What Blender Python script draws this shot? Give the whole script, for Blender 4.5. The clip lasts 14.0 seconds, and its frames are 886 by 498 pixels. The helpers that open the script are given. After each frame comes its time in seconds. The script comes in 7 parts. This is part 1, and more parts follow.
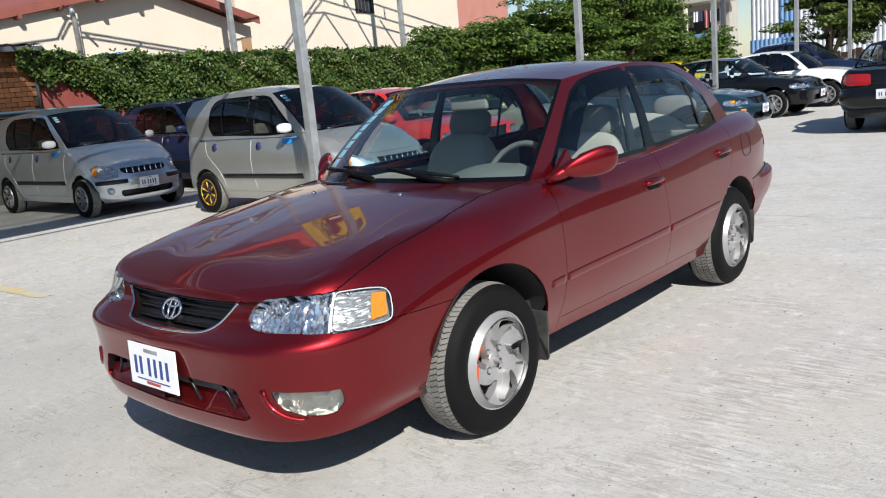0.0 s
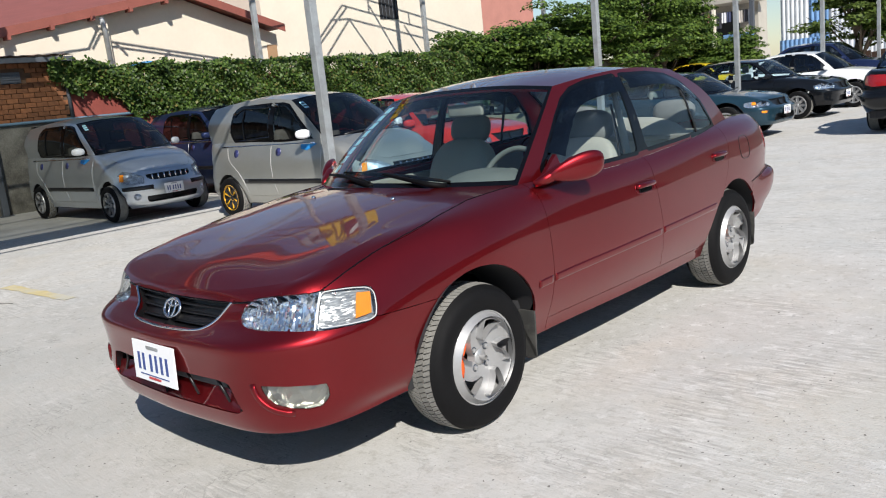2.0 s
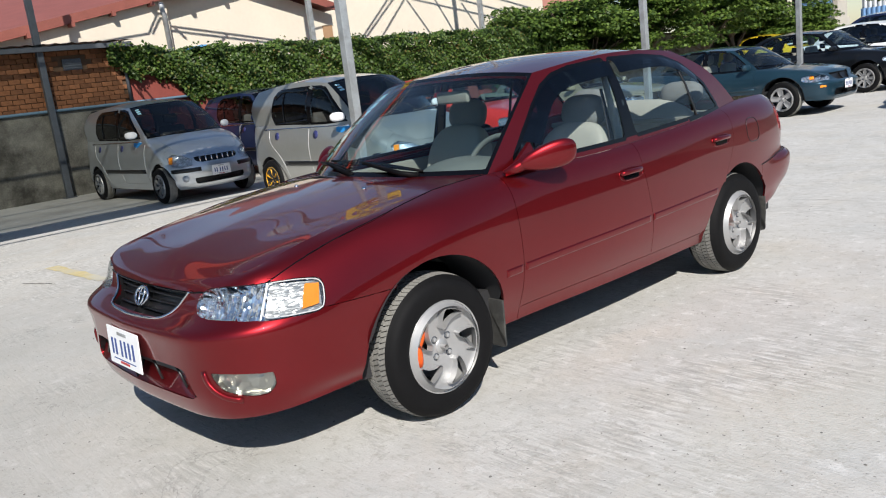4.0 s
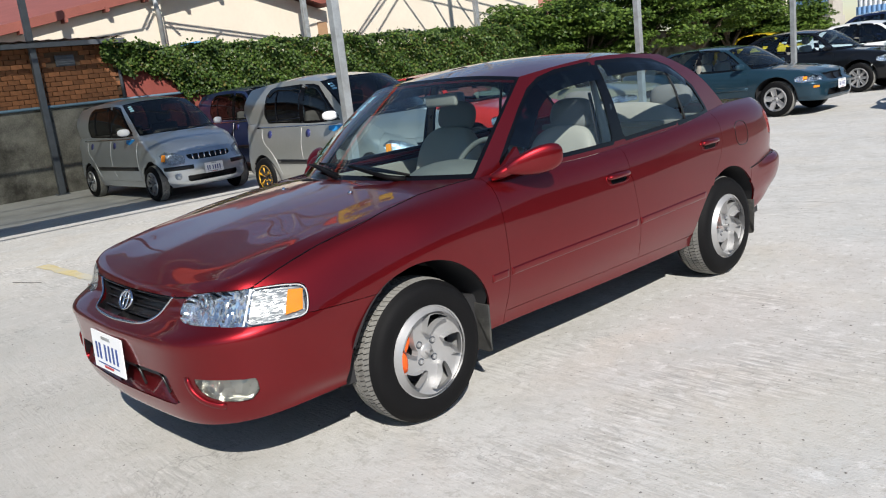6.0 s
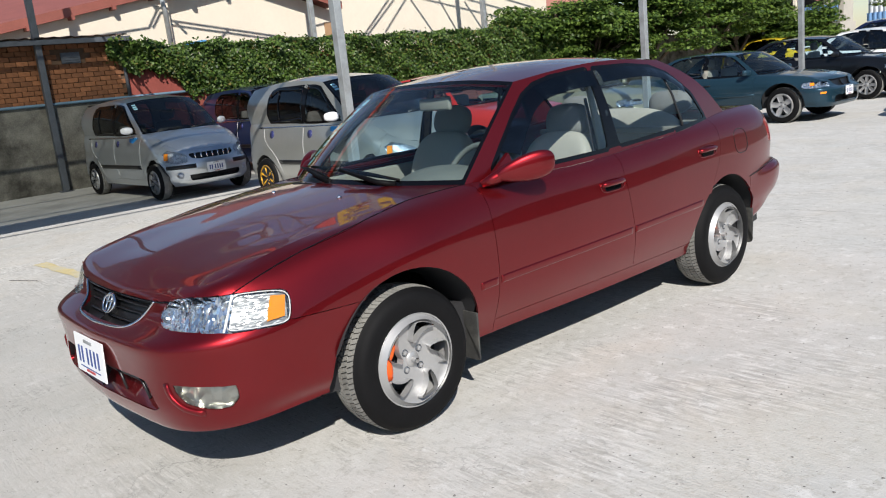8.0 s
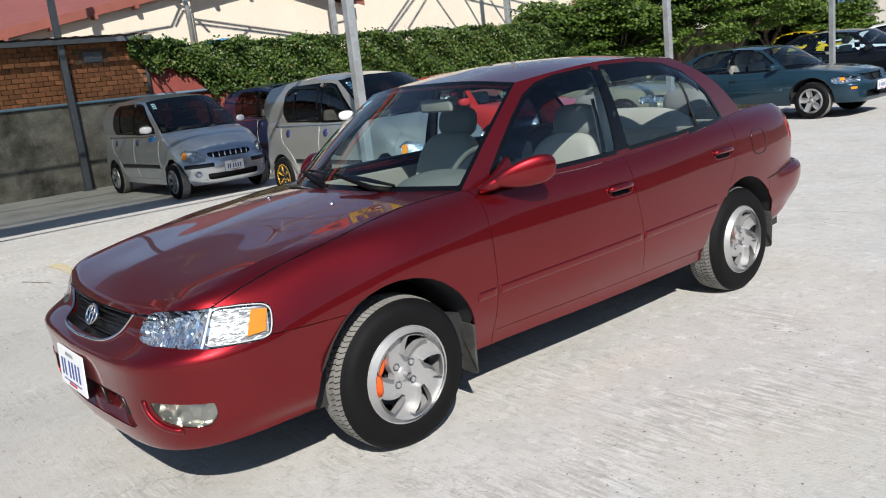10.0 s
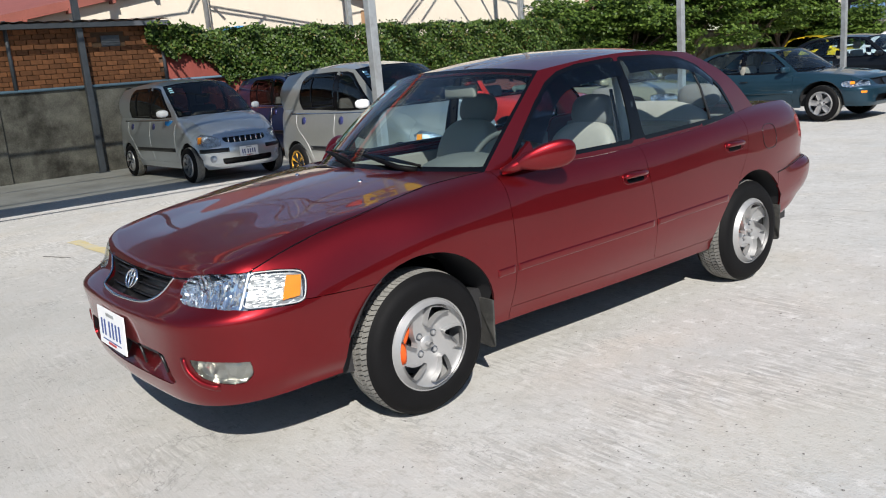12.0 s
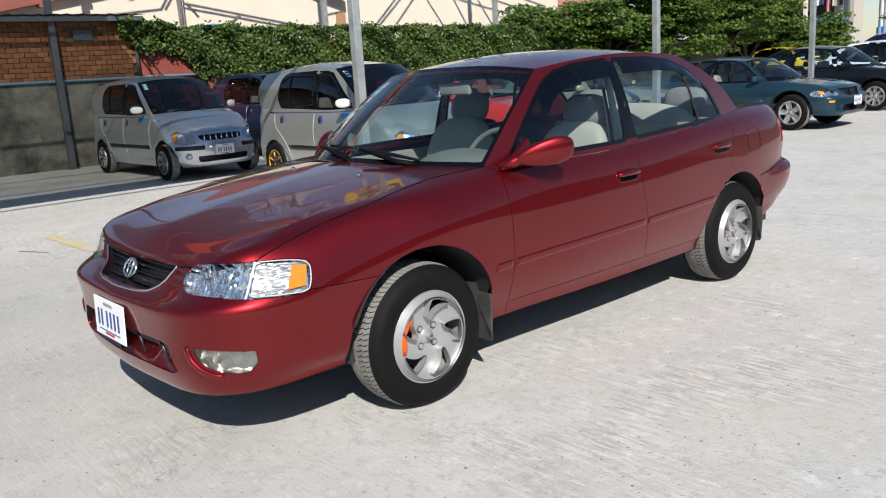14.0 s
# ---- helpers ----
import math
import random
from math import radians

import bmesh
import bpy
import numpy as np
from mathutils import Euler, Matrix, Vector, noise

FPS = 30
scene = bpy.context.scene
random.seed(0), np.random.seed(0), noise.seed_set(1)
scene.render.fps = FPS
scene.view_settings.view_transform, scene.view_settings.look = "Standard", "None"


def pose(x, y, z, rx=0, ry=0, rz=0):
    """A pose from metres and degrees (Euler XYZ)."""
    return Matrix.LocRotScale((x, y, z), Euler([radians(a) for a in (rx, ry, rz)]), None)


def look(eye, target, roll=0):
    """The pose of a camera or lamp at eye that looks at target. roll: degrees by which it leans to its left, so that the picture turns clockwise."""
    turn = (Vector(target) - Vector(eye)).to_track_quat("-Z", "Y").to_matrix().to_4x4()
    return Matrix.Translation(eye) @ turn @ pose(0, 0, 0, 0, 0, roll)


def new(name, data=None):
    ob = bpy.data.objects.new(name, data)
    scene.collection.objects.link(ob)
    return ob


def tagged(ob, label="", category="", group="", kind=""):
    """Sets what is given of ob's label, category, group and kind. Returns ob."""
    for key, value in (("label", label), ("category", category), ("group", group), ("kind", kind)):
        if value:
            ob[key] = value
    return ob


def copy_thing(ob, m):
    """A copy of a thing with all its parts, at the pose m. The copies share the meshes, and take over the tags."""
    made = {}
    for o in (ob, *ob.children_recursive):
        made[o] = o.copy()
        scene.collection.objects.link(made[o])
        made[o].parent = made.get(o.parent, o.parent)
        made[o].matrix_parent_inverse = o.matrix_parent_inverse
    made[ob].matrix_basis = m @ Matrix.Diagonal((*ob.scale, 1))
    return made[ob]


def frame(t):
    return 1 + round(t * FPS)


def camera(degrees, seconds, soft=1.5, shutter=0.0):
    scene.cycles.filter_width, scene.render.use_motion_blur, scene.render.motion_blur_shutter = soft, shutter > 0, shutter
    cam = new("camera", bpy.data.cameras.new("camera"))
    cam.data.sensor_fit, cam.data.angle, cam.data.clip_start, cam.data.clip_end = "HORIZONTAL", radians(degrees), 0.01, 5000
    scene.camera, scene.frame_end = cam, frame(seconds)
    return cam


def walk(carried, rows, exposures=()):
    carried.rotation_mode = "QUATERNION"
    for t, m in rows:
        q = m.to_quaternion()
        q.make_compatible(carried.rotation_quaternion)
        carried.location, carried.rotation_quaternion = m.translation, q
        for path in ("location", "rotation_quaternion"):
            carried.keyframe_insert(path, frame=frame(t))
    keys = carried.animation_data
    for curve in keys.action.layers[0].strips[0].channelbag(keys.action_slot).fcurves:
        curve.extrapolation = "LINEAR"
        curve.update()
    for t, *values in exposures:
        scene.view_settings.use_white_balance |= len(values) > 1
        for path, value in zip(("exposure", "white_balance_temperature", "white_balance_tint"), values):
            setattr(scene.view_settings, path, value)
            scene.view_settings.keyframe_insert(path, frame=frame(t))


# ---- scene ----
cam = camera(57.4, 14.0, soft=1.1)
PATH = [
    (0, (2.653, -3.625, 1.377), (1.358, -2.154, 0.981), -5.4),
    (0.5, (2.664, -3.63, 1.377), (1.362, -2.163, 0.985), -5.4),
    (1, (2.701, -3.63, 1.376), (1.389, -2.173, 0.982), -5.8),
    (1.5, (2.738, -3.624, 1.381), (1.417, -2.173, 0.992), -6.0),
    (2, (2.871, -3.613, 1.38), (1.52, -2.189, 1.0), -6.0),
    (2.5, (3.033, -3.593, 1.389), (1.643, -2.207, 1.003), -6.1),
    (2.7, (3.069, -3.572, 1.386), (1.662, -2.204, 0.997), -6.2),
    (4.8, (3.236, -3.215, 1.401), (1.755, -1.94, 0.974), -7.2),
    (5, (3.239, -3.223, 1.406), (1.76, -1.947, 0.976), -7.2),
    (5.5, (3.235, -3.252, 1.419), (1.764, -1.967, 0.988), -7.0),
    (6, (3.229, -3.266, 1.42), (1.766, -1.971, 0.993), -6.7),
    (6.5, (3.231, -3.26, 1.421), (1.767, -1.965, 0.997), -6.4),
    (7, (3.242, -3.238, 1.424), (1.774, -1.947, 1.002), -6.1),
    (7.5, (3.249, -3.213, 1.424), (1.778, -1.927, 1.002), -6.0),
    (9.8, (3.219, -2.984, 1.438), (1.712, -1.74, 1.012), -6.5),
    (10, (3.224, -2.97, 1.435), (1.705, -1.74, 1.009), -6.4),
    (10.5, (3.293, -2.96, 1.428), (1.748, -1.763, 1.002), -6.0),
    (11, (3.408, -2.988, 1.422), (1.847, -1.812, 0.997), -5.5),
    (11.5, (3.406, -3.02, 1.424), (1.854, -1.833, 0.996), -5.0),
    (12, (3.3, -3.145, 1.401), (1.777, -1.925, 0.965), -4.8),
    (12.5, (3.215, -3.272, 1.386), (1.738, -1.997, 0.947), -4.6),
    (13, (3.189, -3.325, 1.383), (1.747, -2.01, 0.946), -4.2),
    (13.5, (3.211, -3.312, 1.381), (1.765, -2.0, 0.948), -3.9),
    (14, (3.235, -3.276, 1.371), (1.763, -1.992, 0.94), -3.6),
]
walk(cam, [(t, look(eye, target, roll)) for t, eye, target, roll in PATH])

# ---- light ----
SUN_TO = Vector((1.6, -1.0, 1.5)).normalized()   # towards the sun
elev = math.asin(SUN_TO.z)
azim = math.atan2(SUN_TO.x, SUN_TO.y)
world = bpy.data.worlds.new("sky")
scene.world = world
world.use_nodes = True
wn = world.node_tree
sky = wn.nodes.new("ShaderNodeTexSky")
sky.sky_type = "NISHITA"
sky.sun_disc = False
sky.sun_elevation, sky.sun_rotation = elev, azim
sky.air_density, sky.dust_density, sky.ozone_density = 1.0, 0.25, 2.8
wn.links.new(sky.outputs[0], wn.nodes["Background"].inputs[0])
wn.nodes["Background"].inputs[1].default_value = 0.080
sun_data = bpy.data.lights.new("sun", "SUN")
sun_data.energy, sun_data.angle, sun_data.color = 4.8, radians(0.5), (1.0, 0.955, 0.89)
sun = new("sun", sun_data)
sun.matrix_world = look((20, -20, 25), Vector((20, -20, 25)) - SUN_TO)
scene.view_settings.exposure = 0.35


# ---- materials ----
def mat(name, color, rough=0.5, metal=0.0, vary=0.12, scale=6.0, bump=0.0, bump_scale=40.0, coat=0.0, spec=0.5, dirt=None, random_piece=0.0, emit=0.0):
    """A procedural surface: base colour varied at two scales, roughness, fine relief, optional dirt colour and tone by piece."""
    m = bpy.data.materials.new(name)
    m.use_nodes = True
    nt = m.node_tree
    N, L = nt.nodes, nt.links
    p = N["Principled BSDF"]
    p.inputs["Roughness"].default_value = rough
    p.inputs["Metallic"].default_value = metal
    p.inputs["Coat Weight"].default_value = coat
    p.inputs["Coat Roughness"].default_value = 0.01
    p.inputs["Specular IOR Level"].default_value = spec
    tc = N.new("ShaderNodeTexCoord")
    c4 = (*color, 1)
    if vary > 0:
        n1, n2 = N.new("ShaderNodeTexNoise"), N.new("ShaderNodeTexNoise")
        n1.inputs["Scale"].default_value, n2.inputs["Scale"].default_value = scale, scale * 9
        n1.inputs["Detail"].default_value, n2.inputs["Detail"].default_value = 5, 3
        for n in (n1, n2):
            L.new(tc.outputs["Object"], n.inputs["Vector"])
        add = N.new("ShaderNodeMath"); add.operation = "ADD"
        half = N.new("ShaderNodeMath"); half.operation = "MULTIPLY"; half.inputs[1].default_value = 0.5
        L.new(n2.outputs[0], half.inputs[0]); L.new(n1.outputs[0], add.inputs[0]); L.new(half.outputs[0], add.inputs[1])
        mr = N.new("ShaderNodeMapRange")
        mr.inputs[1].default_value, mr.inputs[2].default_value = 0.45, 1.05
        mr.inputs[3].default_value, mr.inputs[4].default_value = 1 - vary, 1 + vary
        L.new(add.outputs[0], mr.inputs[0])
        mul = N.new("ShaderNodeMix"); mul.data_type = "RGBA"; mul.blend_type = "MULTIPLY"; mul.inputs[0].default_value = 1.0
        mul.inputs[6].default_value = c4
        src = mr.outputs[0]
        if random_piece > 0:
            info = N.new("ShaderNodeObjectInfo")
            r = N.new("ShaderNodeMapRange")
            r.inputs[3].default_value, r.inputs[4].default_value = 1 - random_piece, 1 + random_piece
            L.new(info.outputs["Random"], r.inputs[0])
            k = N.new("ShaderNodeMath"); k.operation = "MULTIPLY"
            L.new(src, k.inputs[0]); L.new(r.outputs[0], k.inputs[1])
            src = k.outputs[0]
        L.new(src, mul.inputs[7])
        out = mul.outputs[2]
        if dirt:
            dn = N.new("ShaderNodeTexNoise"); dn.inputs["Scale"].default_value = scale * 0.35; dn.inputs["Detail"].default_value = 8
            dn.inputs["Roughness"].default_value = 0.65
            L.new(tc.outputs["Object"], dn.inputs["Vector"])
            dr = N.new("ShaderNodeMapRange"); dr.inputs[1].default_value, dr.inputs[2].default_value = 0.48, 0.66
            L.new(dn.outputs[0], dr.inputs[0])
            mix = N.new("ShaderNodeMix"); mix.data_type = "RGBA"; mix.inputs[7].default_value = (*dirt, 1)
            L.new(dr.outputs[0], mix.inputs[0]); L.new(out, mix.inputs[6])
            out = mix.outputs[2]
        L.new(out, p.inputs["Base Color"])
    else:
        p.inputs["Base Color"].default_value = c4
    if bump > 0:
        b = N.new("ShaderNodeBump"); b.inputs["Strength"].default_value = bump; b.inputs["Distance"].default_value = 0.01
        bn = N.new("ShaderNodeTexNoise"); bn.inputs["Scale"].default_value = bump_scale; bn.inputs["Detail"].default_value = 6
        L.new(tc.outputs["Object"], bn.inputs["Vector"]); L.new(bn.outputs[0], b.inputs["Height"]); L.new(b.outputs[0], p.inputs["Normal"])
    if emit > 0:
        p.inputs["Emission Color"].default_value, p.inputs["Emission Strength"].default_value = c4, emit
    return m


def glass_mat(name, tint, ior=1.5, rough=0.0):
    m = bpy.data.materials.new(name)
    m.use_nodes = True
    nt = m.node_tree
    N, L = nt.nodes, nt.links
    N.remove(N["Principled BSDF"])
    t, g, mix, f = N.new("ShaderNodeBsdfTransparent"), N.new("ShaderNodeBsdfGlossy"), N.new("ShaderNodeMixShader"), N.new("ShaderNodeLayerWeight")
    t.inputs[0].default_value = (*tint, 1)
    g.inputs["Roughness"].default_value = rough
    f.inputs[0].default_value = 0.5
    r0 = ((ior - 1) / (ior + 1)) ** 2
    pw, sc = N.new("ShaderNodeMath"), N.new("ShaderNodeMath")
    pw.operation, sc.operation = "POWER", "MULTIPLY_ADD"
    pw.inputs[1].default_value = 5.0
    sc.inputs[1].default_value, sc.inputs[2].default_value = 1 - 2 * r0, 2 * r0
    L.new(f.outputs["Facing"], pw.inputs[0]); L.new(pw.outputs[0], sc.inputs[0])
    L.new(sc.outputs[0], mix.inputs[0]); L.new(t.outputs[0], mix.inputs[1]); L.new(g.outputs[0], mix.inputs[2])
    L.new(mix.outputs[0], N["Material Output"].inputs[0])
    return m


def paint(name, color, flake=0.25, rough=0.38, coat=1.0):
    m = mat(name, color, rough, flake, vary=0.05, scale=3, coat=coat, spec=0.12)
    m.node_tree.nodes["Principled BSDF"].inputs["Coat IOR"].default_value = 1.385
    return m


M_RED = paint("dark_red_paint", (0.200, 0.0092, 0.0130), 0.85, 0.36, 1.0)
M_SILVER = paint("silver_paint", (0.60, 0.64, 0.67), 0.80, 0.30, 0.8)
M_SILVER2 = paint("beige_silver_paint", (0.43, 0.435, 0.41), 0.7, 0.34, 0.8)
M_NAVY = paint("navy_paint", (0.012, 0.02, 0.06), 0.2, 0.3)
M_TEAL = paint("teal_paint", (0.015, 0.041, 0.062), 0.3, 0.3)
M_BLACK = paint("black_paint", (0.006, 0.007, 0.009), 0.1, 0.3)
M_WHITE = paint("white_paint", (0.75, 0.76, 0.76), 0.0, 0.3)
M_SCARLET = paint("scarlet_paint", (0.50, 0.03, 0.025), 0.0, 0.3)
M_KHAKI = paint("khaki_paint", (0.30, 0.28, 0.20), 0.4, 0.4)
M_YELLOW = paint("yellow_paint", (0.70, 0.50, 0.03), 0.0, 0.35)
M_GLASS = glass_mat("car_glass", (0.79, 0.90, 0.93))
M_SCREEN = glass_mat("windscreen_glass", (0.78, 0.93, 0.95))
M_TINT = glass_mat("tinted_glass", (0.22, 0.24, 0.26))
M_LENS = glass_mat("clear_lens", (0.93, 0.95, 0.96), 1.45)
M_VISOR = glass_mat("smoked_acrylic", (0.035, 0.045, 0.07), 1.5)
M_TYRE = mat("tyre_rubber", (0.005, 0.005, 0.0055), 0.7, vary=0.2, scale=14, bump=0.05, bump_scale=150, spec=0.15)
M_TREAD = mat("dusty_tread_rubber", (0.20, 0.195, 0.18), 0.9, vary=0.25, scale=20, bump=0.15, bump_scale=160)
M_FLAP = mat("dusty_grey_rubber", (0.035, 0.035, 0.033), 0.85, vary=0.35, scale=18, dirt=(0.08, 0.078, 0.07))
M_PLASTIC = mat("black_plastic", (0.007, 0.007, 0.008), 0.35, vary=0.2, scale=20)
M_ALLOY = mat("alloy_metal", (0.42, 0.42, 0.42), 0.40, 0.50, vary=0.06, scale=12)
M_CHROME = mat("chrome", (0.75, 0.76, 0.78), 0.12, 1.0, vary=0.02)
M_REFLECT = mat("lamp_reflector", (0.50, 0.55, 0.62), 0.28, 0.55, vary=0.55, scale=26, bump=0.9, bump_scale=34)
def facet_mat(name, color, scale, tilt, stretch=(1, 1, 1), rough=0.14, metal=0.95):
    """Bright metal pressed into small flat facets, each leaning its own way."""
    m = mat(name, color, rough, metal, vary=0.12, scale=30)
    N, L = m.node_tree.nodes, m.node_tree.links
    v, tc, g, mp = (N.new("ShaderNode" + k) for k in ("TexVoronoi", "TexCoord", "NewGeometry", "Mapping"))
    sub, mul, add, nor = (N.new("ShaderNodeVectorMath") for _ in range(4))
    v.inputs["Scale"].default_value = scale
    mp.inputs["Scale"].default_value = stretch
    sub.operation, mul.operation, add.operation, nor.operation = "SUBTRACT", "SCALE", "ADD", "NORMALIZE"
    sub.inputs[1].default_value = (0.5, 0.5, 0.5)
    mul.inputs["Scale"].default_value = tilt
    L.new(tc.outputs["Object"], mp.inputs["Vector"]); L.new(mp.outputs[0], v.inputs["Vector"])
    L.new(v.outputs["Color"], sub.inputs[0]); L.new(sub.outputs[0], mul.inputs[0])
    L.new(g.outputs["Normal"], add.inputs[0]); L.new(mul.outputs[0], add.inputs[1])
    L.new(add.outputs[0], nor.inputs[0]); L.new(nor.outputs[0], N["Principled BSDF"].inputs["Normal"])
    return m


M_FACET = facet_mat("faceted_lamp_reflector", (0.88, 0.92, 0.97), 72, 1.1, (1.8, 1, 0.7), rough=0.12)
M_DASH = mat("grey_dashboard_vinyl", (0.120, 0.128, 0.116), 0.7, vary=0.1, scale=12, bump=0.05, bump_scale=200)
M_FRIT = mat("black_glass_border", (0.003, 0.003, 0.004), 0.12, vary=0.1, scale=20, spec=0.3)
M_WIPER = mat("matt_black_wiper", (0.003, 0.003, 0.0035), 0.6, vary=0.2, scale=30, spec=0.12)
M_AMBER = mat("amber_lens", (0.80, 0.25, 0.01), 0.15, vary=0.1, scale=30, coat=0.6)
M_TAILRED = mat("red_lens", (0.35, 0.008, 0.01), 0.12, vary=0.1, scale=30, coat=0.8)
M_CALIPER = mat("orange_caliper_paint", (0.75, 0.10, 0.01), 0.45, vary=0.15, scale=30)
M_SEAT = mat("beige_upholstery", (0.36, 0.345, 0.30), 0.8, vary=0.08, scale=10, bump=0.1, bump_scale=300)
# seat cloth again, with the cabin's shade put into a darker colour
M_HEADREST = mat("dark_grey_headrest_cloth", (0.19, 0.19, 0.18), 0.85, vary=0.1, scale=12, bump=0.1, bump_scale=300)
M_TRIMIN = mat("grey_beige_trim", (0.22, 0.213, 0.185), 0.7, vary=0.08, scale=10)
M_DARKIN = mat("dark_interior", (0.02, 0.02, 0.022), 0.85, vary=0.1, scale=10)
M_PLATE = mat("white_plate_enamel", (0.78, 0.79, 0.80), 0.35, vary=0.04, scale=20)
M_INK = mat("blue_ink", (0.03, 0.06, 0.22), 0.5, vary=0.1, scale=40)
M_INKRED = mat("red_ink", (0.45, 0.04, 0.04), 0.5, vary=0.1, scale=40)
M_STEEL = mat("galvanised_steel", (0.34, 0.36, 0.37), 0.5, 0.35, vary=0.18, scale=9, dirt=(0.24, 0.24, 0.23), bump=0.05)
M_DARKSTEEL = mat("weathered_dark_steel", (0.09, 0.10, 0.115), 0.55, 0.3, vary=0.2, scale=9)
M_YSTEEL = mat("yellow_painted_steel", (0.62, 0.40, 0.03), 0.45, vary=0.1)
M_RSTEEL = mat("red_painted_steel", (0.70, 0.09, 0.05), 0.45, vary=0.1)
M_SHEET = mat("grey_roof_sheet", (0.30, 0.31, 0.32), 0.5, 0.3, vary=0.15, scale=2)
def net_mat():
    """Dark woven shade cloth that lets a share of the light through."""
    m = mat("grey_green_shade_net", (0.05, 0.055, 0.05), 0.9, vary=0.2, scale=4)
    N, L = m.node_tree.nodes, m.node_tree.links
    t, x = N.new("ShaderNodeBsdfTransparent"), N.new("ShaderNodeMixShader")
    t.inputs[0].default_value = (0.97, 1.0, 0.93, 1)
    x.inputs[0].default_value = 0.33
    L.new(N["Principled BSDF"].outputs[0], x.inputs[1]); L.new(t.outputs[0], x.inputs[2]); L.new(x.outputs[0], N["Material Output"].inputs[0])
    return m


M_NET = net_mat()
M_CREAM = mat("cream_plaster", (0.69, 0.62, 0.51), 0.9, vary=0.05, scale=1.2, bump=0.08, bump_scale=60)
M_ROOFRED = mat("red_metal_roof", (0.25, 0.078, 0.058), 0.55, vary=0.16, scale=2.5)
M_BRICK = mat("orange_brick", (0.21, 0.085, 0.036), 0.9, vary=0.30, scale=9, bump=0.3, bump_scale=60, random_piece=0.28)
M_MORTAR = mat("mortar", (0.10, 0.060, 0.036), 0.95, vary=0.15, scale=12, bump=0.2)
M_GREYWALL = mat("stained_cement_render", (0.145, 0.138, 0.118), 0.95, vary=0.5, scale=4.2, dirt=(0.035, 0.032, 0.026), bump=0.3, bump_scale=35)
M_REDWALL = mat("red_painted_render", (0.24, 0.055, 0.042), 0.9, vary=0.2, scale=2.0, dirt=(0.20, 0.055, 0.04), bump=0.15)
M_WHITELINE = mat("white_road_paint", (0.62, 0.62, 0.60), 0.8, vary=0.15, scale=8, dirt=(0.45, 0.45, 0.43))
M_YELLOWLINE = mat("worn_yellow_road_paint", (0.56, 0.47, 0.25), 0.8, vary=0.15, scale=8, dirt=(0.50, 0.48, 0.40))


# ---- building blocks ----
def mesh_object(name, verts, faces, material, parent=None, label="", smooth=False):
    me = bpy.data.meshes.new(name)
    me.from_pydata([tuple(v) for v in verts], [], [tuple(f) for f in faces])
    me.materials.append(material)
    if smooth:
        me.shade_smooth()
    ob = new(name, me)
    if parent is not None:
        ob.parent = parent
    if label:
        tagged(ob, label)
    return ob


def part(name, bm, material, parent=None, label="", smooth=False):
    me = bpy.data.meshes.new(name)
    bmesh.ops.recalc_face_normals(bm, faces=bm.faces[:])
    bm.to_mesh(me)
    bm.free()
    me.materials.append(material)
    if smooth:
        me.shade_smooth()
    ob = new(name, me)
    if parent is not None:
        ob.parent = parent
    if label:
        tagged(ob, label)
    return ob


def thing(name, m=None, label="", category="", group="", kind=""):
    ob = new(name)
    if m is not None:
        ob.matrix_world = m
    return tagged(ob, label, category, group, kind)


def box(bm, lo, hi, bevel=0.0, m=None):
    """A box between two corners, its edges bevelled, added to bm."""
    lo, hi = Vector(lo), Vector(hi)
    r = bmesh.ops.create_cube(bm, size=1.0)
    vs = r["verts"]
    c, s = (lo + hi) / 2, hi - lo
    for v in vs:
        v.co = Vector((c[i] + v.co[i] * s[i] for i in range(3)))
    if bevel > 0:
        es = list({e for v in vs for e in v.link_edges})
        r2 = bmesh.ops.bevel(bm, geom=es, offset=bevel, segments=2, affect="EDGES", profile=0.6)
        vs = list({v for f in r2["faces"] for v in f.verts} | {v for v in vs if v.is_valid})
    if m is not None:
        for v in vs:
            v.co = m @ v.co
    return bm


def boxes(*items, bevel=0.0):
    bm = bmesh.new()
    for lo, hi in items:
        box(bm, lo, hi, bevel)
    return bm


def tube(bm, pts, r, sides=8, flat=1.0, closed=False):
    """A tube along points, added to bm."""
    pts = [Vector(p) for p in pts]
    n = len(pts)
    rings = []
    up = Vector((0, 0, 1))
    for i, p in enumerate(pts):
        a = pts[(i - 1) % n] if closed or i else p
        b = pts[(i + 1) % n] if closed or i < n - 1 else p
        d = (b - a).normalized()
        s = d.cross(up)
        if s.length < 1e-3:
            s = d.cross(Vector((0, 1, 0)))
        s.normalize()
        u = s.cross(d).normalized()
        rr = r[i] if isinstance(r, (list, tuple)) else r
        rings.append([bm.verts.new(p + rr * (math.cos(q) * s + flat * math.sin(q) * u)) for q in (2 * math.pi * k / sides for k in range(sides))])
    for i in range(n if closed else n - 1):
        A, B = rings[i], rings[(i + 1) % n]
        for k in range(sides):
            bm.faces.new((A[k], A[(k + 1) % sides], B[(k + 1) % sides], B[k]))
    if not closed:
        bm.faces.new(rings[0][::-1]); bm.faces.new(rings[-1])
    return bm


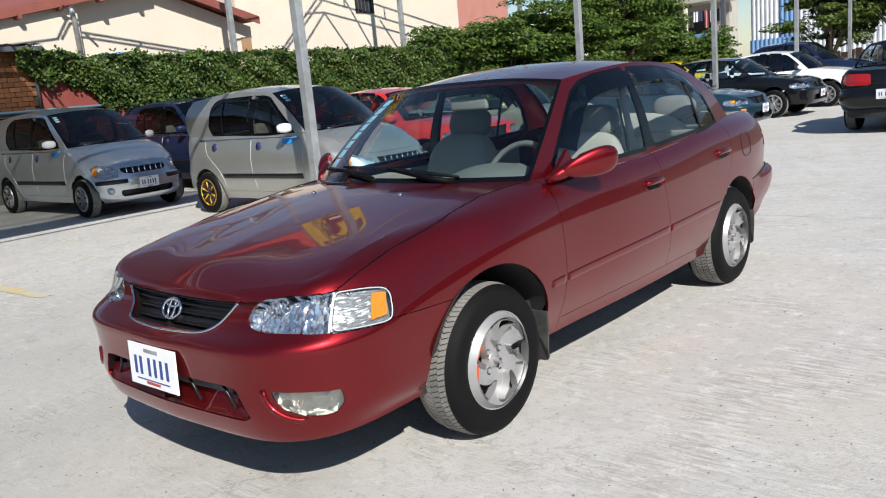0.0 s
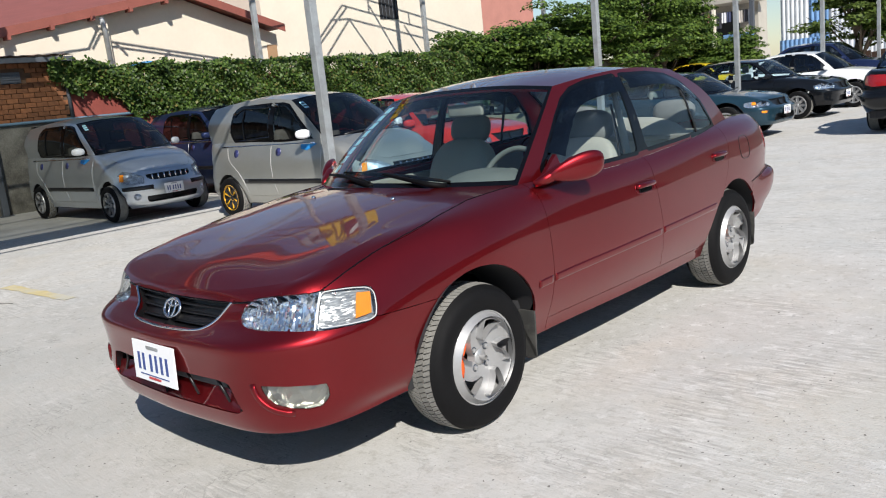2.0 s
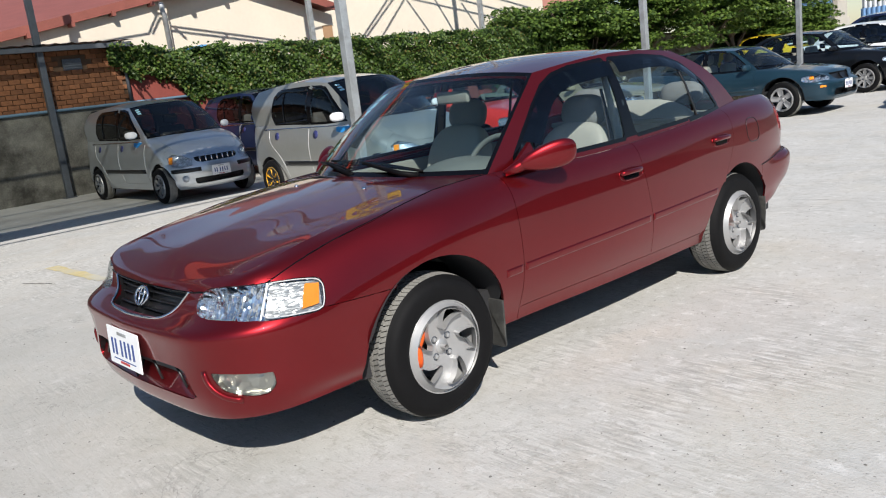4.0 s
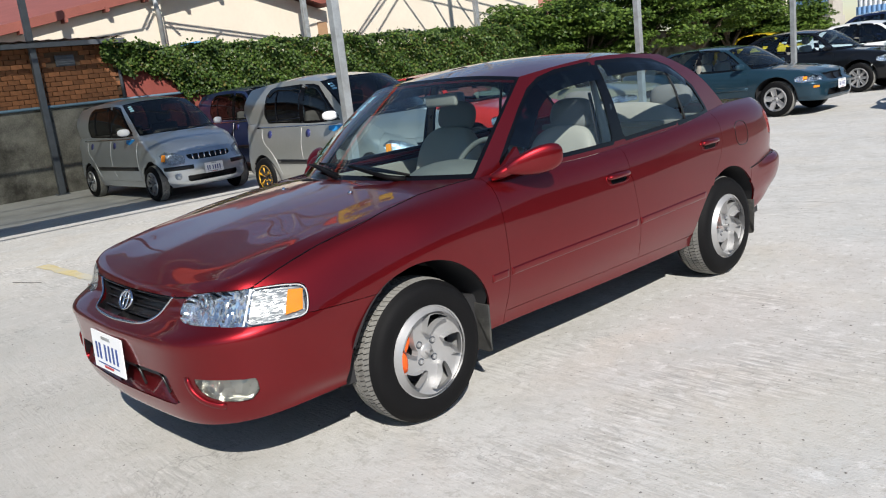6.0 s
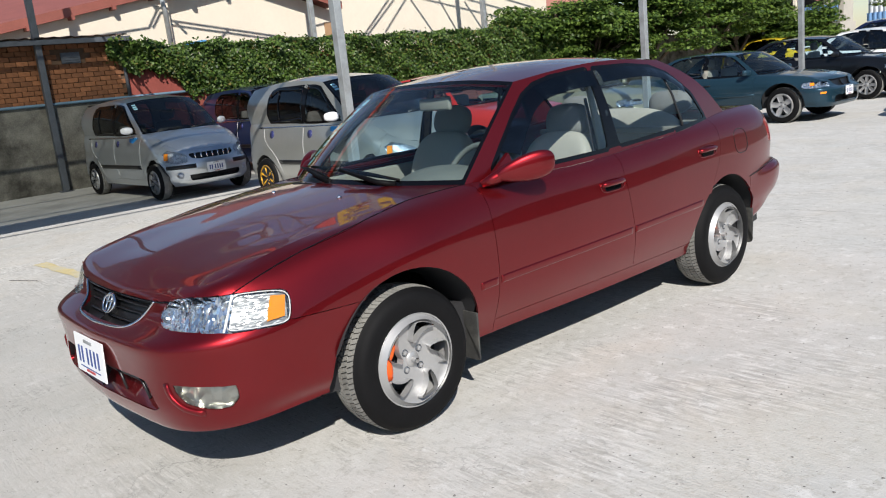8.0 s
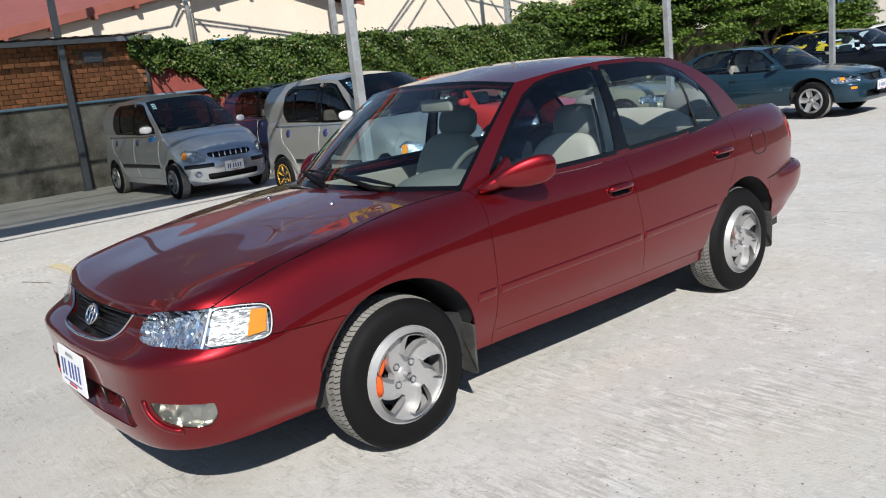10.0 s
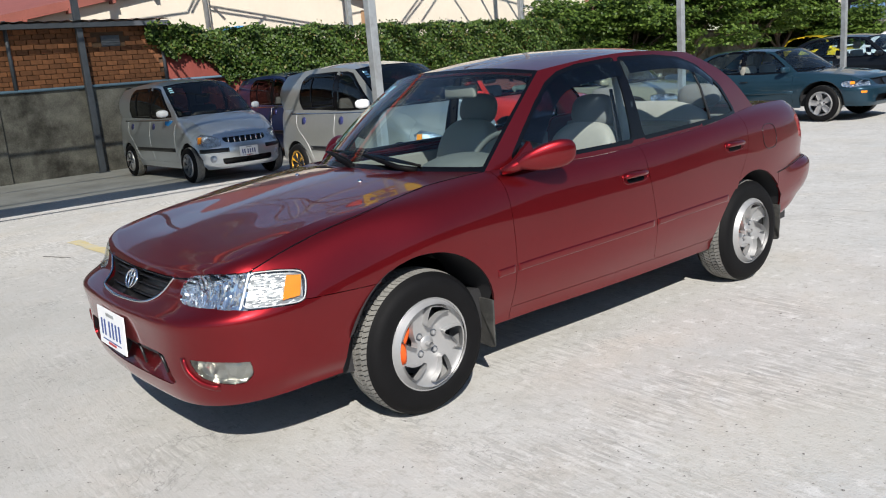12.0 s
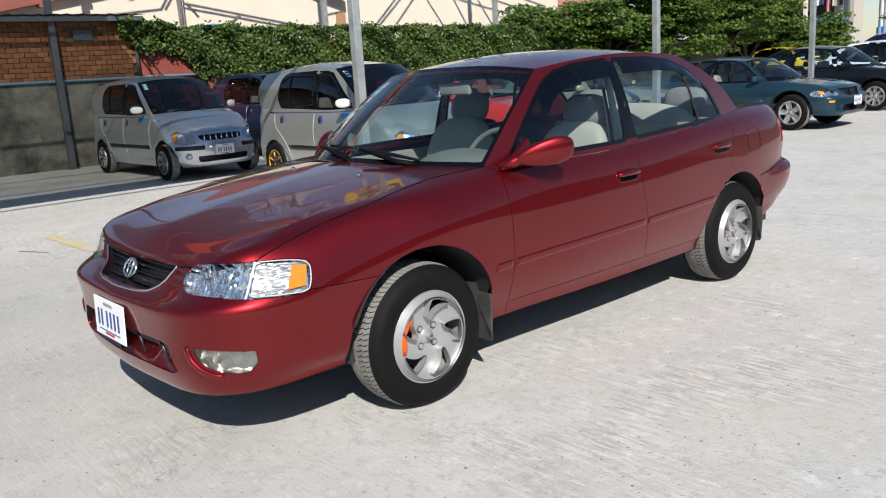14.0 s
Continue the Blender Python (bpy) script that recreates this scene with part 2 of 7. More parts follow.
def lathe(bm, profile, axis_origin, seg=48, axis="x"):
    """Turns (radius, along) pairs round the axis x through the origin, added to bm."""
    o = Vector(axis_origin)
    rings = []
    for k in range(seg):
        a = 2 * math.pi * k / seg
        rings.append([bm.verts.new(o + Vector((h, r * math.cos(a), r * math.sin(a)))) for r, h in profile])
    for k in range(seg):
        A, B = rings[k], rings[(k + 1) % seg]
        for i in range(len(profile) - 1):
            bm.faces.new((A[i], A[i + 1], B[i + 1], B[i]))
    return bm


# ---- ground and walls ----
def ground_material():
    """Pale brushed concrete: broom marks, blotches, pale dust and fine dark specks."""
    m = bpy.data.materials.new("brushed_concrete")
    m.use_nodes = True
    nt = m.node_tree
    N, L = nt.nodes, nt.links
    p = N["Principled BSDF"]
    p.inputs["Roughness"].default_value = 0.88
    tc = N.new("ShaderNodeTexCoord")

    def noise_(scale, detail, vec=None, rough=0.6, dist=0.0):
        n = N.new("ShaderNodeTexNoise")
        n.inputs["Scale"].default_value, n.inputs["Detail"].default_value, n.inputs["Roughness"].default_value, n.inputs["Distortion"].default_value = scale, detail, rough, dist
        L.new(vec or tc.outputs["Object"], n.inputs["Vector"])
        return n.outputs[0]

    def ranged(src, a, b, c, d):
        r = N.new("ShaderNodeMapRange")
        for i, v in enumerate((a, b, c, d)):
            r.inputs[i + 1].default_value = v
        L.new(src, r.inputs[0])
        return r.outputs[0]

    def mixed(fac, a, b, mode="MIX"):
        x = N.new("ShaderNodeMix")
        x.data_type, x.blend_type = "RGBA", mode
        if isinstance(fac, float):
            x.inputs[0].default_value = fac
        else:
            L.new(fac, x.inputs[0])
        for i, v in ((6, a), (7, b)):
            if isinstance(v, tuple):
                x.inputs[i].default_value = (*v, 1)
            else:
                L.new(v, x.inputs[i])
        return x.outputs[2]
    mp = N.new("ShaderNodeMapping")
    mp.inputs["Rotation"].default_value = (0, 0, radians(14))
    mp.inputs["Scale"].default_value = (3.2, 24, 1)
    L.new(tc.outputs["Object"], mp.inputs["Vector"])
    broom = noise_(2.0, 6, mp.outputs[0], 0.65, 0.3)
    patch = noise_(0.45, 6, None, 0.62, 0.4)
    mid = noise_(2.6, 8, None, 0.7, 0.5)
    fine = noise_(70, 4)
    strength = ranged(noise_(0.9, 4), 0.47, 0.64, 0.0, 1.0)
    c = mixed(ranged(patch, 0.35, 0.68, 0, 1), (0.475, 0.465, 0.440), (0.575, 0.565, 0.54))
    c = mixed(ranged(mid, 0.50, 0.70, 0, 0.75), c, (0.40, 0.385, 0.355))
    bl = N.new("ShaderNodeMath"); bl.operation = "MULTIPLY"
    L.new(ranged(broom, 0.49, 0.58, 0, 0.95), bl.inputs[0]); L.new(strength, bl.inputs[1])
    c = mixed(bl.outputs[0], c, (0.36, 0.35, 0.33))
    br = N.new("ShaderNodeMath"); br.operation = "MULTIPLY"
    L.new(ranged(broom, 0.40, 0.46, 0.65, 0.0), br.inputs[0]); L.new(strength, br.inputs[1])
    c = mixed(br.outputs[0], c, (0.70, 0.685, 0.66))
    # blotches of warmer and cooler cement
    c = mixed(ranged(noise_(1.7, 5, None, 0.6, 0.8), 0.52, 0.68, 0, 0.45), c, (0.53, 0.49, 0.43))
    c = mixed(ranged(noise_(1.3, 5, None, 0.6, 0.6), 0.55, 0.70, 0, 0.5), c, (0.47, 0.485, 0.475))
    c = mixed(ranged(noise_(17, 6, None, 0.75), 0.53, 0.64, 0, 0.75), c, (0.37, 0.355, 0.32))
    c = mixed(ranged(noise_(9, 6, None, 0.78), 0.55, 0.66, 0, 0.75), c, (0.66, 0.65, 0.63))
    c = mixed(ranged(noise_(0.7, 4), 0.52, 0.66, 0, 0.35), c, (0.50, 0.47, 0.40))
    c = mixed(ranged(fine, 0.58, 0.72, 0, 0.6), c, (0.30, 0.29, 0.27))
    # a broad weathered stain in front of the car
    far = N.new("ShaderNodeVectorMath"); far.operation = "DISTANCE"
    far.inputs[1].default_value = (-1.6, -3.2, 0)
    L.new(tc.outputs["Object"], far.inputs[0])
    ring = N.new("ShaderNodeMath"); ring.operation = "MULTIPLY"
    L.new(ranged(far.outputs["Value"], 1.2, 4.0, 1.0, 0.0), ring.inputs[0]); L.new(ranged(noise_(1.1, 6, None, 0.65), 0.30, 0.62, 0.25, 0.85), ring.inputs[1])
    c = mixed(ring.outputs[0], c, (0.385, 0.375, 0.345))
    # thin trowel scuffs, strongest in the stain
    off = N.new("ShaderNodeMath"); off.operation = "SUBTRACT"; off.inputs[1].default_value = 0.5
    L.new(noise_(2.4, 7, None, 0.62, 1.6), off.inputs[0])
    ab = N.new("ShaderNodeMath"); ab.operation = "ABSOLUTE"
    L.new(off.outputs[0], ab.inputs[0])
    sc, sc2 = N.new("ShaderNodeMath"), N.new("ShaderNodeMath")
    sc.operation = sc2.operation = "MULTIPLY"
    L.new(ranged(ab.outputs[0], 0.002, 0.016, 0.8, 0.0), sc.inputs[0]); L.new(ranged(noise_(1.9, 4), 0.48, 0.62, 0.0, 1.0), sc.inputs[1])
    L.new(sc.outputs[0], sc2.inputs[0]); L.new(ranged(far.outputs["Value"], 1.5, 5.0, 1.0, 0.3), sc2.inputs[1])
    c = mixed(sc2.outputs[0], c, (0.24, 0.235, 0.22))
    c = mixed(ranged(noise_(38, 2), 0.685, 0.72, 0, 0.9), c, (0.16, 0.15, 0.14))
    L.new(c, p.inputs["Base Color"])
    b = N.new("ShaderNodeBump")
    b.inputs["Strength"].default_value, b.inputs["Distance"].default_value = 0.5, 0.005
    s = N.new("ShaderNodeMath"); s.operation = "ADD"
    L.new(broom, s.inputs[0]); L.new(fine, s.inputs[1]); L.new(s.outputs[0], b.inputs["Height"]); L.new(b.outputs[0], p.inputs["Normal"])
    return m


def sheet(name, pts, z, material, label, kind="structure"):
    ob = mesh_object(name, [(x, y, z) for x, y in pts], [tuple(range(len(pts)))], material)
    return tagged(ob, label, kind=kind)


M_GROUND = ground_material()
sheet("ground", [(-900, -900), (900, -900), (900, 900), (-900, 900)], 0.0, M_GROUND, "pale brushed concrete yard with cracks and stains")
M_CRACK = mat("dark_joint", (0.16, 0.155, 0.145), 0.95, vary=0.2, scale=8)
rj = random.Random(5)


def ground_line(name, pts, width, material, label, wobble=0.0):
    """A flat line on the ground along points, its edges uneven."""
    vs, fs = [], []
    n = len(pts)
    for i, (x, y) in enumerate(pts):
        a, b = pts[max(i - 1, 0)], pts[min(i + 1, n - 1)]
        d = Vector((b[0] - a[0], b[1] - a[1], 0)).normalized()
        s = Vector((-d.y, d.x, 0)) * width / 2
        w0, w1 = 1 + wobble * rj.uniform(-1, 1), 1 + wobble * rj.uniform(-1, 1)
        vs += [(x - s.x * w0, y - s.y * w0, 0.004), (x + s.x * w1, y + s.y * w1, 0.004)]
        if i:
            fs.append((2 * i - 2, 2 * i, 2 * i + 1, 2 * i - 1))
    ob = mesh_object(name, vs, fs, material)
    return tagged(ob, label, kind="structure")


def crack(x0, y0, x1, y1, width=0.006, step=0.06, wander=0.012):
    n = max(3, int(math.hypot(x1 - x0, y1 - y0) / step))
    o = 0.0
    pts = []
    for i in range(n + 1):
        k = i / n
        o = o * 0.7 + rj.uniform(-wander, wander)
        pts.append((x0 + (x1 - x0) * k + o, y0 + (y1 - y0) * k + o))
    ground_line("ground_crack", pts, width, M_CRACK, "thin dark crack in the concrete", 0.6)


crack(0.05, 3.44, 0.60, 3.47)
crack(0.86, 3.47, 3.6, 3.58, 0.005)
crack(-4.75, -1.42, -4.4, -1.28, 0.014, 0.03)
crack(2.3, 2.2, 3.9, 2.3, 0.004)
WALL_X = -12.7
ground_line("white_line", [(-8.98 + 0.12 * (y + 10) / 20, y) for y in np.linspace(-12, 24, 70)], 0.11, M_WHITELINE, "worn white painted bay line", 0.2)
ground_line("yellow_line", [(x, -0.96 + 0.03 * (x + 4)) for x in np.linspace(-5.3, -4.0, 16)], 0.12, M_YELLOWLINE, "worn yellow painted line on concrete", 0.25)
# small stones and litter on the concrete
rb = random.Random(11)
vs, fs = [], []
for i in range(650):
    x, y = rb.uniform(-6, 4.5), rb.uniform(-4, 9)
    if abs(x) < 0.95 and abs(y) < 2.3:
        continue
    r = rb.uniform(0.002, 0.0075)
    b = len(vs)
    for k in range(5):
        a = k * 1.2566 + rb.uniform(-0.4, 0.4)
        vs.append((x + r * math.cos(a), y + r * math.sin(a), 0.001))
    vs.append((x, y, r * 0.8))
    fs += [(b + k, b + (k + 1) % 5, b + 5) for k in range(5)]
tagged(mesh_object("gravel_grains", vs, fs, M_CRACK), "tiny dark stones scattered on the concrete", "gravel", kind="stuff")

M_BAY = mat("older_grey_concrete", (0.44, 0.43, 0.40), 0.92, vary=0.16, scale=1.3, dirt=(0.28, 0.27, 0.25), bump=0.2, bump_scale=50)
sheet("bay_ground", [(WALL_X, -16), (-8.93, -16), (-8.87, 30), (WALL_X, 30)], 0.003, M_BAY, "older grey concrete of the parking bays by the wall")
w = part("wall_lower", boxes(((WALL_X - 0.2, -16, 0), (WALL_X, 3.1, 1.58))), M_GREYWALL)
tagged(w, "stained grey cement wall beside the parked cars", kind="structure")
for y in (-0.1, -3.6):
    q = part("wall_pier", boxes(((WALL_X, y - 0.12, 0), (WALL_X + 0.05, y + 0.12, 1.56)), bevel=0.01), M_GREYWALL)
    tagged(q, "shallow cement pier on the wall", kind="structure")
wall_brick = part("wall_brick", boxes(((WALL_X - 0.2, -16, 1.58), (WALL_X - 0.035, 3.1, 2.72))), M_MORTAR)
tagged(wall_brick, "orange brick upper wall with mortar joints", kind="structure")
w = part("wall_red", boxes(((WALL_X - 0.2, 3.1, 0), (WALL_X - 0.02, 14.5, 2.2))), M_REDWALL)
tagged(w, "red painted boundary wall overgrown with ivy", kind="structure")
w = part("wall_old", boxes(((WALL_X - 0.2, 14.5, 0), (WALL_X - 0.03, 36, 1.9))), M_GREYWALL)
tagged(w, "old grey boundary wall under the trees", kind="structure")
# pipe, drain and louvre on the wall
M_BLUEPIPE = mat("pale_blue_pipe", (0.12, 0.20, 0.27), 0.45, vary=0.1)
tagged(part("water_pipe", tube(bmesh.new(), [(WALL_X + 0.03, -16, 1.60), (WALL_X + 0.03, -6, 1.60), (WALL_X + 0.035, 3.0, 1.595), (WALL_X + 0.03, 6.5, 1.60)], 0.028, 8), M_BLUEPIPE, smooth=True), "pale blue plastic water pipe along the wall", "pipe")
for y in (3.08, 0.35):
    tagged(part("drain_pipe", tube(bmesh.new(), [(WALL_X + 0.03, y, 1.62), (WALL_X + 0.03, y, 2.8)], 0.035, 8), M_DARKSTEEL, smooth=True), "dark vertical drain pipe on the brick wall", "pipe", "drain pipes")
for y in (2.12, -0.75):
    lou = thing("wall_vent", pose(WALL_X, y, 2.40), "small grey louvred vent in the brick wall", "vent", "wall vents")
    part("vent_frame", boxes(((-0.02, -0.17, -0.10), (0.012, 0.17, 0.10)), bevel=0.005), M_DARKSTEEL, lou)
    for z in (-0.07, -0.025, 0.02, 0.065):
        part("slat", boxes(((0.012, -0.15, z - 0.012), (0.024, 0.15, z + 0.012)), bevel=0.003), M_DARKSTEEL, lou)

# lean-to roof over the brick wall
M_RUSTROOF = mat("rusty_roof_sheet", (0.20, 0.115, 0.085), 0.7, vary=0.3, scale=3, dirt=(0.11, 0.075, 0.06), bump=0.1)
lean = thing("lean_to_roof", pose(0, 0, 0), "rusty brown corrugated lean-to roof above the brick wall", "roof")
vs, fs = [], []
ny = 200
for i in range(ny + 1):
    y = -16 + 19.25 * i / ny
    h = 0.015 * math.sin(i * 2 * math.pi / 2.6)
    vs += [(WALL_X + 0.30, y, 2.76 + h), (WALL_X - 2.0, y, 2.90 + h)]
    if i:
        fs.append((2 * i - 2, 2 * i, 2 * i + 1, 2 * i - 1))
mesh_object("roof_sheet", vs, fs, M_RUSTROOF, lean, smooth=True)
part("eave_board", boxes(((WALL_X + 0.22, -16, 2.64), (WALL_X + 0.26, 3.2, 2.73)), bevel=0.004), M_DARKSTEEL, lean)
part("wall_plate", boxes(((WALL_X - 0.03, -16, 2.66), (WALL_X + 0.03, 3.12, 2.72)), bevel=0.004), M_STEEL, lean)

# cream building with a red gabled roof
BX = -15.2
house = thing("cream_building", pose(0, 0, 0), "cream plastered building with red metal roof beyond the wall", "building")
bm = bmesh.new()
f = bm.faces.new([bm.verts.new(v) for v in ((BX, -3.0, 0), (BX, 9.9, 0), (BX, 9.9, 3.32), (BX, 6.9, 4.30), (BX, 2.5, 3.33), (BX, -3.0, 2.24))])
r = bmesh.ops.extrude_face_region(bm, geom=[f])
for v in r["geom"]:
    if isinstance(v, bmesh.types.BMVert):
        v.co.x -= 8
part("gable_wall", bm, M_CREAM, house)
bm = bmesh.new()
f = bm.faces.new([bm.verts.new(v) for v in ((-14.95, -3.0, 0), (-14.95, 5.2, 0), (-14.95, 5.2, 3.80), (-14.95, -3.0, 2.14))])
r = bmesh.ops.extrude_face_region(bm, geom=[f])
for v in r["geom"]:
    if isinstance(v, bmesh.types.BMVert):
        v.co.x = BX - 0.002
part("front_wall", bm, M_CREAM, house)
bm = bmesh.new()
def slab(bm, pts, t):
    f = bm.faces.new([bm.verts.new(p) for p in pts])
    r = bmesh.ops.extrude_face_region(bm, geom=[f])
    for v in r["geom"]:
        if isinstance(v, bmesh.types.BMVert):
            v.co.z -= t
slab(bm, [(-14.8, -3.0, 2.30), (-14.8, 6.95, 4.32), (-24, 6.95, 5.9), (-24, -3.0, 3.9)], 0.12)
part("roof_slope", bm, M_ROOFRED, house)
bm = bmesh.new()
slab(bm, [(-14.8, 6.95, 4.40), (-14.8, 9.85, 3.52), (-24, 9.85, 3.52), (-24, 6.95, 4.40)], 0.10)
part("roof_slope", bm, M_ROOFRED, house)
for (y0, z0), (y1, z1) in (((-3.0, 2.30), (6.95, 4.32)), ((6.95, 4.40), (9.9, 3.50))):
    bm = bmesh.new()
    v = [(-14.77, y0, z0 + 0.03), (-14.77, y1, z1 + 0.03), (-14.77, y1, z1 - 0.16), (-14.77, y0, z0 - 0.16)]
    f = bm.faces.new([bm.verts.new(p) for p in v])
    r = bmesh.ops.extrude_face_region(bm, geom=[f])
    for q in r["geom"]:
        if isinstance(q, bmesh.types.BMVert):
            q.co.x -= 0.03
    part("barge_board", bm, M_ROOFRED, house)
for i in range(7):
    y = 1.2 + 0.9 * i
    z = 2.30 + (y + 3.0) * 0.203
    part("rafter_end", boxes(((-14.95, y - 0.04, z - 0.23), (-14.72, y + 0.04, z - 0.13))), M_ROOFRED, house)
part("downpipe", tube(bmesh.new(), [(-14.74, 4.98, 3.70), (-14.88, 5.08, 3.42), (-14.88, 5.10, 2.0)], 0.055, 10), M_STEEL, house, "grey rain downpipe", smooth=True)
part("shutter", boxes(((BX, 9.55, 2.4), (BX + 0.03, 9.85, 3.05)), bevel=0.005), mat("tan_panel", (0.36, 0.22, 0.12), 0.7), house, "tan wooden panel")
BX2 = -15.8
house2 = thing("cream_hall", pose(0, 0, 0), "tall cream plastered hall with a small barred window", "building")
part("wall", boxes(((BX2 - 8, 9.95, 0), (BX2, 19.3, 4.85))), M_CREAM, house2)
part("roof_edge", boxes(((BX2 - 8.1, 9.9, 4.85), (BX2 + 0.08, 19.4, 4.98)), bevel=0.02), M_WHITELINE, house2, "white roof edge")
win = part("window", boxes(((BX2 - 0.02, 14.35, 3.75), (BX2 + 0.012, 15.15, 4.6))), M_DARKIN, house2, "dark barred window")
for i in range(5):
    y = 14.45 + 0.15 * i
    part("window_bar", tube(bmesh.new(), [(BX2 + 0.03, y, 3.75), (BX2 + 0.03, y, 4.6)], 0.012, 6), M_DARKSTEEL, win)
M_PINK = mat("pink_render", (0.45, 0.20, 0.16), 0.9, vary=0.1, scale=2)
far1 = thing("pink_house", pose(0, 0, 0), "distant pink rendered house with a dark roof edge", "building")
part("wall", boxes(((-26, 22, 0), (-19.5, 27.5, 5.6))), M_PINK, far1)
part("roof", boxes(((-26.3, 21.7, 5.6), (-19.2, 27.8, 5.71)), bevel=0.02), M_RUSTROOF, far1)

# far houses at the end of the yard
M_CORR = mat("white_corrugated_sheet", (0.62, 0.65, 0.68), 0.5, 0.2, vary=0.1, scale=1.5)
M_CORRB = mat("blue_corrugated_sheet", (0.16, 0.30, 0.52), 0.5, 0.2, vary=0.15, scale=1.5)
shed = thing("corrugated_shed", pose(0, 0, 0), "white and blue corrugated metal shed beyond the yard", "building")
def corrugated(name, x0, x1, z0, z1, y, material):
    vs, fs = [], []
    n = int((x1 - x0) / 0.06)
    for i in range(n + 1):
        x = x0 + (x1 - x0) * i / n
        d = 0.035 * (1 if i % 4 < 2 else -1)
        vs += [(x, y + d, z0), (x, y + d, z1)]
        if i:
            fs.append((2 * i - 2, 2 * i, 2 * i + 1, 2 * i - 1))
    mesh_object(name, vs, fs, material, shed)
corrugated("sheet_panel", -14.4, -12.9, 0.0, 9.0, 43.6, M_CORR)
corrugated("sheet_panel", -12.9, -11.9, 1.9, 9.0, 43.65, M_CORRB)
corrugated("sheet_panel", -11.9, -7.5, 0.0, 9.0, 43.7, M_CORR)
corrugated("lower_sheet", -14.4, -11.8, 0.0, 2.2, 43.4, M_CORRB)
part("shed_body", boxes(((-14.3, 43.8, 0), (-7.5, 50, 9.0))), M_CORR, shed)
M_DULLCREAM = mat("dull_cream_render", (0.42, 0.39, 0.34), 0.9, vary=0.1, scale=1.5)
balc = thing("balcony_house", pose(0, 0, 0), "cream house with a blue balcony and hanging washing", "building")
part("wall", boxes(((-22, 41.0, 0), (-14.6, 42.2, 9))), M_DULLCREAM, balc)
part("floor_slab", boxes(((-20, 38.8, 1.45), (-14.0, 41, 1.86)), bevel=0.02), M_DULLCREAM, balc)
part("floor_slab", boxes(((-20, 38.8, 4.35), (-14.0, 41, 4.60)), bevel=0.02), M_DULLCREAM, balc)
# thin dark slab on the wall stands for a shaded opening
part("recess", boxes(((-17.5, 40.9, 1.9), (-15.6, 40.99, 4.0))), M_DARKIN, balc)
part("balcony_panel", boxes(((-15.6, 38.78, 1.86), (-14.0, 38.84, 2.75)), bevel=0.01), M_CORRB, balc, "blue balcony panel")
part("post", boxes(((-14.2, 38.8, 1.86), (-14.0, 39.0, 4.4)), bevel=0.01), M_DARKSTEEL, balc)
part("post", boxes(((-16.2, 38.8, 1.86), (-16.05, 39.0, 4.4)), bevel=0.01), M_CREAM, balc)
rl = random.Random(3)
for i in range(11):
    x = -17.1 + 0.28 * i
    col = [(0.6, 0.6, 0.62), (0.05, 0.06, 0.12), (0.5, 0.2, 0.2), (0.55, 0.5, 0.45), (0.03, 0.03, 0.04)][i % 5]
    h = rl.uniform(0.5, 0.95)
    vs, fs = [], []
    for k in range(6):
        xx = x + 0.24 * k / 5
        d = 0.03 * math.sin(k * 2.1 + i)
        vs += [(xx, 38.95 + d, 3.9), (xx + 0.01 * math.sin(i), 38.95 + 1.6 * d, 3.9 - h)]
        if k:
            fs.append((2 * k - 2, 2 * k, 2 * k + 1, 2 * k - 1))
    cl = mesh_object("hanging_cloth", vs, fs, mat("washing_cloth", col, 0.9, vary=0.15, scale=12))
    tagged(cl, "piece of washing hung on a balcony line", "cloth", "washing on the line")
tagged(part("washing_line", tube(bmesh.new(), [(-19.8, 38.95, 3.92), (-16.2, 38.95, 3.9), (-14.05, 38.95, 3.92)], 0.008, 5), M_DARKSTEEL), "thin line across the balcony holding washing", "line")
# low fence at the far end and a closing wall round the rest of the yard
fence = thing("yard_fence", pose(0, 0, 0), "rusty sheet fence under the trees", "fence")
for i in range(44):
    x = -12.4 + 0.25 * i
    part("fence_panel", boxes(((x, 30.0, 0), (x + 0.235, 30.04, 1.25 + 0.06 * math.sin(i * 1.7))), bevel=0.004), M_RUSTROOF, fence)
# far and east walls: unseen, tall and dark to put a band in door reflections
M_REFLECTWALL = mat("dark_reflected_render", (0.15, 0.14, 0.12), 0.9, vary=0.25, scale=0.8, dirt=(0.08, 0.08, 0.07))
w = part("wall_far", boxes(((-1.5, 33.0, 0), (22, 33.2, 4.4))), M_REFLECTWALL)
tagged(w, "plain weathered yard wall", kind="structure")
w = part("wall_east", boxes(((22, -22, 0), (22.2, 33.2, 4.4))), M_REFLECTWALL)
tagged(w, "plain weathered yard wall", kind="structure")
w = part("wall_south", boxes(((WALL_X - 0.2, -22.2, 0), (22.2, -22, 2.4))), M_CREAM)
tagged(w, "plain cream yard wall", kind="structure")


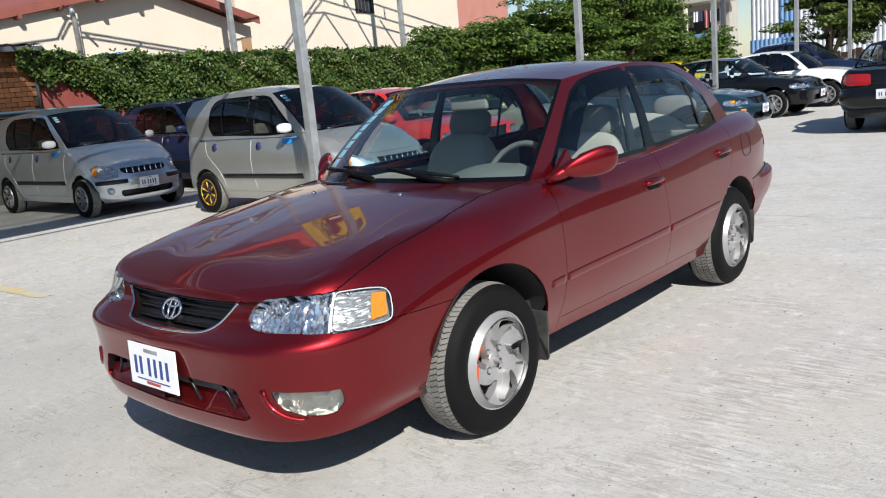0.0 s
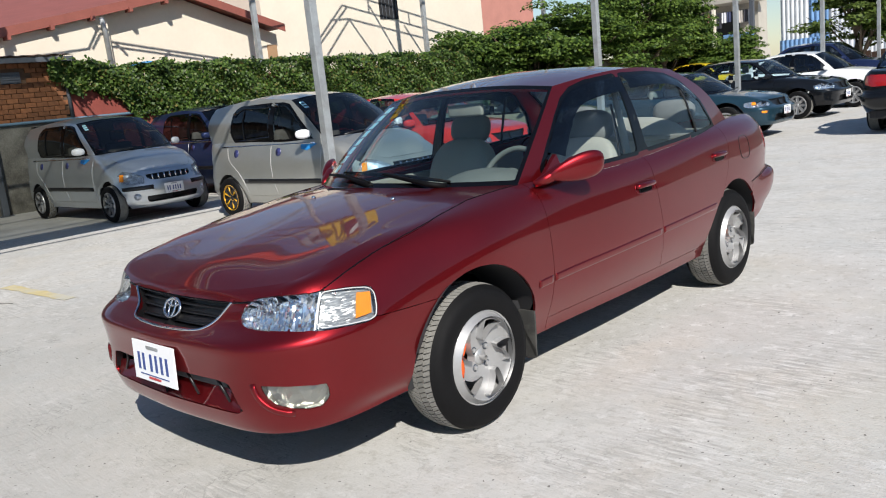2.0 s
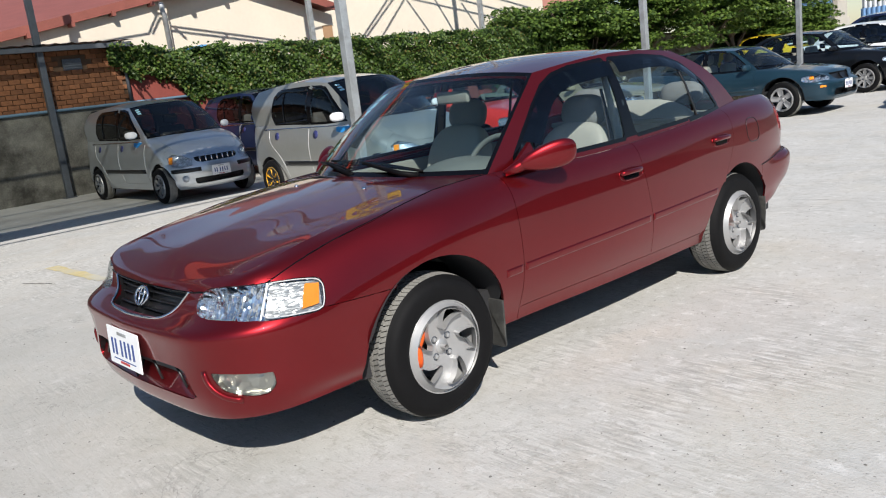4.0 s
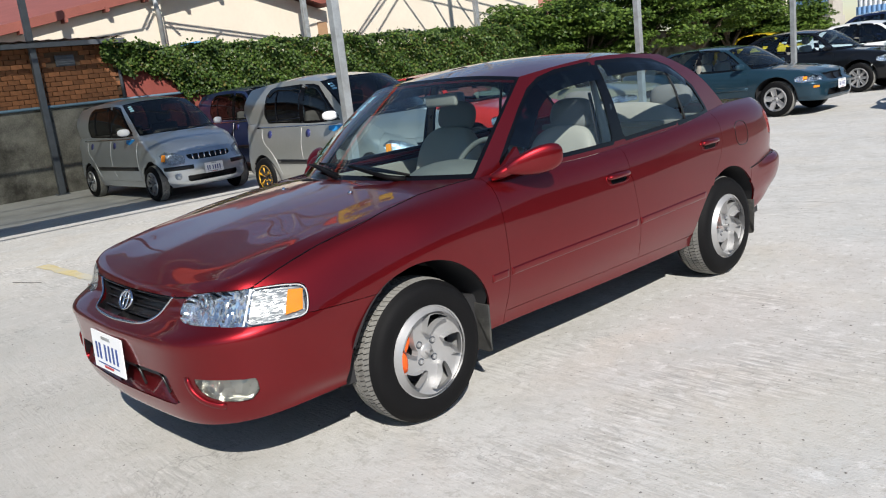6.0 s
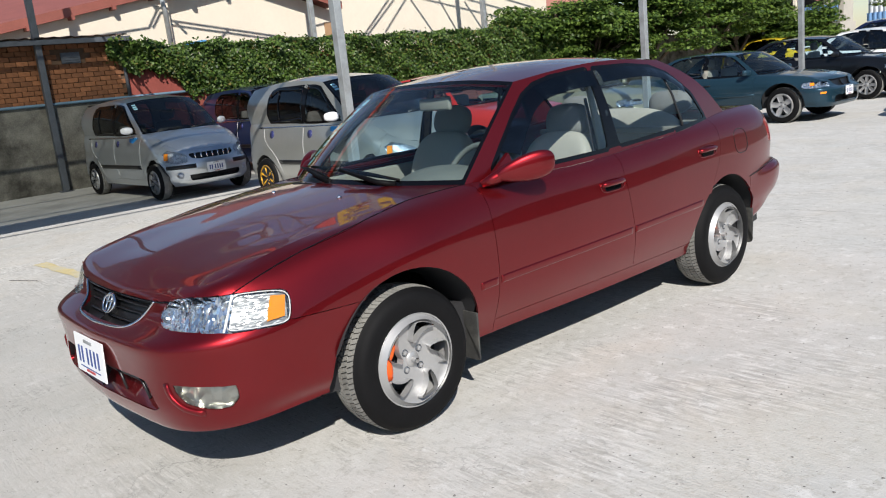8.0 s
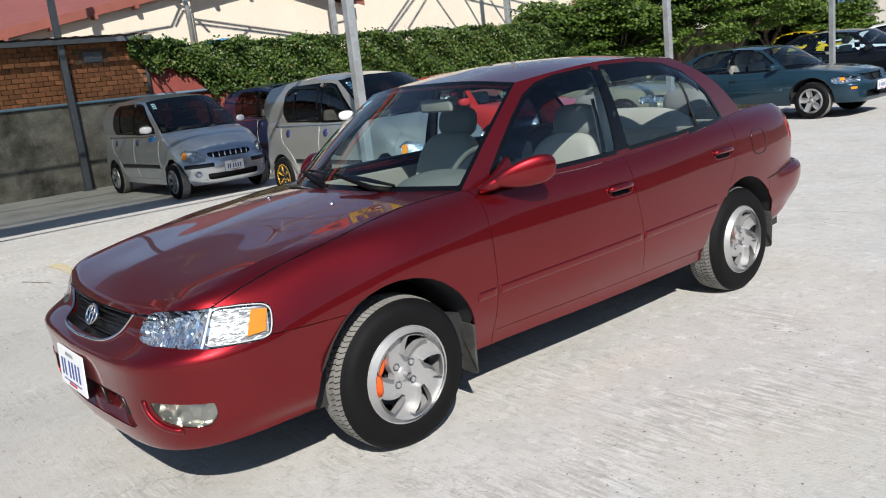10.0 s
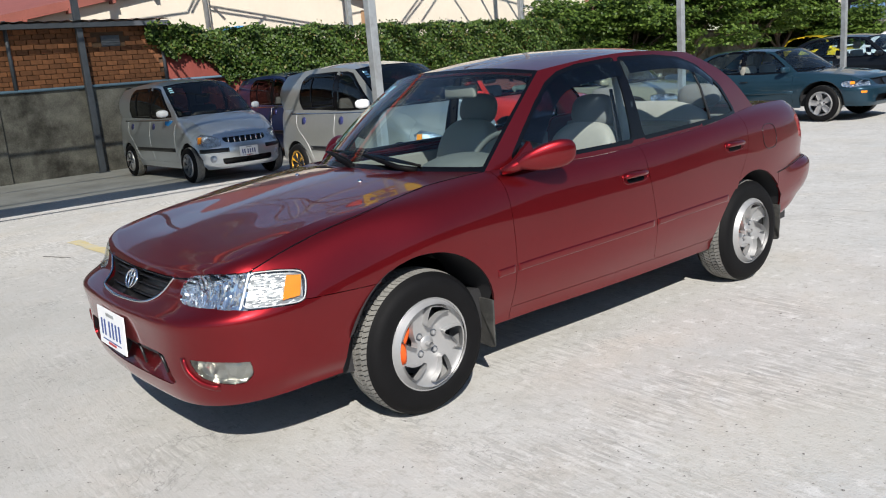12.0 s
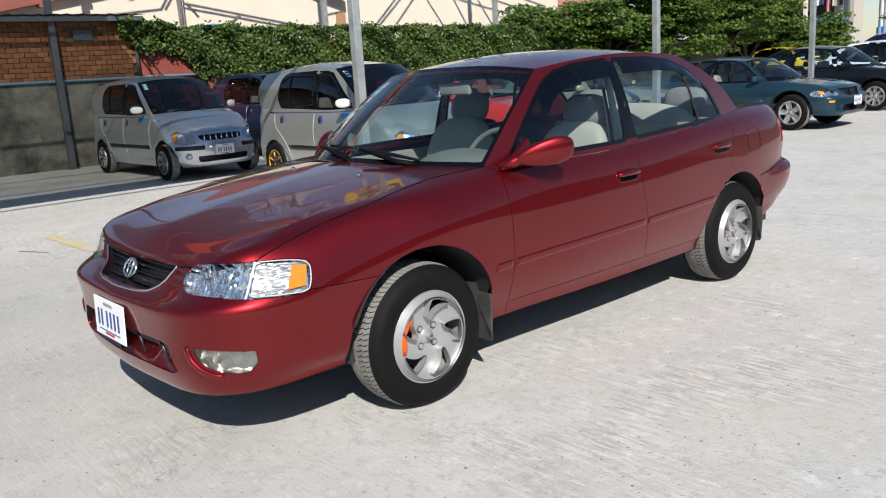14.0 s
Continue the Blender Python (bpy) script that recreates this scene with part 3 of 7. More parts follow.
# ---- car bodies: lofted skins cut into panels ----
def spline_weights(knots, t):
    """Weights of the control values of a natural cubic spline with those knots, at each t."""
    k, t = np.asarray(knots, float), np.asarray(t, float)
    n, h = len(k), np.diff(knots)
    A, B = np.eye(n), np.zeros((n, n))
    for i in range(1, n - 1):
        A[i, i - 1:i + 2] = h[i - 1], 2 * (h[i - 1] + h[i]), h[i]
        B[i, i - 1], B[i, i], B[i, i + 1] = 6 / h[i - 1], -6 / h[i - 1] - 6 / h[i], 6 / h[i]
    S = np.linalg.solve(A, B)
    i = np.clip(np.searchsorted(k, t) - 1, 0, n - 2)
    hi, a, b = h[i], (k[i + 1] - t), (t - k[i])
    W = np.zeros((len(t), n))
    rows = np.arange(len(t))
    W[rows, i] += a / hi
    W[rows, i + 1] += b / hi
    W += ((a ** 3 / hi - a * hi) / 6)[:, None] * S[i] + ((b ** 3 / hi - b * hi) / 6)[:, None] * S[i + 1]
    return W


class Curve:
    """A smooth curve through points; t runs from 0 to 1."""
    def __init__(self, pts, mirror=False):
        p = np.array(pts, float)
        self.k = np.r_[0, np.cumsum(np.linalg.norm(np.diff(p, axis=0), axis=1))]
        self.k /= self.k[-1]
        if mirror:  # level across the car's middle at its start
            m = p[2:0:-1] * (-1, 1, 1)
            self.p, self.q = np.r_[m, p], np.r_[-self.k[2:0:-1], self.k]
        else:
            self.p, self.q = p, self.k

    def at(self, t):
        return spline_weights(self.q, np.asarray(t, float)) @ self.p


class Coons:
    """A patch between four curves: u along bottom and top, v from bottom to top."""
    def __init__(self, bottom, top, left, right):
        self.c = bottom, top, left, right

    def at(self, u, v):
        b, t, l, r = self.c
        B, T, L, R = b.at(u), t.at(u), l.at(v), r.at(v)
        p00, p10, p01, p11 = b.at([0.0]), b.at([1.0]), t.at([0.0]), t.at([1.0])
        U, V = u[:, None], v[:, None]
        return (1 - V) * B + V * T + (1 - U) * L + U * R - ((1 - U) * (1 - V) * p00 + U * (1 - V) * p10 + (1 - U) * V * p01 + U * V * p11)


class Loft:
    """A skin through rows of points that run round the car's half from the middle of the front to the middle of the rear."""
    def __init__(self, outline, rows, row_knots):
        o = np.array(outline, float)
        self.length = np.r_[0, np.cumsum(np.linalg.norm(np.diff(o, axis=0), axis=1))]
        ext = np.r_[o[2:0:-1] * (-1, 1), o, o[-2:-4:-1] * (-1, 1)]
        d = np.gradient(ext, axis=0)[2:-2]
        d /= np.linalg.norm(d, axis=1)[:, None]
        inward = np.stack([-d[:, 1], d[:, 0]], 1)
        C = []
        for row in rows:
            r = np.array(row, float)
            xy = o + inward * r[:, :1]
            xy[0, 0] = xy[-1, 0] = 0
            C.append(np.c_[xy, r[:, 1]])
        C = np.array(C)
        f = np.array([-1, 1, 1])
        self.C = np.concatenate([C[:, 2:0:-1] * f, C, C[:, -2:-4:-1] * f], 1)
        L = self.length
        self.tk = np.r_[-L[2:0:-1], L, 2 * L[-1] - L[-2:-4:-1]]
        self.vk = np.array(row_knots, float)

    def at(self, u, v):
        Wt = spline_weights(self.tk, u * self.length[-1])
        Wv = spline_weights(self.vk, v * self.vk[-1])
        return np.einsum("nj,nk,jkc->nc", Wv, Wt, self.C)


def polygon_distance(pts, round_=0.0):
    """The signed distance (negative inside) from a polygon, its corners rounded."""
    P = np.array(pts, float)
    Q = np.roll(P, -1, 0)

    def f(a, b):
        x = np.stack([a, b], -1)[:, None]
        e = Q - P
        w = x - P
        k = np.clip((w * e).sum(-1) / (e * e).sum(-1), 0, 1)
        d = np.linalg.norm(w - e * k[..., None], axis=-1).min(1)
        c = (P[:, 1] > b[:, None]) != (Q[:, 1] > b[:, None])
        with np.errstate(divide="ignore", invalid="ignore"):
            cross = a[:, None] < (Q[:, 0] - P[:, 0]) * (b[:, None] - P[:, 1]) / (Q[:, 1] - P[:, 1]) + P[:, 0]
        inside = (c & cross).sum(1) % 2 == 1
        return np.where(inside, -d, d) - round_
    return f


def grid_skin(surface, nu, nv, cuts):
    """A grid on a surface whose vertices near a cut are moved onto it. cuts: name -> function of (u, v, place). Returns places, quads and, by cut, whether a quad lies inside."""
    gu, gv = np.meshgrid(np.linspace(0, 1, nu), np.linspace(0, 1, nv), indexing="ij")
    u, v = gu.ravel().copy(), gv.ravel().copy()
    eu, ev = (u > 0) & (u < 1), (v > 0) & (v < 1)
    h = 1e-4
    for f in cuts.values():
        start, u_, v_ = None, u.copy(), v.copy()
        for _ in range(3):
            P = surface.at(u, v)
            s = np.where(u < 0.5, 1, -1) * h
            r = np.where(v < 0.5, 1, -1) * h
            Pu, Pv = surface.at(u + s, v), surface.at(u, v + r)
            f0 = f(u, v, P)
            fu, fv = (f(u + s, v, Pu) - f0) / s, (f(u, v + r, Pv) - f0) / r
            lu = np.linalg.norm(Pu - P, axis=1) / h + 1e-9
            lv = np.linalg.norm(Pv - P, axis=1) / h + 1e-9
            cu, cv = lu / (nu - 1), lv / (nv - 1)
            g1, g2 = np.where(eu, fu / lu, 0), np.where(ev, fv / lv, 0)
            gg = g1 ** 2 + g2 ** 2 + 1e-9
            if start is None:
                reach = 0.52 * (np.abs(g1) * cu + np.abs(g2) * cv) / np.sqrt(gg)
                start = (np.abs(f0) / np.sqrt(gg) < reach) & (gg > 0.05)
            k = np.where(start, -f0 / gg, 0)
            u = np.clip(np.clip(u + k * g1 / lu, u_ - 0.7 / (nu - 1), u_ + 0.7 / (nu - 1)), 0, 1)
            v = np.clip(np.clip(v + k * g2 / lv, v_ - 0.7 / (nv - 1), v_ + 0.7 / (nv - 1)), 0, 1)
    P = surface.at(u, v)
    i, j = np.meshgrid(np.arange(nu - 1), np.arange(nv - 1), indexing="ij")
    a = (i * nv + j).ravel()
    quads = np.stack([a, a + nv, a + nv + 1, a + 1], 1)
    inside = {}
    for name, f in cuts.items():
        val = f(u, v, P)
        inside[name] = val[quads].mean(1) < 0
    return P, quads, inside


def panel(name, P, quads, material, parent, both=False, mirror=False, depth=0.012, gap=0.0015, label="", thick=True, fixed=None):
    """One panel of a skin: its own mesh with a narrow gap round it and edges turned inwards. both: with its mirror image in one piece; mirror: the mirror image alone; fixed: the places that keep still at the gap."""
    if len(quads) == 0:
        return None
    used = np.unique(quads)
    index = -np.ones(len(P), int)
    index[used] = np.arange(len(used))
    bm = bmesh.new()
    flip = -1 if mirror else 1
    still = set()
    for sgn in ((1, -1) if both else (flip,)):
        vs = [bm.verts.new((P[i][0] * sgn, P[i][1], P[i][2])) for i in used]
        if fixed is not None:
            still |= {v for v, i in zip(vs, used) if fixed[i]}
        for q in quads:
            f = [vs[index[k]] for k in q]
            try:
                bm.faces.new(f if sgn > 0 else f[::-1])
            except ValueError:
                pass
    bmesh.ops.remove_doubles(bm, verts=bm.verts[:], dist=2e-4)
    bmesh.ops.dissolve_degenerate(bm, dist=1e-5, edges=bm.edges[:])
    bm.normal_update()
    if thick:
        border = [e for e in bm.edges if len(e.link_faces) == 1]
        bv = {v for e in border for v in e.verts}
        moves = {}
        for v in bv:
            inner = [o.other_vert(v).co for o in v.link_edges if len(o.link_faces) == 2]
            if inner and v not in still:
                d = sum(inner, Vector()) / len(inner) - v.co
                if d.length > 1e-6:
                    moves[v] = v.co + d.normalized() * min(gap, d.length * 0.4)
        normal = {v: v.normal.copy() for v in bv}
        for v, c in moves.items():
            v.co = c
        low = {v: bm.verts.new(v.co - normal[v] * depth) for v in bv}
        for e in border:
            a, b = e.verts
            if abs(a.co.x) < 1e-4 and abs(b.co.x) < 1e-4:
                continue
            f = e.link_faces[0]
            ls = [l.vert for l in f.loops]
            k = ls.index(a)
            if ls[(k + 1) % len(ls)] is b:
                a, b = b, a
            bm.faces.new((a, b, low[b], low[a]))
            e.smooth = False
    me = bpy.data.meshes.new(name)
    bm.to_mesh(me)
    bm.free()
    me.materials.append(material)
    for p in me.polygons:
        p.use_smooth = True
    ob = new(name, me)
    ob.parent = parent
    if label:
        tagged(ob, label)
    return ob


class Disc:
    """The face of a wheel, facing +x: u round it, v outwards."""
    def __init__(self, r0, r1, profile):
        self.r0, self.r1, self.c = r0, r1, profile

    def at(self, u, v):
        r = self.r0 + (self.r1 - self.r0) * v
        a = 2 * math.pi * u
        rs, hs = zip(*self.c)
        x = spline_weights(rs, r) @ np.array(hs)
        return np.stack([x, r * np.cos(a), r * np.sin(a)], 1)


def build_wheel(radius, rim, width, arms, swirl, rim_mat, fine=True, caliper=None, hole=(0.42, 0.80, 0.55), lugs=4, lug_turn=0.0):
    """A wheel whose outer face looks to +x, hub at the origin: tyre with tread blocks, rim with openings, nuts, brake disc."""
    w = thing("wheel")
    seg = 96 if fine else 40
    bm = bmesh.new()
    s = radius - rim
    prof = [(rim * 0.97, 0.000), (rim + 0.006, 0.010), (rim + s * 0.25, 0.014), (rim + s * 0.5, 0.016), (rim + s * 0.75, 0.010), (radius - 0.018, -0.006), (radius - 0.006, -0.020)]
    back = [(r, -width - 0.0 - (h - 0.0)) for r, h in prof[::-1]]
    lathe(bm, prof, (0, 0, 0), seg)
    lathe(bm, back, (0, 0, 0), seg)
    part("sidewall", bm, M_TYRE, w, smooth=True)
    bm = bmesh.new()
    n = 84 if fine else 36
    lanes = [(-0.022, -0.052), (-0.056, -0.088), (-0.092, -0.128), (-0.132, -0.163)]
    k = width / 0.185
    lathe(bm, [(radius - 0.010, -0.018 * k), (radius - 0.010, -(width - 0.018 * k))], (0, 0, 0), seg)
    for i in range(n):
        for li, (a, b) in enumerate(lanes):
            a0 = 2 * math.pi * (i + 0.25 * (li % 2)) / n
            a1 = a0 + 2 * math.pi / n * 0.80
            sk = (0.25 if li < 2 else -0.25) * 2 * math.pi / n * 2
            vs = []
            for rr in (radius - 0.010, radius):
                for (h, off) in ((a, 0), (b, sk)):
                    for q in (a0, a1):
                        drop = 0.006 if rr == radius and (h in (-0.022, -0.163)) else 0
                        vs.append(bm.verts.new((h * k, (rr - drop) * math.cos(q + off), (rr - drop) * math.sin(q + off))))
            for f in ((0, 1, 3, 2), (4, 6, 7, 5), (0, 4, 5, 1), (2, 3, 7, 6), (0, 2, 6, 4), (1, 5, 7, 3)):
                bm.faces.new([vs[x] for x in f])
    part("tread", bm, M_TREAD, w, "dusty grey tread blocks")
    # rim face
    R = rim
    face = Disc(0.012, R * 0.985, [(0.0, -0.021), (R * 0.32, -0.018), (R * 0.5, -0.014), (R * 0.8, -0.010), (R * 0.93, -0.004), (R, 0.004)])
    h0, h1, hw_ = hole

    def openings(u, v, P):
        r = np.hypot(P[:, 1], P[:, 2]) / R
        a = np.arctan2(P[:, 2], P[:, 1]) - swirl * (r - h0)
        step = 2 * math.pi / arms
        d = np.abs((a + step / 2) % step - step / 2)
        mid, half = (h0 + h1) / 2, (h1 - h0) / 2
        wide = hw_ * step * 0.5 * (0.35 + 0.65 * np.clip((r - h0) / (h1 - h0), 0, 1))
        return np.maximum((np.abs(r - mid) - half) * R, (d - wide) * r * R)
    P, quads, inside = grid_skin(face, 150 if fine else 60, 26 if fine else 12, {"o": openings})
    panel("rim", P, quads[~inside["o"]], rim_mat, w, depth=0.034 if fine else 0.022, gap=0.0)
    bm = bmesh.new()
    lathe(bm, [(R * 0.985, 0.004), (R * 1.01, 0.010), (R * 1.02, 0.004), (R * 0.97, -0.012)], (0, 0, 0), seg)
    part("rim_lip", bm, rim_mat, w, smooth=True)
    bm = bmesh.new()
    lathe(bm, [(0.001, -0.014), (R * 0.16, -0.0145), (R * 0.175, -0.020)], (0, 0, 0), 24)
    part("centre_cap", bm, rim_mat, w, smooth=True)
    bm = bmesh.new()
    lathe(bm, [(R * 0.97, -0.022), (R * 0.93, -0.05), (R * 0.9, -width * 0.9)], (0, 0, 0), seg)
    part("rim_barrel", bm, rim_mat if fine else M_DARKSTEEL, w, smooth=True)
    bm = bmesh.new()
    lathe(bm, [(0.001, -0.065), (R * 0.72, -0.065), (R * 0.72, -0.08), (0.001, -0.08)], (0, 0, 0), 40)
    part("brake_disc", bm, M_DARKSTEEL, w)
    bm = bmesh.new()
    lathe(bm, [(0.001, -width * 0.8), (R * 0.95, -width * 0.8)], (0, 0, 0), 32)
    part("backplate", bm, M_DARKIN, w)
    for i in range(lugs):
        a = 2 * math.pi * (i + 0.5) / lugs + lug_turn
        c = Vector((0, R * 0.27 * math.cos(a), R * 0.27 * math.sin(a)))
        if fine:
            # raised dark ring paints the shade of a nut's recess
            nb = bmesh.new()
            lathe(nb, [(0.0155, -0.0205), (0.0160, -0.0165), (0.0105, -0.0165)], c, 16)
            part("nut_recess", nb, M_DARKSTEEL, w, smooth=True)
            nb = bmesh.new()
            lathe(nb, [(0.0105, -0.017), (0.0100, -0.010), (0.001, -0.007)], c, 6)
            part("wheel_nut", nb, M_ALLOY, w)
        else:
            nb = bmesh.new()
            lathe(nb, [(0.012, -0.016), (0.010, -0.007), (0.001, -0.005)], c, 8)
            part("wheel_nut", nb, M_DARKSTEEL, w)
    if caliper:
        bm = bmesh.new()
        for ang, span in caliper:
            pts = [Vector((-0.045, R * 0.70 * math.cos(ang + span * q), R * 0.70 * math.sin(ang + span * q))) for q in np.linspace(-0.5, 0.5, 9)]
            tube(bm, pts, [0.026, 0.042, 0.052, 0.054, 0.046, 0.054, 0.052, 0.042, 0.026], 10, 0.55)
        part("brake_caliper", bm, M_CALIPER, w, "orange painted brake caliper", smooth=True)
    return w


def arch_cut(cy, cz, r):
    return lambda u, v, P: np.hypot(P[:, 1] - cy, (P[:, 2] - cz) * np.where(P[:, 2] > cz, 1.0, 0.2)) - r


def yz(poly, round_=0.0):
    f = polygon_distance(poly, round_)
    return lambda u, v, P: f(P[:, 1], P[:, 2])


def xz(poly, round_=0.0, ymax=0.0):
    f = polygon_distance(poly, round_)
    return lambda u, v, P: np.where(P[:, 1] < ymax, f(P[:, 0], P[:, 2]), 1.0)


def xz_rear(poly, round_=0.0, ymin=0.0):
    f = polygon_distance(poly, round_)
    return lambda u, v, P: np.where(P[:, 1] > ymin, f(P[:, 0], P[:, 2]), 1.0)


class Sub:
    """A stretch of the top row of a loft, as a curve."""
    def __init__(self, loft, a, b):
        self.l, self.a, self.b = loft, loft.length[a] / loft.length[-1], loft.length[b] / loft.length[-1]

    def at(self, t):
        t = np.asarray(t, float)
        return self.l.at(self.a + (self.b - self.a) * t, np.ones(len(t)))


def tz(loft, poly, round_=0.0):
    """A cut drawn in (way round the car from the front's middle, height)."""
    f = polygon_distance(poly, round_)
    return lambda u, v, P: f(u * loft.length[-1], P[:, 2])


def pieces(quads):
    """The quads, parted into the sheets that hang together; crumbs are left out."""
    lead = {}

    def root(a):
        while lead.setdefault(a, a) != a:
            lead[a] = lead[lead[a]]
            a = lead[a]
        return a
    for q in quads:
        for a in q[1:]:
            lead[root(int(a))] = root(int(q[0]))
    sheets = {}
    for q in quads:
        sheets.setdefault(root(int(q[0])), []).append(q)
    return [np.array(v) for v in sheets.values() if len(v) > 3]


def build_car(spec, car):
    """The body of a car under the Empty `car`, which looks to -y: skin panels, glass, pillars, roof, underbody."""
    S = spec
    res = S["res"]
    loft = Loft(S["outline"], S["rows"], S["vk"])
    nu, nv = int(loft.length[-1] / res), int(loft.vk[-1] * 1.15 / res)
    paintm = S["paint"]
    cuts = {}
    for (n, (cy, cz, r)) in S["arches"].items():
        cuts[n] = arch_cut(cy, cz, r)
    for n, (kind, poly, rd) in S["cuts"].items():
        cuts[n] = {"yz": lambda p, r: yz(p, r), "xz": lambda p, r: xz(p, r), "xzr": lambda p, r: xz_rear(p, r), "tz": lambda p, r: tz(loft, p, r)}[kind](poly, rd)
    P, Q, ins = grid_skin(loft, nu, nv, cuts)
    free = np.ones(len(Q), bool)
    for n in S["arches"]:
        free &= ~ins[n]
    got = {}
    for n in S["order"]:
        got[n] = free & ins[n]
        free &= ~got[n]
    got["rest"] = free
    for n, (part_name, material, how, label) in S["panels"].items():
        q = Q[got[n]]
        if how == "both":
            panel(part_name, P, q, material or paintm, car, both=True, label=label, fixed=np.arange(len(P)) % nv == nv - 1 if n == "bonnet" else None)
        elif how == "sides":
            panel(part_name, P, q, material or paintm, car, label=label)
            panel(part_name, P, q, material or paintm, car, mirror=True, label=label)
    G = P.reshape(nu, nv, 3)
    nrm = np.cross(np.gradient(G, axis=0), np.gradient(G, axis=1)).reshape(-1, 3)
    nrm /= np.linalg.norm(nrm, axis=1)[:, None] + 1e-9
    for n, part_name, material, deep, label in S.get("bowls", ()):
        q = Q[got[n]]
        for m in (False, True):
            panel(part_name, P - nrm * deep, q, material, car, mirror=m, depth=0.003 - deep, gap=0.0, label=label)
    # top patches
    k = S["knots"]    # hood corner, cowl, C-pillar foot, deck corner, last
    lead, seam = Sub(loft, 0, k[0]), Sub(loft, k[0], k[1])
    belt, dseam, dedge = Sub(loft, k[1], k[2]), Sub(loft, k[2], k[3]), Sub(loft, k[4], k[3])
    cowl, foot = loft.at(np.array([belt.a]), np.ones(1))[0], loft.at(np.array([belt.b]), np.ones(1))[0]
    lead0, dend = loft.at(np.zeros(1), np.ones(1))[0], loft.at(np.ones(1), np.ones(1))[0]
    hc, rc = S["header"], S["rear_header"]
    cowl_c = Curve([S["cowl_centre"], *S["cowl_mid"], cowl], True)
    header = Curve([hc[0], *hc[1:]], True)
    rear = Curve([rc[0], *rc[1:]], True)
    base = Curve([S["back_centre"], *S["back_mid"], foot], True)
    hood = Coons(lead, cowl_c, Curve([lead0, *S["hood_line"], S["cowl_centre"]]), seam)
    n1 = max(12, int(0.75 / res))
    Ph, Qh, _ = grid_skin(hood, n1, int(1.2 / res), {})
    panel("hood", Ph, Qh, paintm, car, both=True, gap=0.0 if "bonnet" in cuts else 0.002, depth=0.02)
    apil = Curve([cowl, *S["a_pillar"], hc[-1]])
    cpil = Curve([rc[-1], *S["c_pillar"], foot])
    cpil_up = Curve([foot, *S["c_pillar"][::-1], rc[-1]])
    screen = Coons(cowl_c, header, Curve([S["cowl_centre"], *S["screen_line"], hc[0]]), apil)
    border = lambda u, v, P: np.maximum(np.maximum(u - S["frit"][0], v - S["frit"][1]), S["frit"][2] - v)
    for nm, sf, line in (("windscreen", screen, border), ("rear_window", Coons(rear, base, Curve([rc[0], *S["back_line"], S["back_centre"]]), cpil), border)):
        Ps, Qs, i2 = grid_skin(sf, n1, int(0.8 / res), {"g": line})
        g = panel(nm, Ps, Qs[i2["g"]], S["screen"] if nm == "windscreen" else S["glass"], car, both=True, thick=False)
        g.visible_shadow = False
        panel(nm + "_seal", Ps, Qs[~i2["g"]], M_FRIT, car, both=True, gap=0.0, depth=0.004)
    rail = Curve([hc[-1], *S["rail"], rc[-1]])
    Pr, Qr, _ = grid_skin(Coons(header, rear, Curve([hc[0], *S["roof_line"], rc[0]]), rail), n1, int(1.2 / res), {})
    panel("roof", Pr, Qr, paintm, car, both=True, gap=0.0, depth=0.03)
    if "deck_line" in S:
        Pd, Qd, _ = grid_skin(Coons(base, dedge, Curve([S["back_centre"], *S["deck_line"], dend]), dseam), n1, int(0.7 / res), {})
        panel("boot_lid", Pd, Qd, paintm, car, both=True, gap=0.002, depth=0.02)
    side = Coons(belt, rail, apil, cpil_up)
    scuts = {n: yz(p, 0.012) for n, p in S["windows"].items()}
    trim = {n + "_t": (lambda u, v, P, f=f: f(u, v, P) - S.get("trim", 0.019)) for n, f in scuts.items()}
    Pp, Qp, i3 = grid_skin(side, int(2.3 / S.get("side_res", res)), int(0.52 / S.get("side_res", res)), {**trim, **scuts, **{n: yz(p) for n, p in S["pillars"].items()}})
    glassf, trimf = np.zeros(len(Qp), bool), np.zeros(len(Qp), bool)
    for n in scuts:
        glassf |= i3[n]
        trimf |= i3[n + "_t"]
    for n in S["pillars"]:
        trimf |= i3[n]
    for m in (False, True):
        for n in scuts:
            g = panel(n, Pp - (0.004, 0, 0), Qp[i3[n]], S["glass"], car, mirror=m, thick=False)
            if g:
                g.visible_shadow = False
        panel("window_frame", Pp, Qp[trimf & ~glassf], M_FRIT, car, mirror=m, gap=0.0, depth=0.01)
        for q in pieces(Qp[~trimf & ~glassf]):
            panel("pillar_frame", Pp, q, paintm, car, mirror=m, gap=0.0, depth=0.015)
    # underbody and wheel housings
    o = np.array(S["outline"])
    zb, zt = S["under"]
    ring = [(x * 0.86, y * 0.955) for x, y in o] + [(-x * 0.86, y * 0.955) for x, y in o[-2:0:-1]]
    bm = bmesh.new()
    lo = [bm.verts.new((x, y, zb)) for x, y in ring]
    hi = [bm.verts.new((x, y, zt)) for x, y in ring]
    for i in range(len(ring)):
        j = (i + 1) % len(ring)
        bm.faces.new((lo[i], lo[j], hi[j], hi[i]))
    bm.faces.new(lo[::-1])
    bm.faces.new(hi)
    part("underbody", bm, M_DARKIN, car)
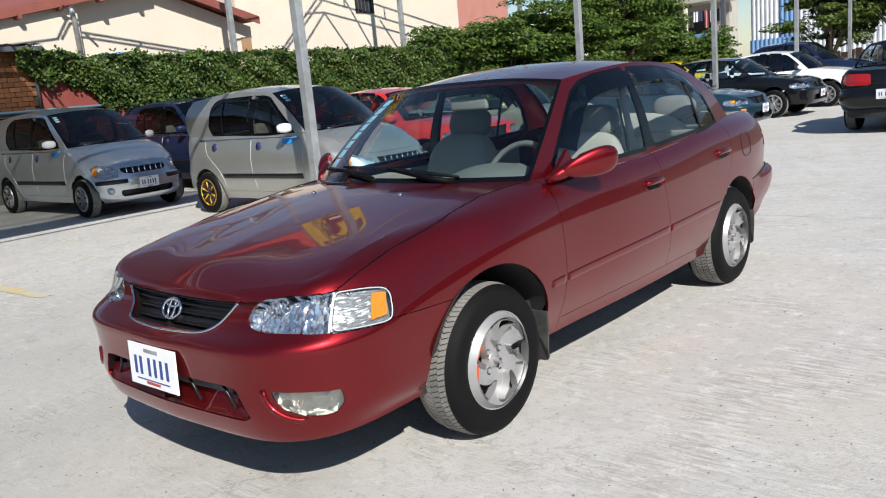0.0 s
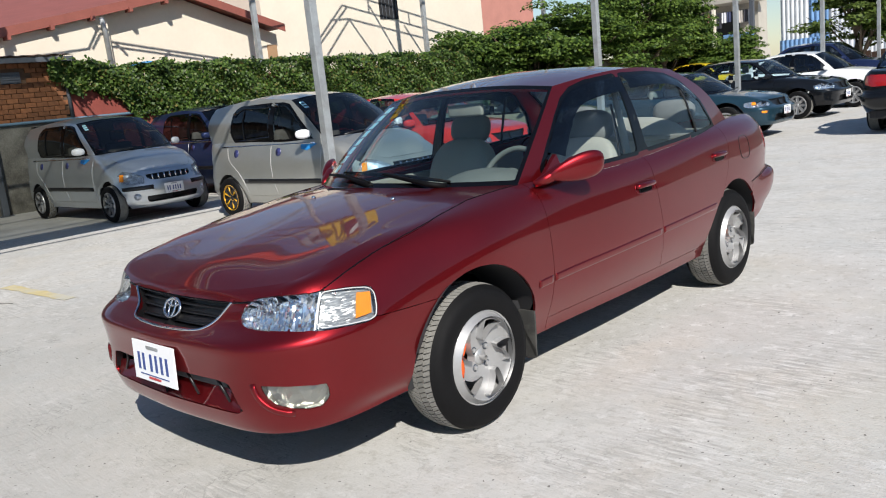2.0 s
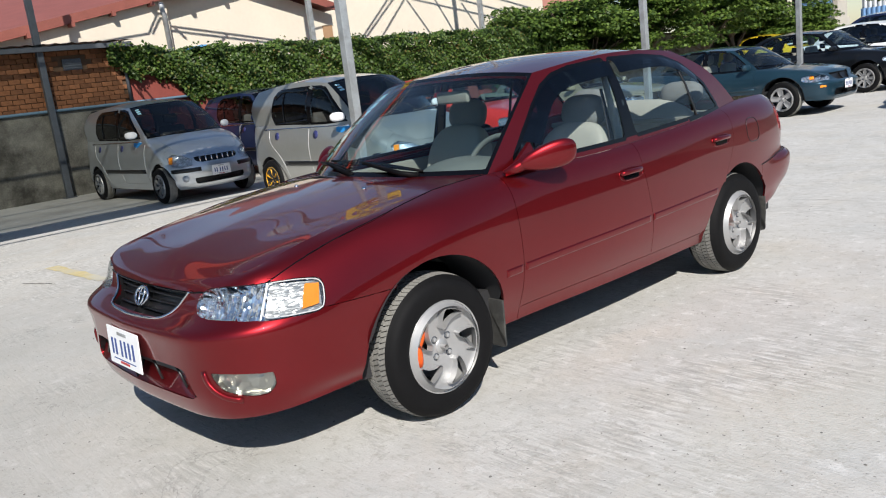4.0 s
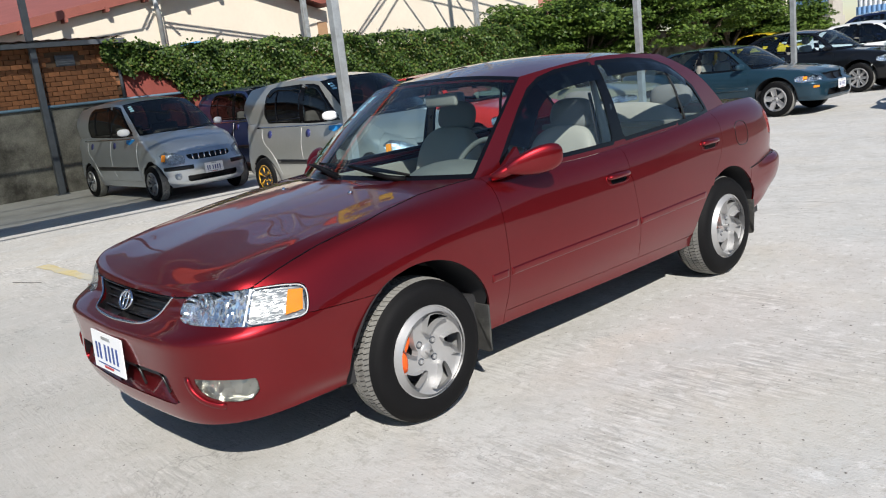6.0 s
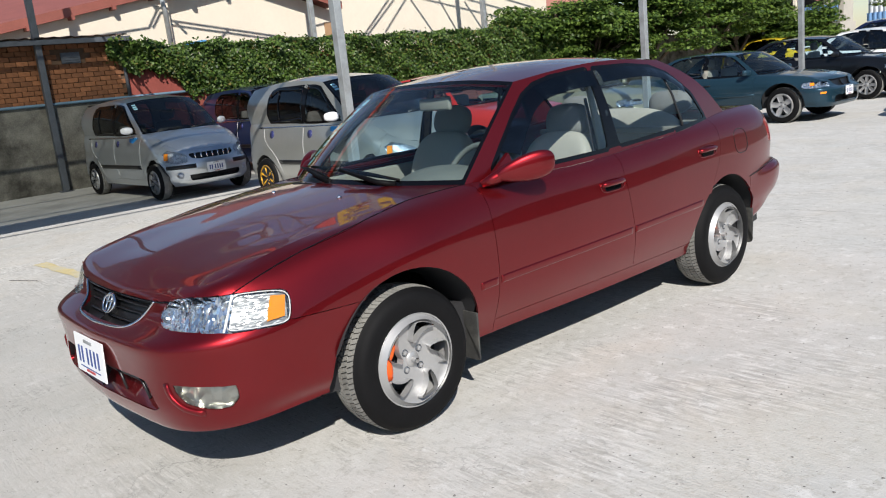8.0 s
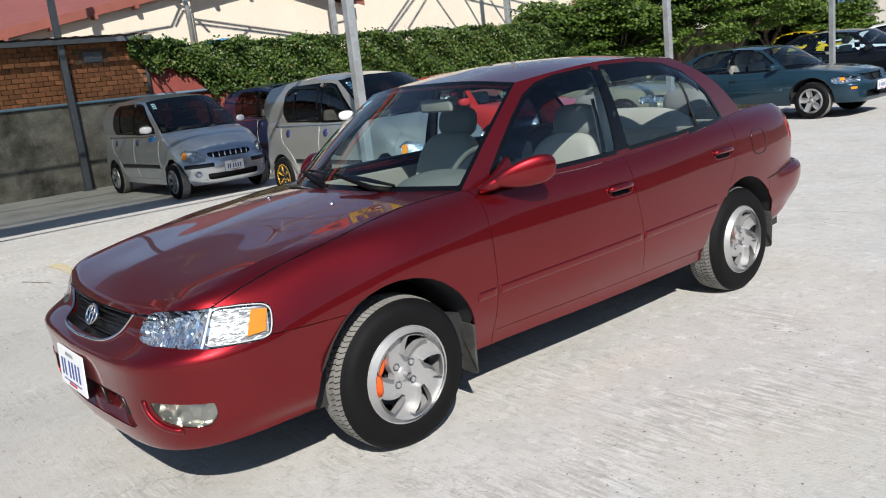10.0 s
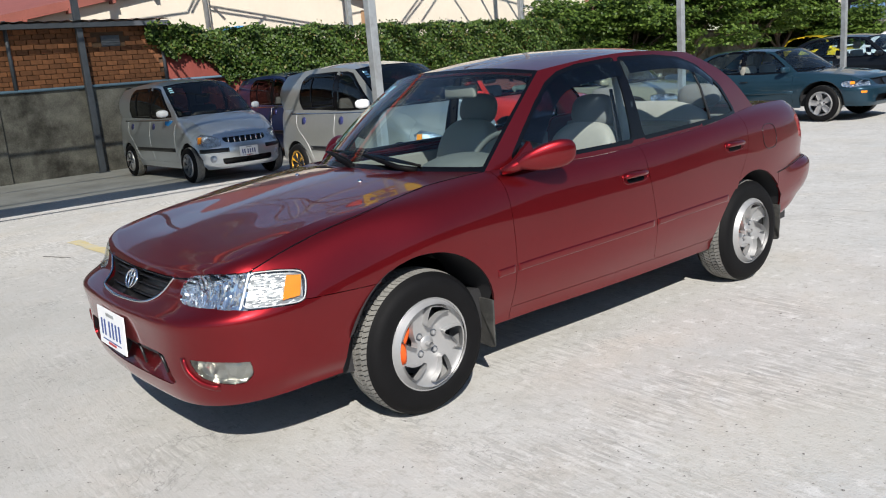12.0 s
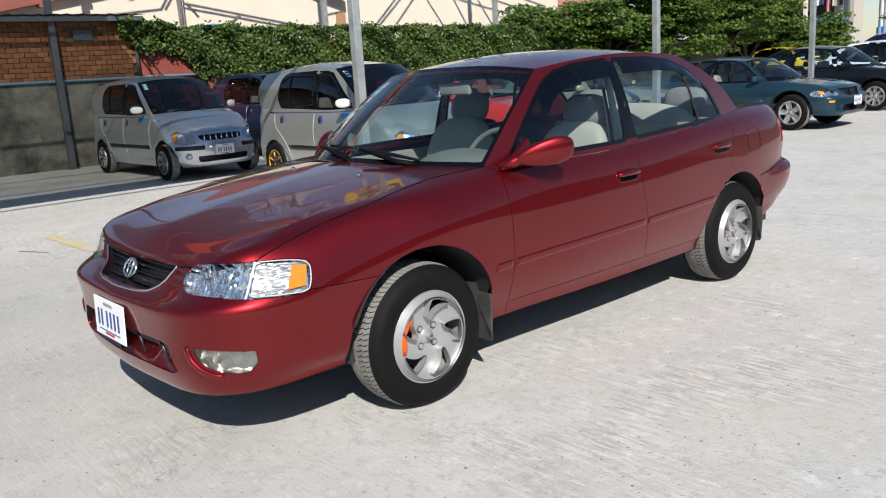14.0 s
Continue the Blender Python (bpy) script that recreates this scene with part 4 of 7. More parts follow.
    for cy, cz, r in S["arches"].values():
        for sx in (1, -1):
            bm = bmesh.new()
            xo = np.interp(cy, o[:, 1], o[:, 0]) - 0.012
            pts = [(cy + (r + 0.004) * math.cos(a), cz + (r + 0.004) * math.sin(a)) for a in np.linspace(-0.12, math.pi + 0.12, 40)]
            A = [bm.verts.new((sx * (xo - 0.004 - 0.115 * min(max((cz + 0.16 - z) / 0.16, 0), 1)), y, z)) for y, z in pts]
            B = [bm.verts.new((sx * (xo - 0.28), y, z)) for y, z in pts]
            for i in range(len(pts) - 1):
                bm.faces.new((A[i], A[i + 1], B[i + 1], B[i]))
            part("wheel_housing", bm, M_DARKIN, car, smooth=True)
    return dict(P=P, nrm=nrm, sideP=(Pp, Qp, i3), loft=loft, screen=screen)


# ---- the red saloon ----
def lift(S, k=0.05, base=0.45, rear=0.045):
    """Raises all that lies above the waist moulding and draws the rear side features back."""
    def z_(z):
        return z + k * max(0.0, z - base)

    def y_(y):
        q = min(max((y - 0.1) / 1.0, 0.0), 1.0)
        return y + rear * q * q * (3 - 2 * q)

    def pt(p):
        return (p[0], y_(p[1]), z_(p[2]))
    S["rows"] = [[(i, z_(z)) for i, z in row] for row in S["rows"]]
    for n in ("cowl_centre", "back_centre"):
        S[n] = pt(S[n])
    for n in ("cowl_mid", "header", "rear_header", "back_mid", "hood_line", "a_pillar", "c_pillar", "screen_line", "back_line", "roof_line", "rail", "deck_line"):
        S[n] = [pt(p) for p in S[n]]
    S["cuts"] = {n: (kind, [(y_(y) if kind == "yz" else y, z if n in S["nose"] else z_(z)) for y, z in p], r) for n, (kind, p, r) in S["cuts"].items()}
    return S


M_FOGBOWL = facet_mat("pale_fog_reflector", (0.42, 0.41, 0.37), 34, 0.50, rough=0.28)
HERO_OUTLINE = [(0, -2.228), (0.31, -2.214), (0.580, -2.157), (0.735, -2.01), (0.79, -1.75), (0.804, -1.45), (0.828, -1.20), (0.825, -0.77), (0.832, -0.2),
                (0.834, 0.4), (0.824, 1.0), (0.809, 1.48), (0.793, 1.76), (0.745, 2.00), (0.60, 2.145), (0.30, 2.205), (0, 2.22)]
HERO_ROWS = [
    [(.046, .264), (.046, .264), (.042, .266), (.044, .275), (.052, .284), (.064, .285), (.078, .27), (.083, .263), (.083, .26), (.083, .26), (.083, .262), (.068, .285), (.09, .33), (.14, .36), (.15, .36), (.15, .36), (.15, .36)],
    [(.035, .28), (.035, .28), (.032, .284), (.034, .294), (.05, .304), (.055, .3), (.07, .294), (.075, .292), (.075, .292), (.075, .292), (.075, .294), (.06, .312), (.05, .36), (.1, .385), (.1, .385), (.1, .385), (.1, .385)],
    [(.014, .352), (.014, .352), (.010, .357), (.010, .362), (.022, .352), (.03, .352), (.045, .352), (.052, .352), (.052, .352), (.052, .352), (.05, .352), (.04, .372), (.025, .42), (.05, .43), (.04, .43), (.04, .43), (.04, .43)],
    [(.01, .45), (.01, .45), (.008, .45), (.006, .45), (.008, .45), (.012, .45), (.016, .45), (.018, .45), (.018, .45), (.018, .45), (.018, .45), (.014, .45), (.001, .50), (.0, .515), (-.004, .52), (-.004, .52), (-.004, .52)],
    [(.0, .54), (.0, .54), (.0, .54), (.0, .54), (.0, .54), (.002, .545), (.002, .55), (.002, .55), (.002, .55), (.002, .55), (.002, .55), (.002, .55), (-.003, .598), (-.006, .622), (-.008, .625), (-.008, .625), (-.008, .625)],
    [(.007, .592), (.007, .592), (.006, .592), (.005, .6), (.004, .614), (.003, .63), (.003, .64), (.003, .64), (.003, .64), (.003, .64), (.003, .64), (.003, .645), (.020, .650), (.042, .660), (.05, .665), (.05, .665), (.05, .665)],
    [(.090, .63), (.090, .63), (.076, .634), (.049, .648), (.027, .675), (.014, .7), (.01, .735), (.012, .745), (.012, .745), (.012, .75), (.012, .755), (.012, .76), (.02, .765), (.04, .76), (.055, .75), (.055, .75), (.055, .75)],
    [(.126, .69), (.126, .69), (.110, .695), (.082, .724), (.066, .752), (.056, .8), (.054, .825), (.04, .838), (.03, .835), (.03, .845), (.03, .87), (.034, .885), (.046, .89), (.062, .88), (.075, .87), (.075, .87), (.075, .87)],
    [(.158, .737), (.158, .737), (.172, .757), (.162, .775), (.182, .822), (.198, .862), (.2, .889), (.145, .918), (.085, .905), (.087, .922), (.097, .958), (.15, .995), (.16, .998), (.15, .99), (.13, .968), (.12, .962), (.12, .962)],
]
# headlamp and bonnet edges, as (way round from the front's middle, height)
LAMP_LOW = [(.455, .699), (.441, .668), (.455, .650), (.498, .639), (.555, .637), (.655, .637), (.79, .630), (.811, .626), (.911, .623), (1.010, .617), (1.040, .626), (1.055, .658), (1.066, .700), (1.058, .722)]
LAMP_TOP = [(1.039, .733), (.968, .743), (.854, .748), (.783, .748), (.655, .746), (.526, .734), (.484, .722)]
BONNET_EDGE = [(-1, .711), (.30, .712), (.41, .716), (.484, .722), (.526, .734), (.655, .746), (.783, .748), (.854, .748), (.982, .788), (1.167, .833), (1.494, .891), (1.65, .911), (1.76, .926), (1.80, .96)]
HERO = lift(dict(
    res=0.0175, nose=("lamp", "bonnet", "fog", "grille", "intake"), paint=M_RED, glass=M_GLASS, screen=M_SCREEN,
    outline=HERO_OUTLINE, rows=HERO_ROWS, vk=[0, .05, .14, .25, .34, .42, .50, .58, .74],
    arches={"arch_f": (-1.2425, 0.30, 0.385), "arch_r": (1.2325, 0.30, 0.368)},
    cuts={
        "lamp": ("tz", [*LAMP_LOW, *LAMP_TOP], 0.0),
        "bonnet": ("tz", [*BONNET_EDGE, (1.80, 1.3), (-1, 1.3)], 0.0),
        "fog": ("tz", [(.578, .453), (.812, .438), (.814, .395), (.785, .367), (.740, .365), (.683, .373), (.626, .393), (.598, .42)], 0.003),
        "grille": ("xz", [(-.5, .78), (.41, .78), (.350, .711), (.300, .662), (.268, .631), (.238, .621), (-.5, .617)], 0.0),
        "intake": ("xz", [(-.6, .458), (.38, .458), (.428, .449), (.478, .353), (.44, .345), (-.6, .343)], 0.002),
        "bumper": ("tz", [(-1, 0), (1.90, 0), (1.55, .30), (1.40, .604), (1.20, .610), (1.045, .617), (1.0, .66), (.80, .72), (.80, .9), (-1, .9)], 0.0),
        "fender": ("yz", [(-1.95, .2), (-.742, .2), (-.742, .33), (-.745, .9), (-.765, 1.2), (-2.4, 1.2), (-2.4, .5)], 0.0),
        "door_f": ("yz", [(-.80, .328), (.30, .328), (.275, .40), (.245, .60), (.218, .80), (.212, 1.1), (-.80, 1.1)], 0.0),
        "door_r": ("yz", [(.1, .328), (.90, .328), (.945, .50), (.985, .585), (1.045, .672), (1.105, .745), (1.145, .82), (1.165, 1.1), (.1, 1.1)], 0.0),
        "bumper_r": ("yz", [(1.50, .2), (1.47, .50), (1.475, .606), (1.60, .618), (1.78, .640), (2.6, .662), (2.6, 0), (1.50, 0)], 0.0),
        "tail": ("tz", [(4.695, .785), (4.69, .895), (4.86, .91), (5.18, .90), (5.20, .76), (4.9, .755)], 0.012),
    },
    order=["lamp", "bonnet", "fog", "grille", "intake", "bumper", "tail", "fender", "bumper_r", "door_f", "door_r"],
    panels={"bonnet": ("bonnet_edge", None, "both", ""), "bumper": ("front_bumper", None, "both", ""), "fender": ("front_wing", None, "sides", ""), "door_f": ("front_door", None, "sides", ""), "door_r": ("rear_door", None, "sides", ""),
            "bumper_r": ("rear_bumper", None, "both", ""), "rest": ("rear_quarter", None, "both", ""), "tail": ("tail_lamp", M_TAILRED, "sides", "red tail lamp lens"),
            "lamp": ("headlamp_lens", M_LENS, "sides", "clear headlamp lens"), "fog": ("fog_lamp_lens", M_LENS, "sides", "clear fog lamp lens")},
    bowls=[("lamp", "headlamp_reflector", M_FACET, 0.05, "faceted chrome reflector"), ("fog", "fog_lamp_bowl", M_FOGBOWL, 0.03, ""),
           ("grille", "grille_back", M_PLASTIC, 0.032, ""), ("intake", "intake_back", M_PLASTIC, 0.075, "")],
    knots=(3, 7, 11, 14, 16),
    cowl_centre=(0, -0.985, 0.934), cowl_mid=[(0.36, -0.935, 0.929)],
    header=[(0, -0.335, 1.338), (0.30, -0.32, 1.333), (0.560, -0.275, 1.308)],
    rear_header=[(0, 0.97, 1.366), (0.3, 0.96, 1.358), (0.560, 0.90, 1.328)],
    back_centre=(0, 1.56, 1.010), back_mid=[(0.36, 1.53, 1.005)],
    hood_line=[(0, -1.98, 0.785), (0, -1.86, 0.817), (0, -1.70, 0.8455), (0, -1.35, 0.894)],
    a_pillar=[(0.640, -0.55, 1.11)], c_pillar=[(0.625, 1.22, 1.175)],
    screen_line=[(0, -0.67, 1.155)], back_line=[(0, 1.29, 1.205)],
    roof_line=[(0, 0.05, 1.388), (0, 0.48, 1.398)],
    rail=[(0.588, 0.05, 1.342), (0.590, 0.44, 1.356)],
    deck_line=[(0, 1.85, 0.995)],
    frit=(0.972, 0.965, 0.04),
    windows={"front_window": [(-.575, .978), (.180, .985), (.206, 1.350), (-.04, 1.333), (-.165, 1.308), (-.26, 1.264), (-.37, 1.180), (-.48, 1.078)],
             "rear_window_side": [(.300, .990), (1.175, 1.026), (1.10, 1.15), (.935, 1.275), (.80, 1.322), (.58, 1.345), (.285, 1.350)]},
    pillars={"b": [(.180, .965), (.300, .970), (.285, 1.362), (.206, 1.362)]}, trim=0.021,
    under=(0.255, 0.44),
))
CAR_X = -0.010
hero = thing("red_saloon_car", pose(CAR_X, 0, 0), "dark red metallic four-door saloon car parked on concrete, shiny", "car")
skin = build_car(HERO, hero)
wheel_f = build_wheel(0.304, 0.192, 0.185, 5, -1.1, M_ALLOY, True, [(2.50, 1.6)], hole=(0.43, 0.885, 0.55), lug_turn=radians(-23))
wheel_f.parent = hero
wheel_f.matrix_basis = pose(0.795, -1.2425, 0.304, 23)
for cx, cy, ang, turn in ((0.780, 1.2325, 31, 0), (-0.795, -1.2425, 20, 180), (-0.780, 1.2325, 0, 180)):
    w = copy_thing(wheel_f, pose(cx, cy, 0.304, ang, 0, turn))


def on_side(sk, y, z, out=0.0):
    """The place on the left flank of a skin at that y and height, moved outwards."""
    P, n = sk["P"], sk["nrm"]
    d = (P[:, 1] - y) ** 2 + (P[:, 2] - z) ** 2 + np.where(P[:, 0] < 0.3, 9, 0)
    i = np.argsort(d)[:6]
    w = 1 / (d[i] + 1e-6)
    w /= w.sum()
    nn = (n[i] * w[:, None]).sum(0)
    nn /= np.linalg.norm(nn)
    p = (P[i] * w[:, None]).sum(0)
    p = np.array([p[0], y, z]) + nn * out
    return Vector(p), Vector(nn)


def on_front(sk, x, z, out=0.0):
    P, n = sk["P"], sk["nrm"]
    d = (P[:, 0] - abs(x)) ** 2 + (P[:, 2] - z) ** 2 + np.where(P[:, 1] > -0.9, 9, 0)
    i = np.argsort(d)[:6]
    w = 1 / (d[i] + 1e-6)
    w /= w.sum()
    nn = (n[i] * w[:, None]).sum(0)
    nn /= np.linalg.norm(nn)
    p = np.array([abs(x), (P[i, 1] * w).sum(), z]) + nn * out
    if x < 0:
        p[0], nn[0] = -p[0], -nn[0]
    return Vector(p), Vector(nn)


def both_sides(build, name, material, parent, label="", smooth=True):
    """Builds a part for the left side, and its mirror image for the right."""
    for sx in (1, -1):
        bm = build()
        if sx < 0:
            bmesh.ops.scale(bm, vec=(-1, 1, 1), verts=bm.verts[:])
            bmesh.ops.reverse_faces(bm, faces=bm.faces[:])
        part(name, bm, material, parent, label, smooth)


def strip(pts, normals, width, thick):
    """A bar of flattened section along points on a skin, its width in the skin."""
    bm = bmesh.new()
    rings = []
    n = len(pts)
    for i in range(n):
        d = (pts[min(i + 1, n - 1)] - pts[max(i - 1, 0)]).normalized()
        s = d.cross(normals[i]).normalized()
        end = 0.04 if i in (0, n - 1) else 1.0
        p, nn = pts[i], normals[i]
        rings.append([bm.verts.new(p + s * a * width / 2 + nn * b * thick * end) for a, b in ((-1, -0.4), (-0.92, 0.5), (-0.6, 1.0), (0.6, 1.0), (0.92, 0.5), (1, -0.4))])
    for A, B in zip(rings, rings[1:]):
        for k in range(5):
            bm.faces.new((A[k], A[k + 1], B[k + 1], B[k]))
    bm.faces.new(rings[0]); bm.faces.new(rings[-1][::-1])
    return bm


def build_seat(parent, x, y, z, rear=False):
    """A seat with cushion, backrest and headrest, facing -y."""
    w = 0.25 if not rear else 0.56
    part("seat_cushion", box(bmesh.new(), (x - w, y - 0.27, z), (x + w, y + 0.25, z + 0.16), 0.05), M_SEAT, parent, smooth=True)
    lean = Matrix.Translation((x, y + 0.22, z + 0.10)) @ Matrix.Rotation(radians(-16), 4, "X")
    bm = bmesh.new()
    bmesh.ops.create_uvsphere(bm, u_segments=36, v_segments=20, radius=1)
    for v in bm.verts:
        c = [math.copysign(abs(a) ** e, a) for a, e in zip(v.co, (0.6, 0.7, 0.55))]
        q = 0.5 + 0.5 * c[2]
        x_, y_ = w * c[0] * (1 - 0.16 * q * q), 0.01 + 0.085 * c[1]
        v.co = Vector((x_, y_ - (0.035 * abs(c[0]) ** 4 if c[1] < 0 else 0), 0.58 * q))
    bm.transform(lean)
    part("seat_backrest", bm, M_SEAT, parent, smooth=True)
    for hx in ((-0.36, 0.36) if rear else (0,)):
        bm = bmesh.new()
        bmesh.ops.create_uvsphere(bm, u_segments=20, v_segments=14, radius=1)
        for v in bm.verts:
            c = v.co
            v.co = Vector((math.copysign(abs(c.x) ** 0.7, c.x) * 0.145, math.copysign(abs(c.y) ** 0.8, c.y) * 0.06, math.copysign(abs(c.z) ** 0.75, c.z) * (0.075 if rear else 0.092))) + Vector((hx, 0.03, 0.61 if rear else 0.645))
        bm.transform(lean)
        part("headrest", bm, M_HEADREST, parent, "dark grey headrest", smooth=True)
        bm = bmesh.new()
        for px in (-0.05, 0.05):
            tube(bm, [(hx + px, 0.02, 0.50), (hx + px, 0.03, 0.62)], 0.006, 6)
        bm.transform(lean)
        part("headrest_posts", bm, M_CHROME, parent)


def seam(name, pts, parent, r=0.0022, material=None):
    part(name, tube(bmesh.new(), pts, r, 5), material or M_PLASTIC, parent)


# gap round the bonnet
def loft_point(t, z, out=0.0):
    """The place on the loft at that way round from the front's middle and height, moved outwards."""
    L = skin["loft"]
    v = np.linspace(0.0, 1.0, 400)
    col = L.at(np.full(400, t / L.length[-1]), v)
    i = int(np.argmin(np.abs(col[:, 2] - z)))
    p = col[i]
    if out:
        a = L.at(np.array([(t + 1e-3) / L.length[-1]]), v[i:i + 1])[0] - p
        b = col[min(i + 1, 399)] - col[max(i - 1, 0)]
        nn = np.cross(a, b)
        p = p + nn / np.linalg.norm(nn) * out
    return Vector(p)


def hood_gap():
    pts = [loft_point(t, z) for t, z in path_between([(.854, .748), (.982, .788), (1.167, .833), (1.494, .891), (1.65, .911), (1.76, .926)], 40)]
    a, b = 1.80 / skin["loft"].length[-1], skin["loft"].length[7] / skin["loft"].length[-1]
    pts += [Vector(p) for p in skin["loft"].at(np.linspace(a, b, 8), np.ones(8))]
    return tube(bmesh.new(), [p + Vector((0, 0, -0.0004)) for p in pts], 0.0026, 6)


def hood_lip():
    pts = [loft_point(t, z - 0.003) for t, z in [(.0, .711), (.10, .711), (.20, .7112), (.30, .712), (.36, .714), (.41, .716), (.45, .719), (.484, .722)]]
    return tube(bmesh.new(), pts, 0.0034, 6)


def path_between(pts, n=18):
    c = Curve([(0, y, z) for y, z in pts]).at(np.linspace(0, 1, n))
    return [(y, z) for _, y, z in c]


both_sides(hood_gap, "bonnet_gap", M_FRIT, hero)
both_sides(hood_lip, "bonnet_lip", M_FRIT, hero)


# waist mouldings
def moulding(y0, y1):
    def f():
        ys = [y0, y0 + 0.005, *np.linspace(y0 + 0.02, y1 - 0.02, 12), y1 - 0.005, y1]
        q = [on_side(skin, y, 0.516 + 0.022 * (y + 0.85), 0.001) for y in ys]
        return strip([p for p, _ in q], [n for _, n in q], 0.036, 0.0045)
    return f


both_sides(moulding(-0.86, -0.752), "wing_moulding", M_RED, hero)
both_sides(moulding(-0.732, 0.236), "door_moulding", M_RED, hero)
both_sides(moulding(0.262, 0.935), "door_moulding", M_RED, hero)


# door handles: flat black face for the recess's shade, rounded rim, grip and key lock
def handle_ring(y, z, a, b, out, n=36):
    return [on_side(skin, y + a * math.copysign(abs(math.cos(q)) ** 0.55, math.cos(q)), z + b * math.copysign(abs(math.sin(q)) ** 0.7, math.sin(q)), out)[0] for q in np.linspace(0, 2 * math.pi, n + 1)[:-1]]


def handle_cup(y, z):
    def f():
        bm = bmesh.new()
        bm.faces.new([bm.verts.new(p) for p in handle_ring(y, z, 0.066, 0.017, 0.0022)])
        return bm
    return f


def handle_rim(y, z):
    return lambda: tube(bmesh.new(), handle_ring(y, z, 0.096, 0.029, 0.0005), 0.0036, 6, closed=True)


def handle_grip(y, z):
    def f():
        p, n = on_side(skin, y, z, 0.010)
        return tube(bmesh.new(), [p + Vector((0, d, 0)) + n * o for d, o in ((-0.088, -0.012), (-0.070, 0.001), (-0.035, 0.007), (0.035, 0.007), (0.070, 0.001), (0.088, -0.012))], 0.017, 12, 0.8)
    return f


for hy, hz in ((0.108, 0.797), (1.032, 0.836)):
    both_sides(handle_cup(hy, hz - 0.010), "handle_recess", M_FRIT, hero, smooth=False)
    both_sides(handle_rim(hy, hz), "handle_rim", M_RED, hero)
    both_sides(handle_grip(hy, hz + 0.010), "door_handle", M_RED, hero)
p, n = on_side(skin, 0.222, 0.788, 0.003)
part("key_lock", tube(bmesh.new(), [p - n * 0.004, p + n * 0.002], 0.008, 16), M_RED, hero, "small painted key lock")
# fuel flap
fy, fz = 1.44, 0.845
ring = [on_side(skin, fy + 0.080 * math.copysign(abs(math.cos(a)) ** 0.7, math.cos(a)), fz + 0.072 * math.copysign(abs(math.sin(a)) ** 0.7, math.sin(a)), 0.0008)[0] for a in np.linspace(0, 2 * math.pi, 41)[:-1]]
part("fuel_flap_gap", tube(bmesh.new(), ring, 0.0022, 5, closed=True), M_PLASTIC, hero)
both_sides(lambda: tube(bmesh.new(), [on_side(skin, y, np.interp(y, (1.50, 1.60, 1.78, 1.98), (0.616, 0.626, 0.650, 0.664)), 0.0005)[0] for y in np.linspace(1.50, 1.98, 14)], 0.0024, 5), "bumper_gap", M_PLASTIC, hero)


# door mirrors
def mirror_shell():
    bm = bmesh.new()
    bmesh.ops.create_uvsphere(bm, u_segments=32, v_segments=20, radius=1)
    for v in bm.verts:
        c = v.co.copy()
        t = (c.x + 1) / 2
        f = math.copysign(abs(c.y) ** 0.8, c.y)
        back = 0.025 if c.y > 0 else 0.065
        high = 0.018 + 0.060 * t ** 0.6
        v.co = Vector((0.770 + 0.165 * t, -0.655 + 0.20 * t + f * back, 0.955 + 0.050 * t ** 0.75 + math.copysign(abs(c.z) ** 0.75, c.z) * high))
    return bm


def mirror_foot():
    return tube(bmesh.new(), [(0.735, -0.72, 0.935), (0.765, -0.675, 0.952), (0.80, -0.615, 0.978), (0.84, -0.57, 0.995)], [0.016, 0.026, 0.034, 0.03], 12)


def mirror_sail():
    bm = bmesh.new()
    a = [(0.752, -0.71, 0.935), (0.757, -0.50, 0.940), (0.722, -0.52, 1.045)]
    f = bm.faces.new([bm.verts.new(v) for v in a])
    r = bmesh.ops.extrude_face_region(bm, geom=[f])
    for v in r["geom"]:
        if isinstance(v, bmesh.types.BMVert):
            v.co += Vector((-0.02, 0, 0))
    return bm


def mirror_glass():
    bm = bmesh.new()
    bmesh.ops.create_circle(bm, cap_ends=True, segments=28, radius=1)
    for v in bm.verts:
        c = v.co
        v.co = Vector((0.862 + c.x * 0.055, -0.523 + c.x * 0.066, 1.006 + math.copysign(abs(c.y) ** 0.8, c.y) * 0.036))
    return bm


both_sides(mirror_shell, "mirror_shell", M_RED, hero)
both_sides(mirror_foot, "mirror_foot", M_RED, hero)
both_sides(mirror_sail, "mirror_sail", M_RED, hero, smooth=False)
both_sides(mirror_glass, "mirror_glass", M_CHROME, hero, smooth=False)

# grille: chrome rim, bars, plain oval badge
half = [on_front(skin, x, z, 0.003)[0] for x, z in ((0.356, 0.712), (0.332, 0.689), (0.304, 0.660), (0.284, 0.638), (0.264, 0.625), (0.236, 0.617), (0.17, 0.6135), (0.08, 0.6120), (0, 0.6115))]
full = half + [Vector((-p.x, p.y, p.z)) for p in half[-2::-1]]
for _ in range(2):
    full = [full[0]] + [q for a, b in zip(full, full[1:]) for q in (a.lerp(b, 0.25), a.lerp(b, 0.75))] + [full[-1]]
part("grille_rim", tube(bmesh.new(), full, 0.0062, 8), M_CHROME, hero, "bright metal grille rim", smooth=True)
for z, xs in ((0.638, 0.250), (0.662, 0.285), (0.687, 0.31)):
    pts = [on_front(skin, x, z, -0.018)[0] for x in np.linspace(-xs, xs, 21)]
    part("grille_bar", tube(bmesh.new(), pts, 0.0085, 8, 0.55), M_PLASTIC, hero, smooth=True)
bp, bn = on_front(skin, 0.0, 0.664, 0.010)
lean_ = Vector((0, 0.45, 0.89))
